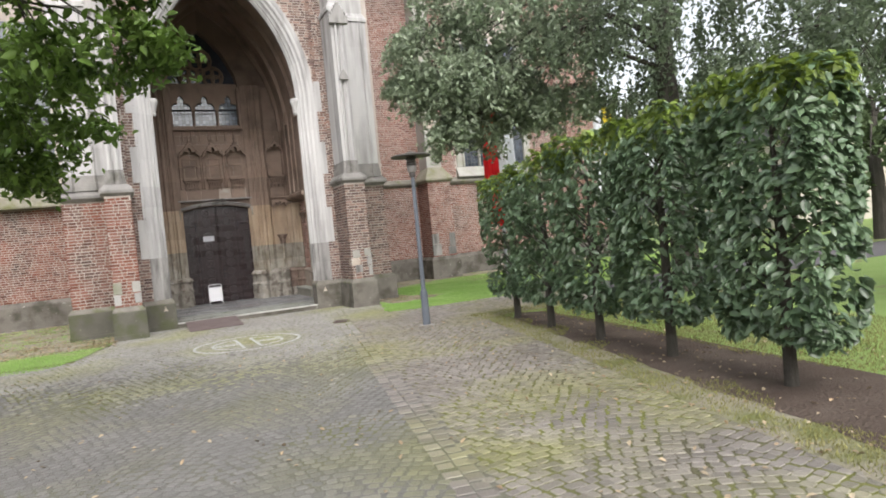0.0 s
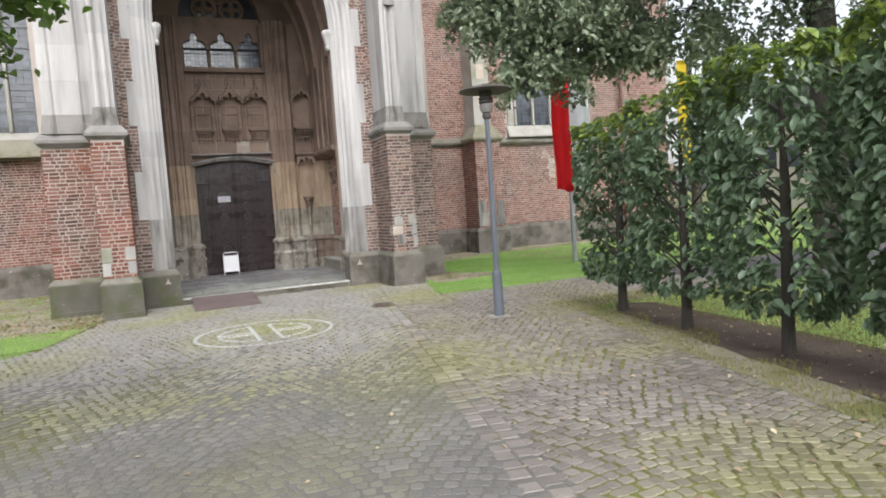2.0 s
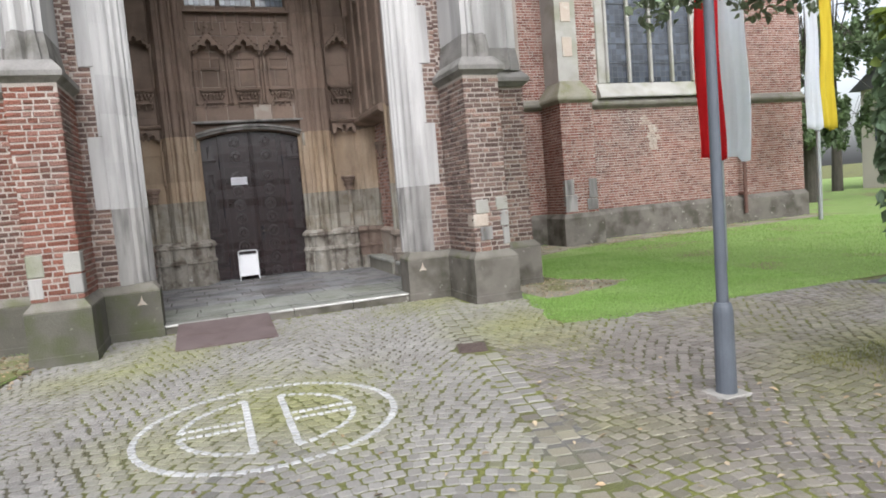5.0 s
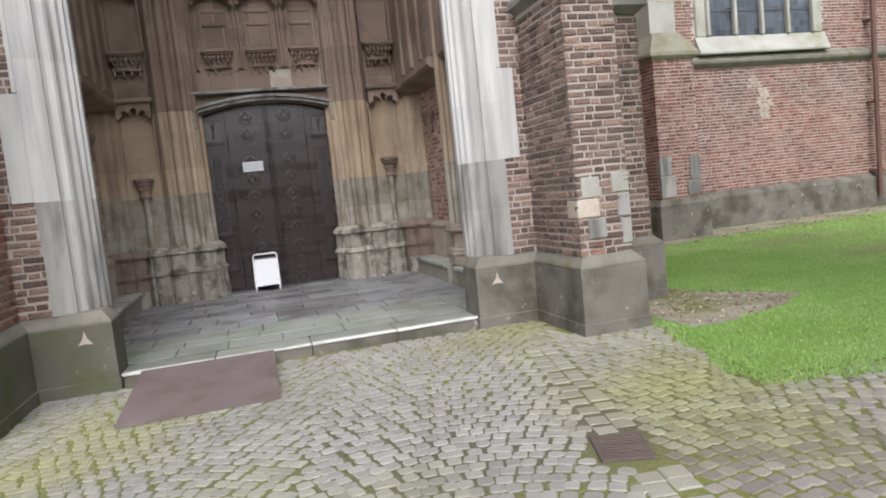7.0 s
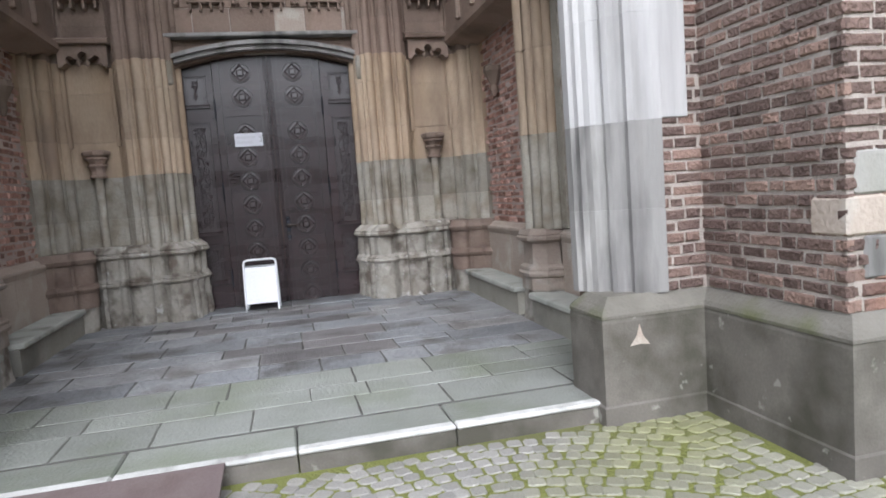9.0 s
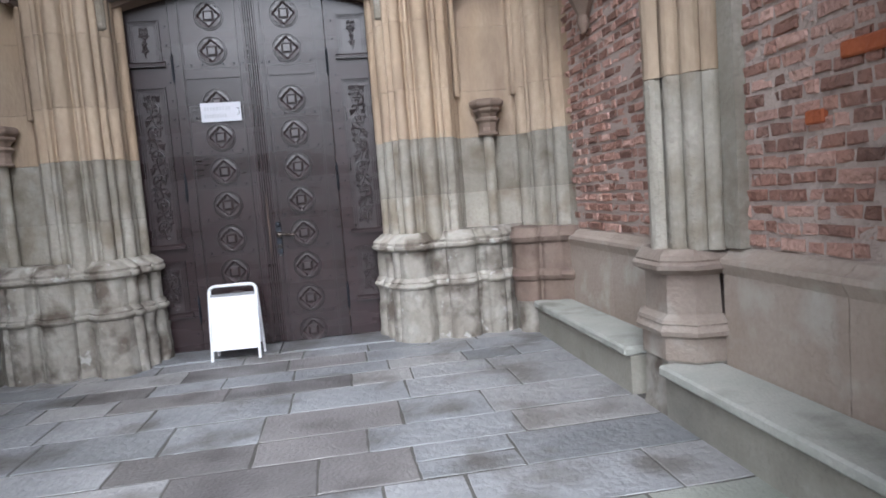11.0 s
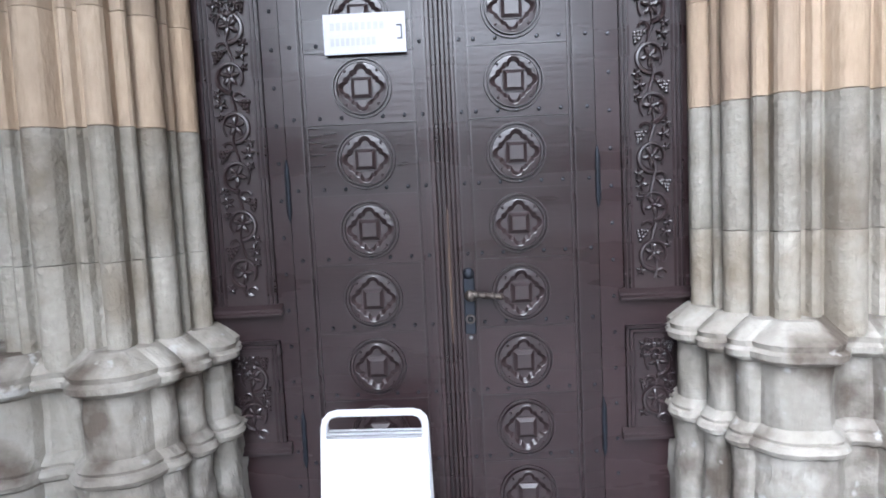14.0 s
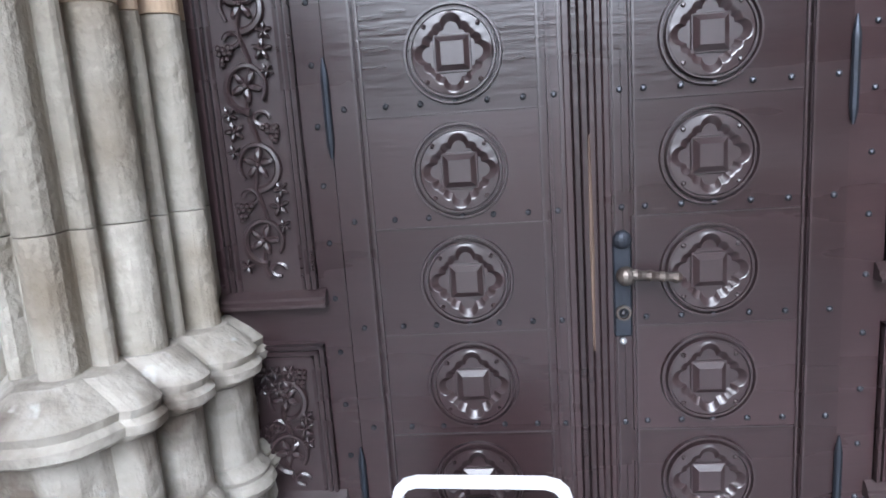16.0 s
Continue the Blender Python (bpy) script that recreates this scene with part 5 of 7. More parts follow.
def flagstone(x0, x1, y0, y1):
    """One flagstone with an uneven outline and a knocked-off rim."""
    front = y0 < 18.35 + 0.25 * rng.random()
    brown = not front and 0.3 < x0 < 2.6 and 18.9 < y0 < 21.4 and rng.random() < 0.42
    g = [rng.uniform(0.003, 0.010) for _ in range(8)]
    quad = [(x0 + g[0], y0 + g[1]), (x1 - g[2], y0 + g[3]), (x1 - g[4], y1 - g[5]), (x0 + g[6], y1 - g[7])]
    outline = []
    for (ax, ay), (bx, by) in zip(quad, quad[1:] + quad[:1]):
        for q in (0.0, 0.06, 0.35, 0.65, 0.94):
            outline.append((ax + (bx - ax) * q + rng.uniform(-0.004, 0.004), ay + (by - ay) * q + rng.uniform(-0.004, 0.004)))
    z = ZF + rng.uniform(-0.002, 0.002)
    part("flagstone", loft(outline, [(0.06, 0), (z - 0.003, 0), (z, 0.003)]), M_FLAG_FRONT if front else M_FLAG_BROWN if brown else M_FLAG, floor)


y = 17.47
while y < 22.02:
    depth = min(rng.uniform(0.30, 0.46), 22.03 - y)
    if 22.03 - y - depth < 0.2:
        depth = 22.03 - y
    x = -0.60 - rng.uniform(0, 0.5)
    while x < 4.08:
        w = rng.uniform(0.38, 0.92)
        a, b = max(x, -0.60), min(x + w, 4.10)
        if 4.10 - b < 0.2:
            b = 4.10
        if b - a > 0.1:
            if depth > 0.4 and b - a < 0.6 and rng.random() < 0.25:
                flagstone(a, b, y, y + depth * 0.5)
                flagstone(a, b, y + depth * 0.5, y + depth)
            else:
                flagstone(a, b, y, y + depth)
        x = b if b == 4.10 else x + w
    y += depth
for a, b in ((0.7, 1.78), (1.786, 2.86)):
    part("threshold_stone", box(a, b, 22.03, 22.9, 0.02, ZF + 0.012, 0.01), M_FLAG, floor)

ramp = tagged(empty("ramp_plate"), "rusty purple steel plate leaning on the step as a ramp", "ramp")
part("plate", prism([(15.68, 0.006), (15.68, 0.022), (17.02, 0.128), (17.05, 0.128), (17.05, 0.112)], "x", 0.13, 1.37), M_PLATE, ramp)

# ---- doors ----
HW = 1.15
doors = tagged(empty("church_door"), "closed dark brown double church door with carved roundels and vine panels", "door", kind="structure")
doors.name = "door_1"


def door_top(x):
    return seg(x, 3.24, 0.17, 1.1) + 0.03


def leaf_panel(x0, x1, z0, z1, y0, y1, name, material=M_DOOR, par=None):
    n = 6
    top = [(x0 + (x1 - x0) * k / n, min(z1, door_top(x0 + (x1 - x0) * k / n))) for k in range(n + 1)]
    return part(name, prism([(x0, z0)] + [(x1, z0)] + top[::-1], "y", y0, y1), material, par or doors)


XL = {"hinge": (XC - 0.695, XC + 0.67), "groove": (XC - 0.605, XC + 0.565), "stile": (XC - 0.105, XC + 0.105)}
ROUND_X = (XC - 0.345, XC + 0.317)
ROUND_Z = [0.235 + 0.31 * k for k in range(8)] + [2.87, 3.18]
# fixed side posts with carved panels, then the moving leaves
for sg in (-1, 1):
    xo, xi = XC + sg * HW, XL["hinge"][0 if sg < 0 else 1] - sg * -0.004
    a, b = sorted((xo, xi))
    side = leaf_panel(a, b, ZF + 0.015, 3.5, YD + 0.02, YD + 0.10, "side_panel")
    xi2 = XL["hinge"][0 if sg < 0 else 1]
    leaf_panel(*sorted((xi2 - sg * 0.003, XC + sg * 0.006)), ZF + 0.02, 3.5, YD + 0.012, YD + 0.08, "leaf")
# raised stiles with grooves between
for sg in (-1, 1):
    h0, g0 = XL["hinge"][0 if sg < 0 else 1], XL["groove"][0 if sg < 0 else 1]
    leaf_panel(*sorted((h0 - sg * 0.004, g0 + sg * 0.004)), ZF + 0.02, 3.5, YD - 0.004, YD + 0.02, "hinge_stile")
    zb_, rb = [ZF + 0.02] + [0.39 + 0.31 * k for k in range(7)] + [2.62], random.Random(40 + sg)
    for za_, ze_ in zip(zb_, zb_[1:]):
        lean = rb.uniform(-0.0022, 0.0022)
        bx0, bx1 = sorted((g0 - sg * 0.004, XC + sg * 0.112))
        part("board", prism([(YD - 0.001 + lean, za_ + 0.0008), (YD - 0.001 - lean, ze_ - 0.0008), (YD + 0.02, ze_ - 0.0008), (YD + 0.02, za_ + 0.0008)], "x", bx0, bx1), M_DOOR, doors)
    leaf_panel(*sorted((g0 - sg * 0.004, XC + sg * 0.112)), 2.63, 3.5, YD - 0.001, YD + 0.02, "upper_board")
    leaf_panel(*sorted((XC + sg * 0.102, XC + sg * 0.060)), ZF + 0.02, 3.5, YD - 0.008, YD + 0.02, "lock_stile")
    leaf_panel(*sorted((XC + sg * 0.095, XC + sg * 0.088)), ZF + 0.02, 3.5, YD - 0.013, YD - 0.007, "stile_bead")
    for bx_, bw, by in ((g0 + sg * 0.010, 0.006, 0.011), (g0 - sg * 0.010, 0.005, 0.009), (XC + sg * 0.122, 0.006, 0.009), (XC + sg * 0.068, 0.005, 0.014)):
        leaf_panel(*sorted((bx_ - bw / 2, bx_ + bw / 2)), ZF + 0.02, 3.5, YD - by, YD + 0.01, "stile_bead", M_DOOR_CARVED)
    for k in range(8):
        z = 0.39 + 0.31 * k + (0.16 if k == 7 else 0)
        part("board_edge", box(*sorted((g0 - sg * 0.006, XC + sg * 0.114)), YD - 0.006 if k % 2 else YD - 0.0045, YD + 0.004, z, z + 0.004), M_DOOR_CARVED, doors)
# meeting post of flat reeds
for x0, x1, y in ((-0.060, -0.040, 0.010), (-0.038, -0.020, 0.016), (-0.018, 0.000, 0.022), (0.003, 0.020, 0.020), (0.022, 0.040, 0.015), (0.042, 0.060, 0.010)):
    part("meeting_reed", box(XC + x0, XC + x1, YD - y, YD + 0.02, ZF + 0.03, door_top(XC) - 0.02, 0.003), M_DOOR, doors)
part("worn_reed", tube([(XC + 0.002, YD - 0.021, 0.95), (XC + 0.002, YD - 0.022, 1.25), (XC + 0.002, YD - 0.021, 1.55)], [0.003, 0.007, 0.003], 6), M_DOOR_BARE, doors, "scuffed bare wood edge")


def ring_bm(cx, cz, r, w, y0, y1, bm, steps=36):
    """A raised half-round ring on the door face."""
    rows2 = []
    for k in range(steps):
        a = 2 * math.pi * k / steps
        rows2.append([bm.verts.new((cx + q * math.cos(a), y, cz + q * math.sin(a))) for q, y in ((r - w, y1), (r - w * 0.5, y0), (r + w * 0.5, y0), (r + w, y1))])
    for k in range(steps):
        a, b = rows2[k], rows2[(k + 1) % steps]
        for i in range(3):
            bm.faces.new((a[i], a[i + 1], b[i + 1], b[i]))


def roundel_mesh():
    """A carved roundel about the origin, facing -y: rings, a lobed diamond recess and a raised faceted square."""
    bm = bmesh.new()
    ring_bm(0, 0, 0.127, 0.005, 0.004, 0.0155, bm)
    ring_bm(0, 0, 0.112, 0.005, -0.001, 0.0155, bm)
    n = 144
    edge, rim, lip, low = [], [], [], []
    lobes = [(0.073 * math.cos(q * math.pi / 2), 0.073 * math.sin(q * math.pi / 2), 0.027) for q in range(4)]
    for sx in (-1, 1):
        for sz in (-1, 1):
            lobes += [(sx * 0.059, sz * 0.031, 0.0175), (sx * 0.031, sz * 0.059, 0.0175), (sx * 0.032, sz * 0.032, 0.033)]
    for k in range(n):
        a = 2 * math.pi * (k + 0.5) / n
        ca_, sa_ = math.cos(a), math.sin(a)
        r = 0.05
        for lx, lz, lr in lobes:
            along = lx * ca_ + lz * sa_
            off = lr * lr - (lx * lx + lz * lz - along * along)
            if off > 0:
                r = max(r, along + math.sqrt(off))
        edge.append(bm.verts.new((0.107 * ca_, 0.002, 0.107 * sa_)))
        rim.append(bm.verts.new(((r + 0.003) * ca_, 0.000, (r + 0.003) * sa_)))
        lip.append(bm.verts.new(((r - 0.001) * ca_, 0.0015, (r - 0.001) * sa_)))
        low.append(bm.verts.new(((r - 0.019) * ca_, 0.0148, (r - 0.019) * sa_)))
    mid = bm.verts.new((0, 0.0148, 0))
    for k in range(n):
        j = (k + 1) % n
        bm.faces.new((edge[k], edge[j], rim[j], rim[k]))
        bm.faces.new((rim[k], rim[j], lip[j], lip[k]))
        bm.faces.new((lip[k], lip[j], low[j], low[k]))
        bm.faces.new((low[k], low[j], mid))
    for s0, s1, y0, y1 in ((0.050, 0.048, 0.0148, 0.008), (0.048, 0.045, 0.008, 0.008), (0.045, 0.030, 0.008, -0.005)):
        lo = [bm.verts.new((sx * s0, y0, sz * s0)) for sx, sz in ((-1, -1), (1, -1), (1, 1), (-1, 1))]
        hi = [bm.verts.new((sx * s1, y1, sz * s1)) for sx, sz in ((-1, -1), (1, -1), (1, 1), (-1, 1))]
        for k in range(4):
            bm.faces.new((lo[k], lo[(k + 1) % 4], hi[(k + 1) % 4], hi[k]))
    bm.faces.new(hi)
    for sx in (-1, 1):
        for sz in (-1, 1):
            bmesh.ops.create_icosphere(bm, subdivisions=1, radius=0.0075, matrix=Matrix.Translation((sx * 0.071, 0.0, sz * 0.071)))
    bmesh.ops.recalc_face_normals(bm, faces=bm.faces)
    me = bpy.data.meshes.new("roundel")
    bm.to_mesh(me)
    bm.free()
    me.materials.append(M_DOOR_CARVED)
    return me


ROUNDEL = roundel_mesh()
for x in ROUND_X:
    for z in ROUND_Z:
        ob = new("roundel", ROUNDEL)
        ob.location = (x, YD - 0.0165, z)
        ob.parent = doors
bm = bmesh.new()
bmesh.ops.create_icosphere(bm, subdivisions=1, radius=0.0095, matrix=Matrix.Diagonal((1, 0.7, 1, 1)))
STUD = bpy.data.meshes.new("stud")
bm.to_mesh(STUD)
bm.free()
STUD.materials.append(M_STUD)
for sg in (-1, 1):
    for k in range(8):
        z = 0.39 + 0.31 * k + (0.16 if k == 7 else 0) + 0.03
        for j, dx in enumerate((0.165, 0.26, 0.345, 0.44, 0.535, 0.65, 0.085)):
            x = XC + sg * (dx if sg < 0 or dx < 0.1 else dx - 0.017)
            ob = new("stud", STUD)
            ob.location = (x, YD - 0.012 if dx < 0.1 else YD - 0.007, z)
            ob.parent = doors
    for k in range(18):
        for dx, yy in ((0.735, YD + 0.018), (1.10, YD + 0.018)):
            ob = new("stud", STUD)
            ob.location = (XC + sg * dx, yy, 0.3 + 0.165 * k)
            ob.parent = doors


def vine_panel(sg, z0, z1, kind):
    """A sunk carved panel: moulded rim, sill, and a vine of rings, leaves and grapes."""
    cx = XC + sg * 0.915
    w = 0.135
    p = part("carved_panel", box(cx - w, cx + w, YD + 0.012, YD + 0.03, z0, z1), M_DOOR_CARVED, doors, "panel carved with a grape vine")
    for k, (d, y) in enumerate(((0.0, -0.004), (0.018, 0.000), (0.036, 0.006))):
        for s2 in (-1, 1):
            part("panel_bead", box(*sorted((cx + s2 * (w - d), cx + s2 * (w - d - 0.009))), YD + y, YD + 0.02, z0 + 0.03, z1 - d), M_DOOR, p)
        part("panel_bead", box(cx - w + d, cx + w - d, YD + y, YD + 0.02, z1 - d - 0.009, z1 - d), M_DOOR, p)
    part("panel_sill", prism([(YD + 0.02, z0 - 0.02), (YD - 0.022, z0 - 0.02), (YD - 0.022, z0 - 0.010), (YD - 0.010, z0 + 0.0), (YD - 0.010, z0 + 0.008), (YD + 0.015, z0 + 0.030)], "x", cx - w - 0.025, cx + w + 0.025), M_DOOR_CARVED, p)
    rng3 = random.Random(int(z0 * 100) + sg)
    y = YD + 0.004
    za, zb = z0 + 0.07, z1 - 0.08
    n = max(1, round((zb - za) / 0.225)) if kind != "small" else 1
    step = (zb - za) / n
    bm = bmesh.new()
    stem = [(cx + sg * 0.012 * math.sin((z - za) / step * 2 * math.pi), y, z) for z in [za + (zb - za) * k / 40 for k in range(41)]]
    tube(stem, 0.0075, 6, bm)

    def small_leaf(lx, lz, r, ang):
        for k in range(5):
            a = ang + 2 * math.pi * k / 5
            m = Matrix.Translation((lx + 0.55 * r * math.cos(a), y - 0.004, lz + 0.55 * r * math.sin(a))) @ Matrix.Rotation(-a, 4, "Y") @ Matrix.Diagonal((0.55 * r, 0.010, 0.26 * r, 1))
            bmesh.ops.create_icosphere(bm, subdivisions=1, radius=1.0, matrix=m)
        bmesh.ops.create_icosphere(bm, subdivisions=1, radius=r * 0.22, matrix=Matrix.Translation((lx, y - 0.010, lz)))

    def grapes(gx, gz, lean):
        for j in range(4):
            for i in range(4 - j):
                bmesh.ops.create_icosphere(bm, subdivisions=1, radius=0.0095, matrix=Matrix.Translation((gx + (i - (3 - j) / 2) * 0.014 + lean * j * 0.008 + rng3.uniform(-0.003, 0.003), y - 0.004, gz - j * 0.014 + rng3.uniform(-0.003, 0.003))))

    for k in range(n):
        zc = za + (k + 0.5) * step
        flipk = 1 if k % 2 else -1
        if kind != "small":
            r = 0.066
            spiral = [(cx + flipk * r * math.sin(t) * (1 - 0.05 * t), y - 0.003, zc - r * math.cos(t) * (1 - 0.03 * t)) for t in [i * 5.4 / 22 for i in range(23)]]
            tube(spiral, [0.0115 - 0.0003 * i for i in range(23)], 6, bm)
            small_leaf(cx + flipk * 0.004, zc + 0.005, 0.044, rng3.random() * 6)
            small_leaf(cx + flipk * 0.062, zc - step * 0.32, 0.024, rng3.random() * 6)
            small_leaf(cx - flipk * 0.06, zc + step * 0.2, 0.020, rng3.random() * 6)
            small_leaf(cx - flipk * 0.052, zc + step * 0.46, 0.030, rng3.random() * 6)
            grapes(cx + flipk * 0.05, zc + step * 0.50, flipk * 0.5)
            curl = [(cx - flipk * (0.030 + 0.022 * math.cos(t)), y - 0.002, zc - 0.085 + 0.018 * math.sin(t)) for t in [i * 5 / 12 for i in range(13)]]
            tube(curl, 0.0065, 5, bm)
        else:
            for dz, rr in ((-0.06, 0.034), (0.0, 0.026), (0.06, 0.034)):
                small_leaf(cx, zc + dz, rr, rng3.random() * 6)
    for dz, rr in ((0.0, 0.022), (-0.05, 0.028)):
        small_leaf(cx - 0.02, zb + dz, rr, 1.0)
        small_leaf(cx + 0.022, zb + dz, rr, 2.2)
    part("vine_carving", bm, M_DOOR_CARVED, p)


for sg in (-1, 1):
    vine_panel(sg, 0.49, 0.99, "tall")
    vine_panel(sg, 1.13, 2.57, "tall")
    vine_panel(sg, 2.77, 3.16, "small")
    for z in (0.42, 1.55, 2.62):
        hx = XL["hinge"][0 if sg < 0 else 1]
        part("hinge", lathe([(0.004, z - 0.02), (0.008, z), (0.011, z + 0.02), (0.011, z + 0.2), (0.008, z + 0.22), (0.003, z + 0.25)], hx, YD - 0.012, 8), M_BLUE_IRON, doors, "slim blued iron hinge")
# handle and lock plate
XH = XC - 0.05
hp = part("lock_plate", box(XH + 0.108, XH + 0.158, YD - 0.016, YD + 0.0, 0.985, 1.255, 0.005), M_BLUE_IRON, doors, "long blued iron lock plate")
bm = bmesh.new()
bmesh.ops.create_uvsphere(bm, u_segments=14, v_segments=10, radius=0.026, matrix=Matrix.Translation((XH + 0.133, YD - 0.018, 1.262)) @ Matrix.Diagonal((1, 0.7, 1, 1)))
part("plate_knob", bm, M_BLUE_IRON, hp)
bm = bmesh.new()
bmesh.ops.create_uvsphere(bm, u_segments=14, v_segments=10, radius=0.027, matrix=Matrix.Translation((XH + 0.138, YD - 0.04, 1.165)))
tube([(XH + 0.138, YD - 0.01, 1.165), (XH + 0.138, YD - 0.05, 1.165)], 0.016, 10, bm)
part("handle_boss", bm, M_BRONZE, hp)
grip = [(XH + 0.15 + 0.012 * k, YD - 0.055 + 0.001 * k, 1.172 - 0.0016 * k + 0.001 * (k % 2)) for k in range(12)]
part("door_handle", tube(grip, [0.012 + 0.004 * (k % 3 == 1) for k in range(12)], 10), M_BRONZE, hp, "twisted bronze lever handle")
bm = bmesh.new()
ring_bm(XH + 0.134, 1.055, 0.018, 0.005, YD - 0.024, YD - 0.014, bm, 20)
part("keyhole_ring", bm, M_BRONZE, hp)
bm = bmesh.new()
bmesh.ops.create_uvsphere(bm, u_segments=10, v_segments=6, radius=0.011, matrix=Matrix.Translation((XH + 0.134, YD - 0.014, 1.055)))
part("lock_cylinder", bm, M_IRON, hp)
bm = bmesh.new()
bmesh.ops.create_uvsphere(bm, u_segments=10, v_segments=6, radius=0.010, matrix=Matrix.Translation((XH + 0.133, YD - 0.012, 0.972)))
part("plate_tip", bm, M_ALU, hp)

notice = tagged(empty("door_notice"), "white paper notice with faded lines fixed on the dark door", "notice")
part("sheet", box(1.262, 1.615, YD - 0.031, YD - 0.028, 2.235, 2.405), M_NOTICE, notice)
for k, (w, z) in enumerate(((0.24, 2.35), (0.20, 2.285))):
    for i in range(9):
        part("faded_text_bar", box(1.29 + i * w / 9, 1.29 + (i + 0.72) * w / 9, YD - 0.0325, YD - 0.0312, z - 0.015, z + 0.018), M_INK, notice)
part("black_mark", box(1.575, 1.60, YD - 0.0325, YD - 0.0312, 2.345, 2.352), M_INK_BLACK, notice)
part("black_mark", box(1.594, 1.60, YD - 0.0325, YD - 0.0312, 2.295, 2.345), M_INK_BLACK, notice)
part("black_mark", box(1.578, 1.60, YD - 0.0325, YD - 0.0312, 2.29, 2.296), M_INK_BLACK, notice)

# ---- folding sign ----
sign = tagged(empty("folding_sign"), "white folding pavement sign with blank poster standing before the door", "sign")
sign.matrix_basis = pose(1.435, 22.045, ZF + 0.014, 0, 0, -3)


def sign_face(side):
    def P(x, z):
        return (x, side * (0.125 * (1 - z / 0.655)) - 0.0, z)
    pts = [P(-0.20, 0.0), P(-0.20, 0.585)] + [P(-0.20 + 0.05 * (1 - math.cos(a)), 0.585 + 0.05 * math.sin(a)) for a in (0.5, 1.0, 1.57)]
    pts += [P(0.20 - 0.05 * (1 - math.cos(a)), 0.585 + 0.05 * math.sin(a)) for a in (1.57, 1.0, 0.5)] + [P(0.20, 0.585), P(0.20, 0.0)]
    f = part("sign_frame", tube(pts, 0.0135, 8), M_WHITE_METAL, sign, "rounded white tube frame")
    bm = bmesh.new()
    q = [bm.verts.new(P(x, z)) for x, z in ((-0.188, 0.09), (0.188, 0.09), (0.188, 0.54), (-0.188, 0.54))]
    off = Vector((0, side * 0.012, 0))
    q2 = [bm.verts.new(v.co + off) for v in q]
    bm.faces.new(q)
    bm.faces.new(q2[::-1])
    for k in range(4):
        bm.faces.new((q[k], q2[k], q2[(k + 1) % 4], q[(k + 1) % 4]))
    part("poster", bm, M_PAPER, f, "blank white poster sheet")
    part("cross_bar", tube([P(-0.195, 0.555), P(0.195, 0.555)], 0.008, 6), M_ALU, f, "grey cross bar")


sign_face(-1)
sign_face(1)

# ---- lamp ----
lamp = tagged(empty("street_lamp", at=(4.16, 10.95, 0)), "slate-blue steel street lamp with flat round hat", "street lamp")
part("lower_post", lathe([(0.09, -0.1), (0.078, 0.0), (0.075, 0.02), (0.072, 0.62), (0.066, 0.66), (0.055, 0.69)], 0, 0, 18), M_LAMP, lamp)
part("pole", lathe([(0.043, 0.68), (0.036, 2.93)], 0, 0, 16), M_LAMP, lamp)
part("collar", lathe([(0.045, 2.90), (0.062, 2.93), (0.062, 2.97), (0.05, 3.0)], 0, 0, 16), M_LAMP_DARK, lamp)
part("diffuser", lathe([(0.075, 3.0), (0.095, 3.06), (0.095, 3.12), (0.07, 3.13)], 0, 0, 18), M_LAMPGLASS, lamp, "milky glass lamp ring")
part("louvre", lathe([(0.07, 3.13), (0.105, 3.14), (0.105, 3.16), (0.08, 3.17), (0.105, 3.19), (0.105, 3.21), (0.08, 3.22), (0.105, 3.25), (0.105, 3.27), (0.09, 3.32)], 0, 0, 18), M_LAMP_DARK, lamp)
part("hat", lathe([(0.10, 3.305), (0.385, 3.30), (0.39, 3.31), (0.36, 3.335), (0.12, 3.375), (0.05, 3.40), (0.02, 3.41)], 0, 0, 28), M_LAMP_DARK, lamp, "flat dark round hat")
part("footing", box(-0.14, 0.14, -0.14, 0.14, -0.05, 0.012, 0.02), M_SILL, lamp, "pale paving collar")

# ---- flagpole ----
flag = tagged(empty("flagpole", at=(9.4, 16.5, 0)), "galvanised flagpole with a long red and white hanging flag", "flagpole")
part("pole", lathe([(0.06, -0.2), (0.06, 1.2), (0.045, 7.5), (0.02, 7.55)], 0, 0, 14), M_ALU, flag)


def cloth(x0, x1, z0, z1, material, name, seed):
    bm = bmesh.new()
    nx, nz = 12, 20
    rng4 = random.Random(seed)
    ph = rng4.random() * 6
    grid = [[bm.verts.new((x0 + (x1 - x0) * i / nx + 0.03 * math.sin(j * 0.5 + ph), -0.10 + 0.05 * math.sin(i * 0.9 + j * 0.15 + ph) + 0.02 * math.sin(i * 2.1), z0 + (z1 - z0) * j / nz + (0.05 * math.sin(i * 0.5 + ph) if j == 0 else 0))) for i in range(nx + 1)] for j in range(nz + 1)]
    for j in range(nz):
        for i in range(nx):
            bm.faces.new((grid[j][i], grid[j][i + 1], grid[j + 1][i + 1], grid[j + 1][i]))
    bmesh.ops.solidify(bm, geom=bm.faces[:], thickness=0.004)
    part(name, bm, material, flag, smooth=True)


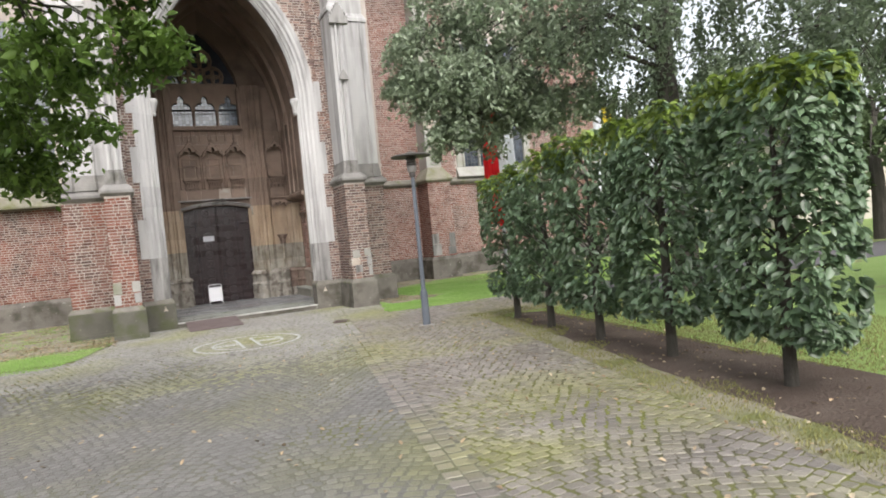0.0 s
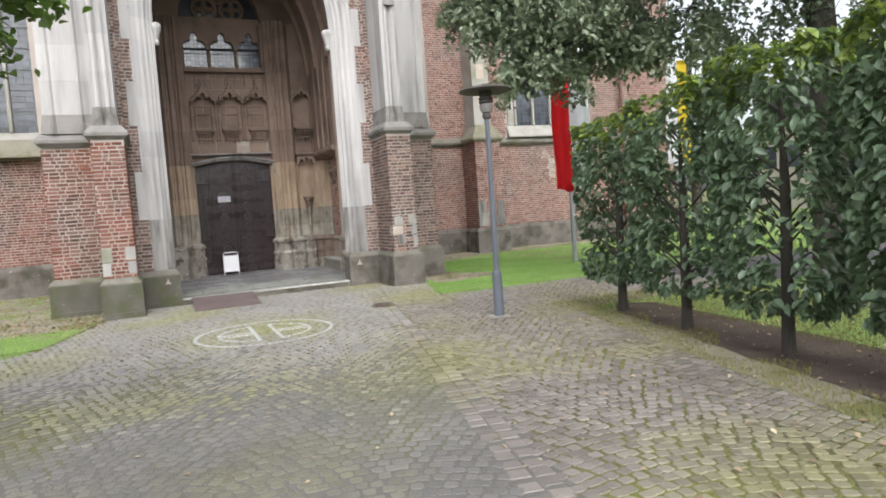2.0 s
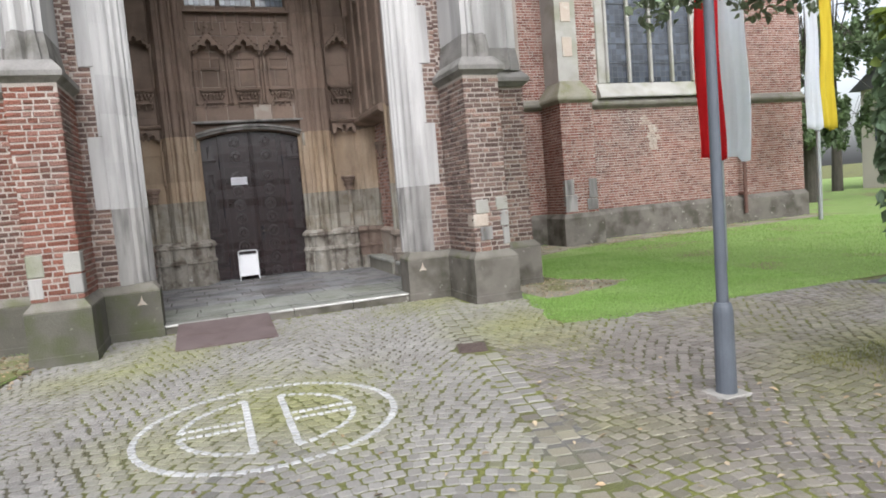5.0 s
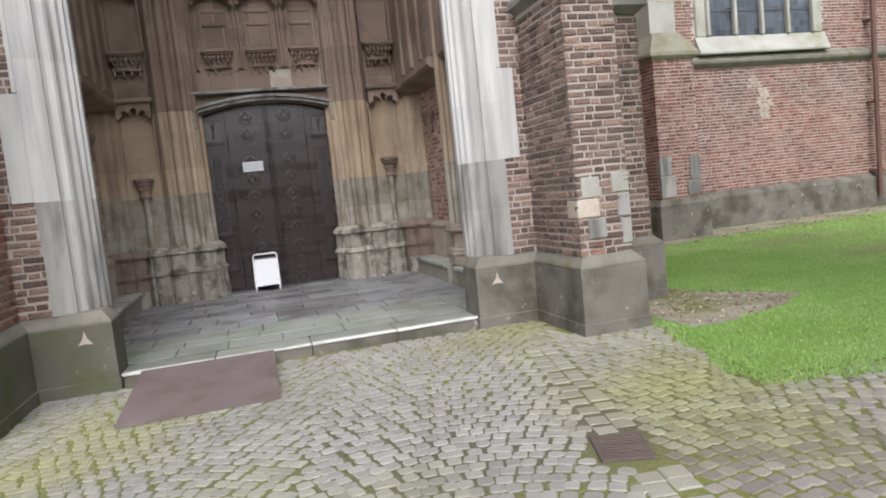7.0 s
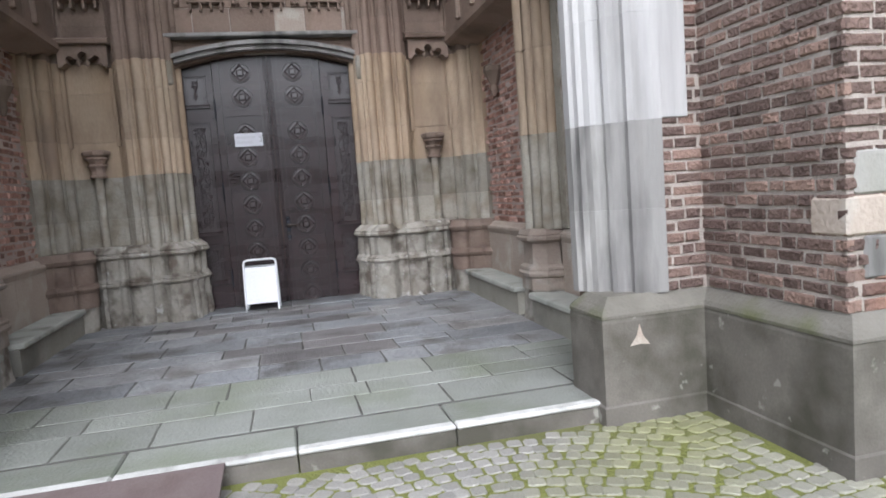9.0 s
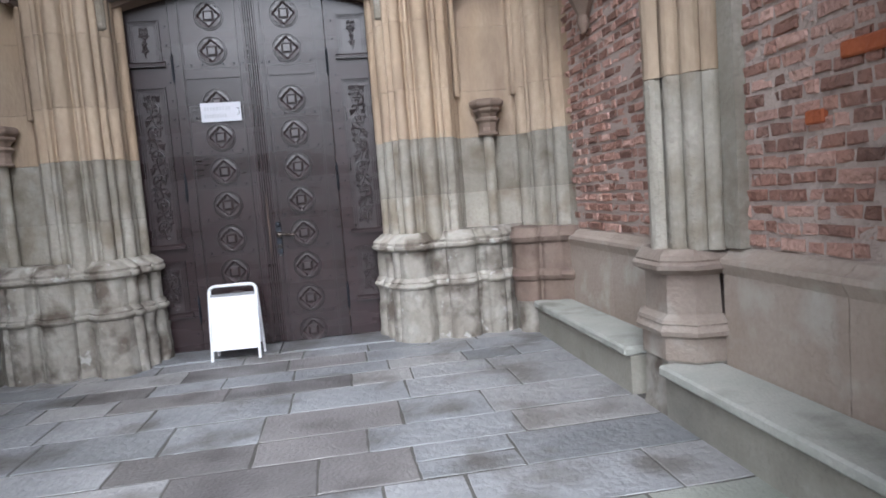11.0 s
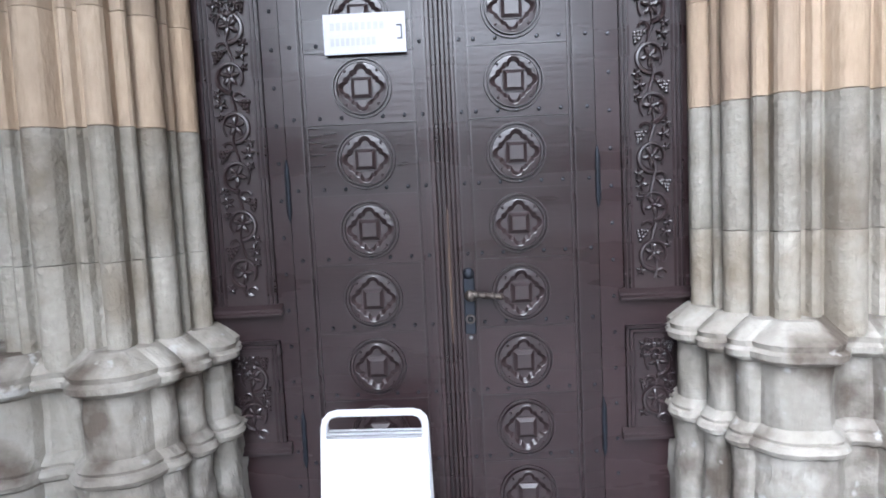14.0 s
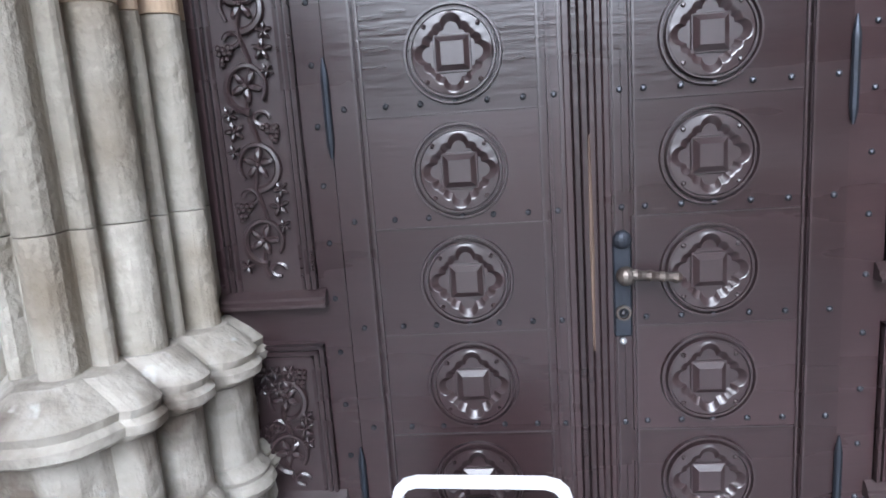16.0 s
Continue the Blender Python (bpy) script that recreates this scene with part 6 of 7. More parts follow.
cloth(-0.49, 0.02, 1.86, 6.4, M_RED, "red_cloth", 1)
cloth(0.0, 0.59, 1.84, 6.4, M_FLAGWHITE, "white_cloth", 2)
flag2 = tagged(empty("flagpole", at=(17.4, 21.2, 0)), "far flagpole with a yellow and white hanging flag", "flagpole")
flag = flag2
part("pole", lathe([(0.06, -0.2), (0.06, 1.2), (0.045, 7.5), (0.02, 7.55)], 0, 0, 14), M_ALU, flag2)
cloth(-0.5, 0.05, 2.6, 6.4, M_FLAGWHITE, "white_cloth", 3)
cloth(0.05, 0.6, 2.6, 6.4, M_YELLOW, "yellow_cloth", 4)


# ---- plants ----
def leaf_mesh(centres, normals, size, seed, name, material, parent=None, kind="stuff", curl=0.25, slim=0.55, spread=0.5):
    """Pointed folded leaves at centres, facing roughly along normals."""
    r = np.random.RandomState(seed)
    n = len(centres)
    nrm = normals + r.normal(0, spread, (n, 3))
    nrm /= np.linalg.norm(nrm, axis=1, keepdims=True) + 1e-9
    tip = r.normal(0, 0.6, (n, 3)) + np.array([0, 0, -0.8]) + 0.4 * normals
    tip -= nrm * np.sum(tip * nrm, axis=1, keepdims=True)
    tip /= np.linalg.norm(tip, axis=1, keepdims=True) + 1e-9
    side = np.cross(nrm, tip)
    s = (size * r.uniform(0.6, 1.25, n))[:, None]
    c = np.asarray(centres)
    quad = [c - tip * s * 0.5, c - tip * s * 0.15 + side * s * slim * 0.5 + nrm * s * curl * 0.5, c + tip * s * 0.2 + side * s * slim * 0.42 + nrm * s * curl * 0.4,
            c + tip * s * 0.55 - nrm * s * curl * 0.3, c + tip * s * 0.2 - side * s * slim * 0.42 + nrm * s * curl * 0.4, c - tip * s * 0.15 - side * s * slim * 0.5 + nrm * s * curl * 0.5]
    v = np.stack(quad, 1).reshape(-1, 3)
    base = np.arange(n)[:, None] * 6
    f = np.concatenate([base + np.array([0, 1, 2, 3]), base + np.array([0, 3, 4, 5])], 0)
    me = bpy.data.meshes.new(name)
    me.vertices.add(len(v))
    me.vertices.foreach_set("co", v.ravel())
    me.loops.add(f.size)
    me.loops.foreach_set("vertex_index", f.ravel())
    me.polygons.add(len(f))
    me.polygons.foreach_set("loop_start", np.arange(len(f)) * 4)
    me.update(calc_edges=True)
    me.validate()
    me.materials.append(material)
    ob = new(name, me)
    if parent:
        ob.parent = parent
    return tagged(ob, kind=kind)


def clipped_tree(x, y, seed, hx, hy, top, bottom, count, size, ang, thin):
    rng5 = np.random.RandomState(seed)
    t = tagged(empty("clipped_tree", at=(x, y, 0)), "hornbeam clipped to a tall box on a short dark trunk", "tree", "row of clipped trees")
    t.rotation_euler = (0, 0, ang)
    part("trunk", tube([(0, 0, -0.1), (0.01, 0.01, 0.3), (0.0, -0.01, 0.8), (0.02, 0.0, 1.6), (0, 0, top - 0.5)], [0.075, 0.063, 0.058, 0.050, 0.015], 10), M_BARK, t)
    rr = random.Random(seed)
    for k in range(26):
        z = rr.uniform(bottom + 0.1, top - 0.5)
        a = rr.choice((1.57, 4.71)) + rr.uniform(-0.6, 0.6)
        ex, ey = hx * 0.92 * math.cos(a), hy * 0.92 * math.sin(a)
        mid = (ex * 0.45, ey * 0.45, z + 0.18)
        tube([(0, 0, z), mid, (ex, ey, z + rr.uniform(0.2, 0.5))], [0.014, 0.010, 0.004], 5, bm := bmesh.new())
        part("branch", bm, M_BARK, t)
    # shell of leaves: uneven, with gaps
    n = count
    face = rng5.choice(6, n, p=[0.25, 0.21, 0.20, 0.20, 0.10, 0.04])
    u, v = rng5.uniform(-1, 1, n), rng5.uniform(0, 1, n)
    P, N = np.zeros((n, 3)), np.zeros((n, 3))
    zz = bottom + (top - bottom) * v
    for k, (ax, sg) in enumerate(((0, -1), (0, 1), (1, -1), (1, 1))):
        q = face == k
        half, other = (hx, hy) if ax == 0 else (hy, hx)
        P[q, ax], P[q, 1 - ax], P[q, 2] = sg * half, u[q] * other, zz[q]
        N[q, ax] = sg
    q = face == 4
    P[q] = np.stack([u[q] * hx, (v[q] * 2 - 1) * hy, np.full(q.sum(), top)], 1)
    N[q, 2] = 1
    q = face == 5
    P[q] = np.stack([u[q] * hx, (v[q] * 2 - 1) * hy, np.full(q.sum(), bottom)], 1)
    N[q, 2] = -1
    # rounded corners and bumps
    bump = np.array([noise.noise(Vector(p) * 2.3 + Vector((seed * 7.7, 0, 0))) + 0.5 * noise.noise(Vector(p) * 6.1 + Vector((0, seed * 3.1, 0))) for p in P])
    depth = np.abs(rng5.normal(0, 0.075, n)) - 0.10 * bump
    P -= N * depth[:, None]
    corner = (np.abs(P[:, 0]) / hx) ** 5 + (np.abs(P[:, 1]) / hy) ** 5
    P[:, :2] *= (1 / np.maximum(1, corner) ** 0.10)[:, None]
    low = np.clip((bottom + 0.5 - P[:, 2]) / 0.5, 0, 1)
    P[:, :2] *= (1 - 0.22 * low ** 2)[:, None]
    keep = bump > -0.34 + 0.15 * low
    around = np.exp(-(((P[:, 1] - 0.27 * np.sign(P[:, 0])) / 0.34) ** 4)) * np.clip((2.5 - P[:, 2]) / 0.7, 0, 1)
    keep &= ~((face < 2) & (rng5.uniform(0, 1, n) < thin * around))
    tilt = N.copy()
    tilt[:, 2] += 0.95
    keep &= ~((rng5.uniform(0, 1, n) < 0.75) & (np.array([noise.noise(Vector(p) * 3.6 + Vector((2.0, seed * 5.3, 1.0))) for p in P]) > 0.22))
    young = keep & (P[:, 2] > top - 0.22 - 0.25 * rng5.uniform(0, 1, n) ** 2) & (rng5.uniform(0, 1, n) < 0.7)
    leaf_mesh(P[keep & ~young], tilt[keep & ~young], size, seed, "crown", M_LEAF, t, spread=0.40)
    tagged(leaf_mesh(P[young], tilt[young], size, seed + 90, "young_leaves", M_LEAF_TOP, t, spread=0.5), "bright yellow-green young leaves")
    # inner leaves that close the box
    m = count // 30
    Q = np.stack([rng5.uniform(-0.8, 0.8, m) * hx, rng5.choice([-1, 1], m) * rng5.uniform(0.35, 0.9, m) * hy, rng5.uniform(bottom + 0.15, top - 0.1, m)], 1)
    leaf_mesh(Q, rng5.normal(0, 1, (m, 3)), size * 1.1, seed + 50, "inner_leaves", M_LEAF, t)
    return t


for i, (x, y, cnt, size) in enumerate(((5.66, 9.98, 4000, 0.12), (5.34, 8.40, 4200, 0.12), (5.12, 6.85, 4700, 0.12), (4.92, 5.25, 5600, 0.12), (4.64, 3.45, 7200, 0.12))):
    clipped_tree(x, y, 10 + i, 0.36, 0.67, (2.72, 2.85, 2.95, 2.95, 3.0)[i], 0.46, cnt, size, -0.12, (0.95, 0.95, 0.88, 0.55, 0.3)[i])


def big_tree(x, y, h, seed, clusters, leaves_per, size, material, label, trunk_r=0.22, droop=0.5, spread=0.5, low=None):
    """A trunk, limbs to every leaf cluster, and drooping clumps of leaves."""
    t = tagged(empty("tree", at=(x, y, 0)), label, "tree")
    rr = random.Random(seed)
    r = np.random.RandomState(seed)
    part("trunk", tube([(0, 0, -0.2), (0.05, 0.02, h * 0.25), (-0.05, 0.05, h * 0.5), (0, 0, h * 0.75)], [trunk_r * 1.2, trunk_r, trunk_r * 0.8, trunk_r * 0.45], 12), M_BARK, t)
    cen, nor = [], []
    for cx, cy, cz, rad in clusters:
        bm = bmesh.new()
        px, py = cx - x, cy - y
        z0 = min(h * 0.7, max(h * 0.3, cz - 0.2))
        tube([(0, 0, z0 + 0.8), (px * 0.35, py * 0.35, max(z0, cz) + 1.5 + 0.4 * rr.random()), (px * 0.75, py * 0.75, cz + 0.9), (px * 0.9, py * 0.9, cz + 0.45), (px, py, cz)], [0.055, 0.034, 0.018, 0.011, 0.005], 6, bm)
        for k in range(7):
            a = rr.uniform(0, 6.28)
            e = (px + rad * 0.8 * math.cos(a), py + rad * 0.8 * math.sin(a), cz - rr.uniform(0.0, 1.0) * rad * droop)
            tube([(px * 0.85, py * 0.85, cz + 0.4), ((px * 0.85 + e[0]) / 2, (py * 0.85 + e[1]) / 2, cz + 0.35), e], [0.016, 0.01, 0.003], 5, bm)
        part("limb", bm, M_BARK, t)
        n = leaves_per
        # leaves gather along hanging sprays
        sprays = max(6, n // 60)
        for s in range(sprays):
            a, q = rr.uniform(0, 6.28), rad * math.sqrt(rr.random())
            sx, sy = px + q * math.cos(a), py + q * math.sin(a)
            top = cz + rad * 0.55 * math.sqrt(max(0.0, 1 - (q / rad) ** 2)) * rr.uniform(0.3, 1.0)
            length = rad * rr.uniform(0.3, 0.9) * droop * 1.6
            k = n // sprays
            f = r.uniform(0, 1, k)
            cen.append(np.stack([sx + 0.25 * f * math.cos(a) + r.normal(0, 0.09, k), sy + 0.25 * f * math.sin(a) + r.normal(0, 0.09, k), top - f * length + r.normal(0, 0.05, k)], 1))
            nn = r.normal(0, 0.5, (k, 3))
            nn[:, 2] += 0.6
            nor.append(nn)
    leaf_mesh(np.concatenate(cen), np.concatenate(nor), size, seed, "crown", material, t)
    return t


rr = random.Random(8)
overhang = [(-0.95, 6.0, 3.8, 0.55), (-1.5, 7.0, 3.6, 0.75), (-1.7, 8.2, 3.35, 0.65), (-2.3, 8.8, 3.0, 0.6), (-2.9, 8.0, 3.5, 0.9), (-1.8, 5.6, 4.6, 0.9), (-2.6, 6.8, 4.5, 1.0), (-3.4, 7.6, 4.6, 1.1), (-1.0, 5.6, 4.4, 0.5)]
big_tree(-6.5, 6.2, 8.5, 3, overhang, 1150, 0.11, M_LEAF_LIME, "maple with branches hanging over the square", droop=0.55)
side = [(6.6, 13.4, 4.2, 0.75), (7.1, 13.0, 4.9, 0.9), (6.5, 13.9, 5.0, 0.8), (7.8, 13.4, 5.2, 1.0), (8.9, 12.0, 4.6, 1.0), (8.4, 13.2, 4.5, 0.7), (7.2, 12.9, 5.3, 1.2), (6.4, 13.4, 5.6, 1.1), (8.6, 12.4, 6.2, 1.3), (7.6, 12.6, 6.8, 1.3), (6.3, 13.7, 6.5, 1.1), (6.8, 13.2, 7.6, 1.3), (5.9, 14.2, 5.6, 0.6)]
big_tree(10.0, 9.9, 9.5, 4, side, 2300, 0.13, M_LEAF_TREE, "drooping grey-green tree behind the clipped row", trunk_r=0.26, droop=0.75)

wide = [(9.4, 6.4, 4.2, 1.3), (10.4, 5.4, 5.0, 1.6), (8.7, 7.4, 5.6, 1.3), (11.6, 6.2, 6.0, 1.8), (9.6, 4.6, 4.0, 1.4), (9.0, 5.6, 6.6, 1.6), (12.5, 4.8, 4.6, 1.8), (8.9, 3.6, 5.2, 1.4), (10.5, 3.2, 3.6, 1.5), (11.5, 9.0, 4.4, 1.5), (10.8, 8.0, 5.4, 1.6), (11.8, 7.2, 4.2, 1.5), (10.8, 10.2, 4.8, 1.2), (9.2, 10.0, 5.4, 1.3), (8.6, 11.4, 5.7, 1.2), (8.6, 10.2, 6.7, 1.4), (9.6, 11.0, 6.4, 1.3), (8.4, 8.8, 6.4, 1.4)]
big_tree(11.6, 5.2, 9.0, 6, wide, 1600, 0.115, M_LEAF_PALE, "pale drooping tree behind the clipped row", trunk_r=0.24, droop=0.75)

# far trees and houses that close the view
# last six trees: added unseen behind the start to block sky from the porch
for i, (x, y, s) in enumerate(((24, 14, 5.5), (30, 22, 6.5), (27, 6, 6.0), (34, 34, 7.5), (22, 0, 6.0), (38, 14, 7.0), (25, 28, 5.0), (45, 45, 8.0), (-12, -20, 7.5), (-4, -24, 8.0), (5, -22, 7.5), (13, -19, 8.0), (-20, -12, 7.5), (20, -12, 7.5))):
    rr = random.Random(60 + i)
    cl = [(x + rr.uniform(-1, 1) * s * 0.5, y + rr.uniform(-1, 1) * s * 0.5, s * rr.uniform(0.45, 1.35), s * 0.3) for _ in range(12)]
    big_tree(x, y, s * 1.3, 70 + i, cl, 420, 0.30, M_LEAF_FAR, "broad leafy tree, distant ones and added unseen sky blockers", trunk_r=0.25, droop=0.7)
house = tagged(empty("house", at=(42, 30, 0)), "pale rendered house beyond the lawn", "house")
part("wall", box(-6, 6, -4, 4, 0, 5.5), M_PLASTER, house)
part("roof", prism([(-4.5, 5.5), (0, 9.0), (4.5, 5.5)], "x", -6.3, 6.3), M_ROOF, house)
for k in range(4):
    part("window", box(-6.03, -5.97, -3.2 + k * 1.8, -2.2 + k * 1.8, 2.6, 4.0), M_GLASS, house)
# garden walls and buildings behind the start of the walk close the square
back = structure(empty("backdrop_houses"), "brick houses across the square", "houses")
part("wall", box(-40, 30, -32, -30, 0, 9), M_BRICK_RED, back)
part("wall", box(-42, -40, -30, 30, 0, 7), M_BRICK_RED, back)

# ---- brickwork ----
heap = Heap()
L = mirror


# portal piers, right and left
n_single = [0]


def one(a, v):
    if v < 1.95 and n_single[0] < 300:
        n_single[0] += 1
        return True
    return False


bz = 0.765
bricks((4.33, 15.99, bz), (1, 0, 0), (0, -1, 0), 0.55, 3.33 - bz, 1, heap, one, M_BRICK_ONE, front_wall)
bricks((4.33, YF, bz), (0, -1, 0), (-1, 0, 0), 1.06, 3.33 - bz, 2, heap, one, M_BRICK_ONE, front_wall)
bricks((4.05, YF, bz), (1, 0, 0), (0, -1, 0), 0.28, 12 - bz, 3, heap)
bricks((4.88, YF, bz), (1, 0, 0), (0, -1, 0), 0.94, 3.33 - bz, 4, heap)
heap_left = Heap()
bricks((L(4.88), 15.99, bz), (1, 0, 0), (0, -1, 0), 0.55, 3.33 - bz, 5, heap_left)
bricks((L(4.33), 15.99, bz), (0, 1, 0), (1, 0, 0), 1.06, 3.33 - bz, 6, heap_left)
bricks((L(4.33), YF, bz), (1, 0, 0), (0, -1, 0), 0.28, 12 - bz, 7, heap)
bricks((L(5.82), YF, bz), (1, 0, 0), (0, -1, 0), 0.94, 3.33 - bz, 8, heap_left)
bricks((L(5.82), 22.9, bz), (0, -1, 0), (-1, 0, 0), 5.85, 3.33 - bz, 9, heap_left)
bricks((5.82, YF, bz), (0, 1, 0), (1, 0, 0), 6.1, 3.33 - bz, 10, heap)
bricks((4.33, YF, 3.4), (1, 0, 0), (0, -1, 0), 0.12, 8, 12, heap)
bricks((L(4.45), YF, 3.4), (1, 0, 0), (0, -1, 0), 0.12, 8, 13, heap)


def above_arch(u, v):
    x, z = u + L(4.15), v + 6.0
    dx = abs(x - XC)
    c = HALF - ARC
    return (dx - c) ** 2 + (z - SPRING) ** 2 > (ARC + PW + 0.03) ** 2


bricks((L(4.15), YF, 6.0), (1, 0, 0), (0, -1, 0), 4.15 - L(4.15), 6.0, 14, heap, keep=above_arch)
tagged(link("bricks_beyond", heap.v, heap.f, M_BRICK_DARK, front_wall), kind="stuff")
tagged(link("bricks_of_left_pier", heap_left.v, heap_left.f, M_BRICK_LEFT, front_wall), kind="stuff")
# stone patches in the piers
for x0, x1, z0, z1, mm in ((4.37, 4.58, 1.32, 1.53, M_SILL), (4.70, 4.895, 1.35, 1.545, M_SILL), (4.318, 4.56, 1.13, 1.315, M_PANEL), (4.42, 4.62, 0.92, 1.125, M_GREYSTONE), (4.78, 4.895, 0.84, 1.10, M_GREYSTONE), (4.75, 4.895, 1.11, 1.34, M_GREYSTONE),
                            (L(4.895), L(4.74), 0.80, 1.05, M_GREYSTONE), (L(4.895), L(4.71), 1.06, 1.33, M_SILL), (L(4.50), L(4.315), 1.08, 1.33, M_SILL), (L(4.47), L(4.315), 0.83, 1.07, M_GREYSTONE)):
    part("patch_stone", box(x0, x1, 15.972, 16.2, z0, z1, 0.012), mm, front_wall)

heap = Heap()


def no_window(x0, z0, wx0, wx1, wz0):
    return lambda u, v: not (wx0 < u + x0 < wx1 and v + z0 > wz0)


heap_west = Heap()
bricks((5.82, YR, 0.86), (1, 0, 0), (0, -1, 0), 13.28, 2.84, 20, heap)
bricks((5.82, YR, 4.0), (1, 0, 0), (0, -1, 0), 13.28, 8.4, 21, heap, keep=no_window(5.82, 4.0, 11.4, 15.1, 3.9))
bricks((9.58, 22.2, 0.86), (1, 0, 0), (0, -1, 0), 0.97, 2.9, 22, heap)
bricks((9.58, YR, 0.86), (0, -1, 0), (-1, 0, 0), 1.0, 2.9, 23, heap)
bricks((-9.0, YL, 0.86), (1, 0, 0), (0, -1, 0), 6.7, 2.84, 24, heap_west)
bricks((-9.0, YL, 4.0), (1, 0, 0), (0, -1, 0), 6.7, 8.0, 25, heap_west, keep=no_window(-9.0, 4.0, -5.9, -2.4, 3.9))
tagged(link("bricks_beyond", heap.v, heap.f, M_BRICK_RED, wall_right), kind="stuff")
tagged(link("bricks_beyond", heap_west.v, heap_west.f, M_BRICK_LEFT, wall_left), kind="stuff")

heap = Heap()
n_single = [0]
for left in (False, True):
    for y0, y1, sd in ((17.56, 19.18, 30), (19.88, 21.62, 31)):
        if left:
            bricks((L(4.43), y0, 1.05), (0, 1, 0), (1, 0, 0), y1 - y0, 2.3, sd + 5, heap, rough=0.0085, joint=0.019, bh=0.056, bl=0.165, proud=0.008)
        else:
            bricks((4.43, y1, 1.05), (0, -1, 0), (-1, 0, 0), y1 - y0, 2.3, sd, heap, one if sd == 30 else None, M_BRICK_NICHE_ONE, porch, rough=0.0085, joint=0.019, bh=0.056, bl=0.165, proud=0.008)
tagged(link("bricks_beyond", heap.v, heap.f, M_BRICK_NICHE, porch), kind="stuff")

# ---- grass and fallen leaves ----
def blades(polys, count, seed, name, material, parent, height=0.04, keep=None):
    """Short grass blades scattered over boxes of ground (x0, x1, y0, y1)."""
    r = np.random.RandomState(seed)
    area = [(b - a) * (d - c) for a, b, c, d in polys]
    v, f = [], []
    pts = []
    for (a, b, c, d), ar in zip(polys, area):
        n = int(count * ar / sum(area))
        pts.append(np.stack([r.uniform(a, b, n), r.uniform(c, d, n)], 1))
    pts = np.concatenate(pts)
    pts = np.array([p for p in pts if keep is None or keep(p[0], p[1])])
    n = len(pts)
    ang, lean, h = r.uniform(0, 6.28, n), r.normal(0, 0.4, (n, 2)), height * r.uniform(0.5, 1.3, n)
    w = 0.0035 + 0.003 * r.uniform(0, 1, n)
    dx, dy = np.cos(ang) * w, np.sin(ang) * w
    z = np.full(n, 0.008)
    v = np.stack([np.stack([pts[:, 0] - dx, pts[:, 1] - dy, z], 1), np.stack([pts[:, 0] + dx, pts[:, 1] + dy, z], 1),
                  np.stack([pts[:, 0] + lean[:, 0] * h, pts[:, 1] + lean[:, 1] * h, z + h], 1)], 1).reshape(-1, 3)
    fs = np.arange(3 * n).reshape(-1, 3)
    me = bpy.data.meshes.new(name)
    me.vertices.add(len(v))
    me.vertices.foreach_set("co", v.ravel())
    me.loops.add(3 * n)
    me.loops.foreach_set("vertex_index", fs.ravel())
    me.polygons.add(n)
    me.polygons.foreach_set("loop_start", np.arange(n) * 3)
    me.update(calc_edges=True)
    me.materials.append(material)
    ob = new(name, me)
    return tagged(ob, "short mown grass blades", "grass", kind="stuff")


def inside(x, y, poly):
    hit = False
    for (ax, ay), (bx, by) in zip(poly, poly[1:] + poly[:1]):
        if (ay > y) != (by > y) and x < ax + (y - ay) * (bx - ax) / (by - ay):
            hit = not hit
    return hit


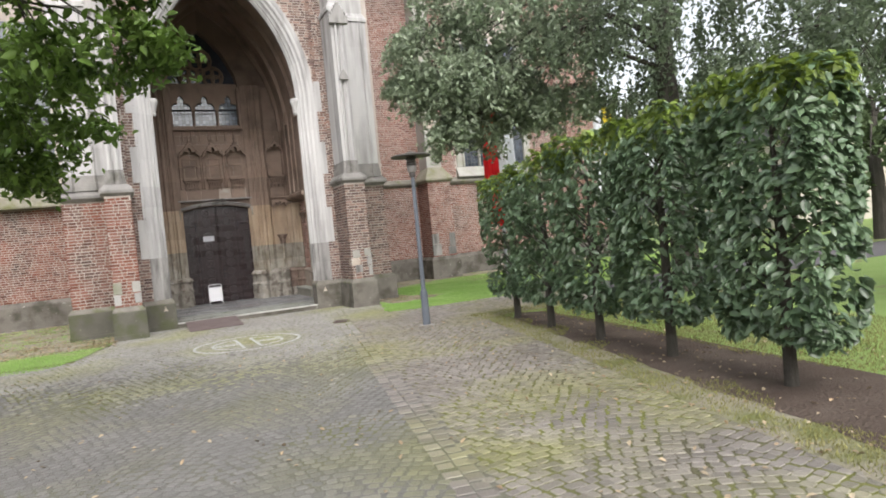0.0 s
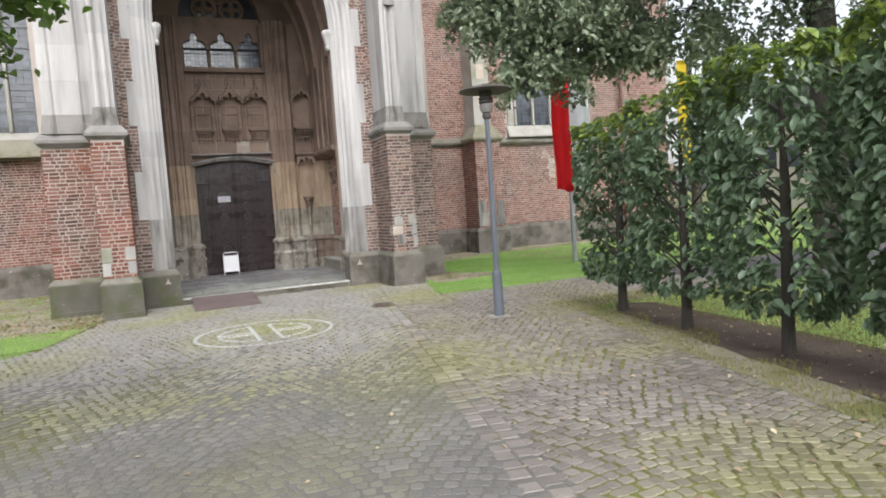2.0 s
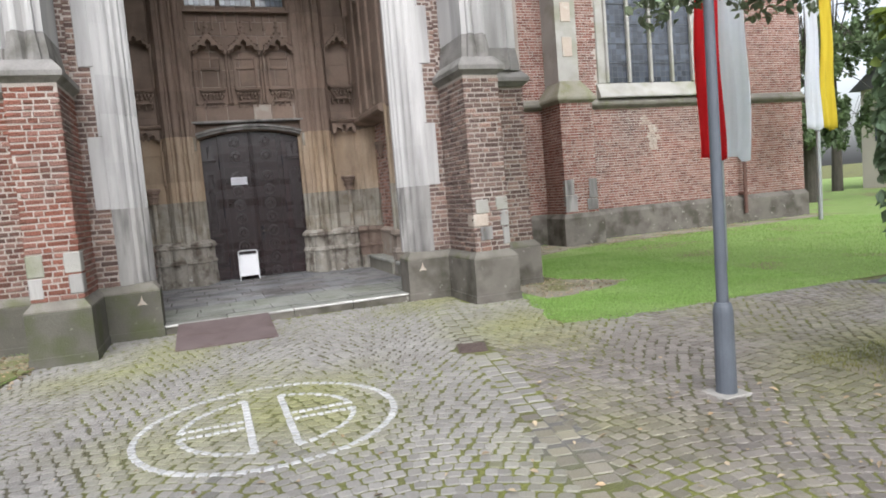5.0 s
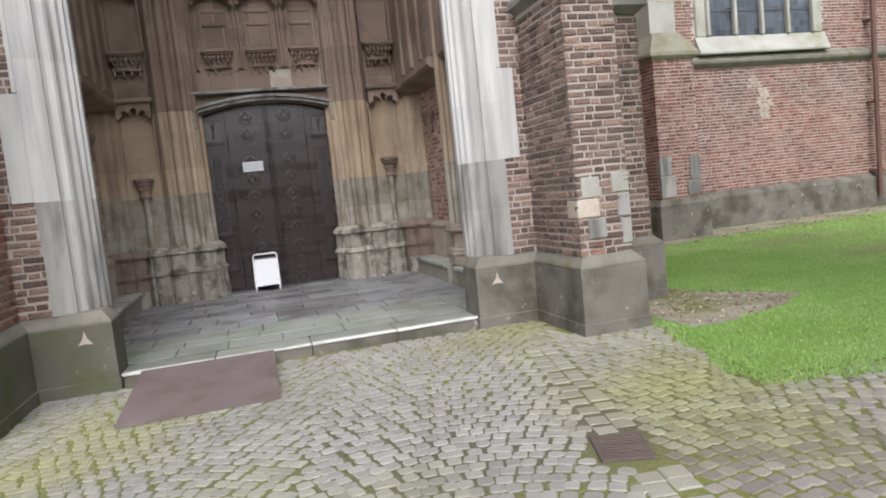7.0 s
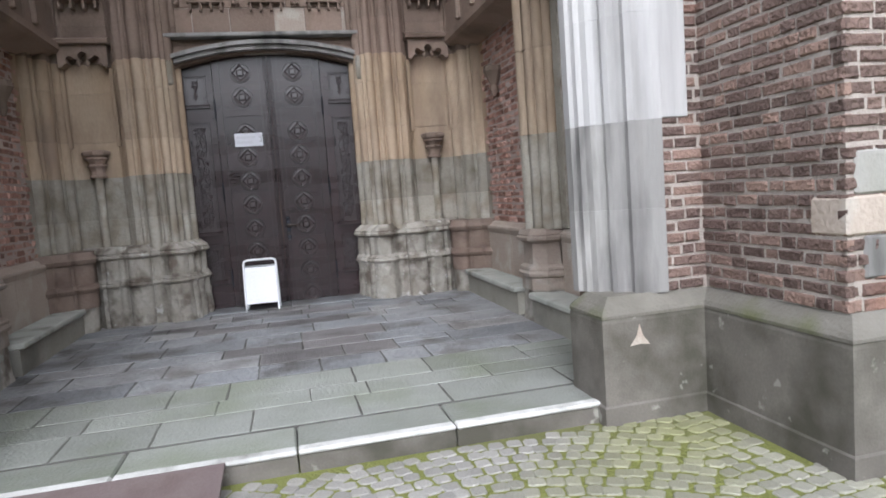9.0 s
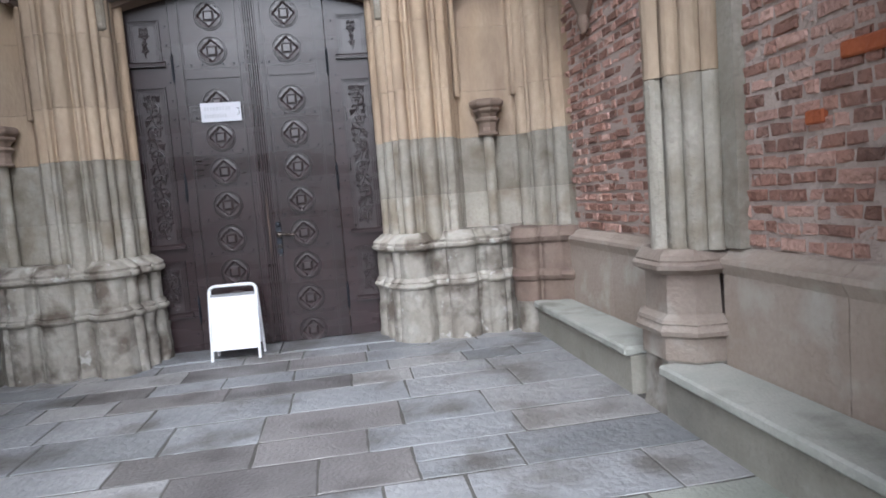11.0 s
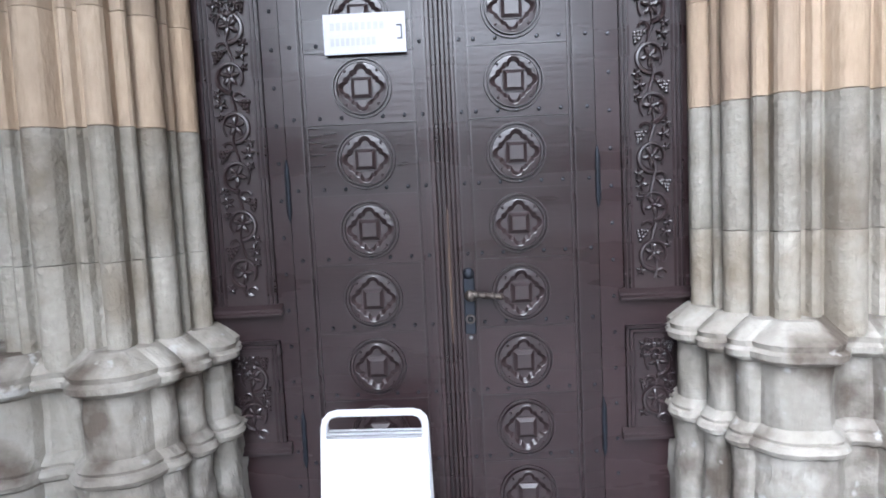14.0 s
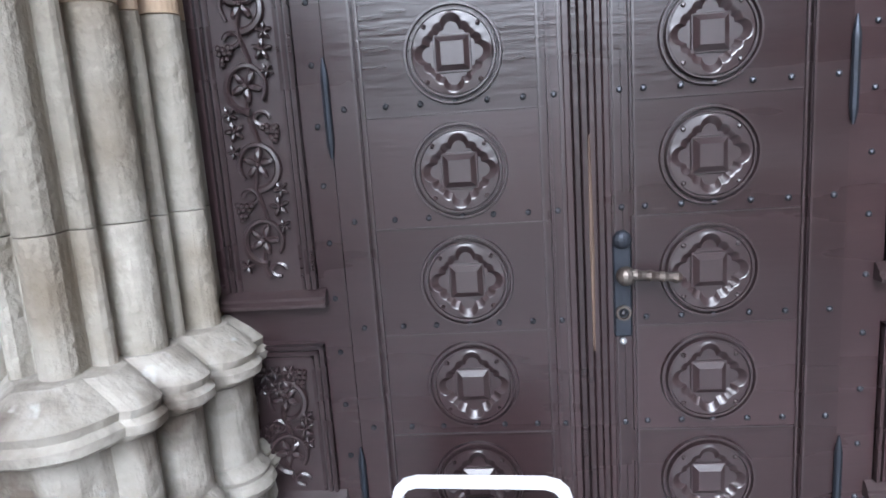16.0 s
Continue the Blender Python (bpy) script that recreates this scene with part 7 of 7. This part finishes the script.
def on_lawn(x, y):
    if x > 0:
        edge = (13.72 if x > 5 else 13.86) + 0.10 * noise.noise(Vector((x * 2.5, y * 2.5, 8.0))) + 0.07 * noise.noise(Vector((x * 9, y * 9, 8.0)))
        wob = 0.14 * noise.noise(Vector((x * 3, y * 3, 4.0)))
        bare = inside(x + wob, y - wob, BARE)
        return y > edge and x + wob > 4.5 + 0.28 * (y - 14.1) and not bare
    return x < -1.45 - 0.28 * (15.9 - y) and noise.noise(Vector((x * 1.2, y * 1.2, 1.0))) < 0.25 and (y < 15.1 + 0.25 * noise.noise(Vector((x * 2, y * 2, 6.0))) or (y > 16.9 and noise.noise(Vector((x * 5, y * 5, 2.0))) > 0.12))


blades([(4.4, 9.0, 13.5, 20.0)], 150000, 1, "lawn_grass", M_GRASS, None, height=0.026, keep=on_lawn)
blades([(9.0, 19.0, 13.2, 23.0)], 70000, 2, "lawn_grass", M_GRASS, None, height=0.034, keep=on_lawn)
blades([(-7.0, -1.6, 12.8, 22.5)], 60000, 3, "lawn_grass", M_GRASS, None, keep=on_lawn)


def on_verge(x, y):
    e = bed_edge(y)
    return (e - 0.12 < x < e + 0.40 + 0.5 * noise.noise(Vector((x, y * 1.3, 2.0)))) or (10.4 < y < 11.3 and 5.2 < x < 7.5) or (x > 5.4 + 0.135 * (y - 3.2) + 0.25 * noise.noise(Vector((x, y, 5.0))) and y < 10.6)


blades([(3.0, 8.5, 1.5, 11.3)], 70000, 4, "verge_grass", M_GRASS_DRY, None, height=0.032, keep=on_verge)


def litter(n, box4, seed, size, z, keep=None):
    r = np.random.RandomState(seed)
    p = np.stack([r.uniform(box4[0], box4[1], n), r.uniform(box4[2], box4[3], n), np.full(n, z) + r.uniform(0, 0.01, n)], 1)
    if keep:
        p = np.array([q for q in p if keep(q[0], q[1])])
    nn = np.zeros((len(p), 3))
    nn[:, 2] = 1
    return leaf_mesh(p, nn, size, seed, "fallen_leaves", M_LEAF_FALLEN, spread=0.25)


for args in ((650, (-5, 4.5, 0, 12), 21, 0.055, 0.012), (500, (3.2, 6.5, 1.5, 10.5), 22, 0.05, 0.02), (2600, (5.0, 7.6, 15.4, 20.5), 23, 0.045, 0.022, lambda x, y: inside(x, y, BARE)), (1300, (-5.5, -1.4, 14.9, 17.2), 24, 0.06, 0.02), (900, (-7.5, -2.4, 17.0, 22.6), 26, 0.07, 0.02), (800, (6.0, 16, 21.0, 22.9), 25, 0.06, 0.015)):
    ob = litter(*args)
    tagged(ob, "dry fallen leaves on the ground", "leaves")
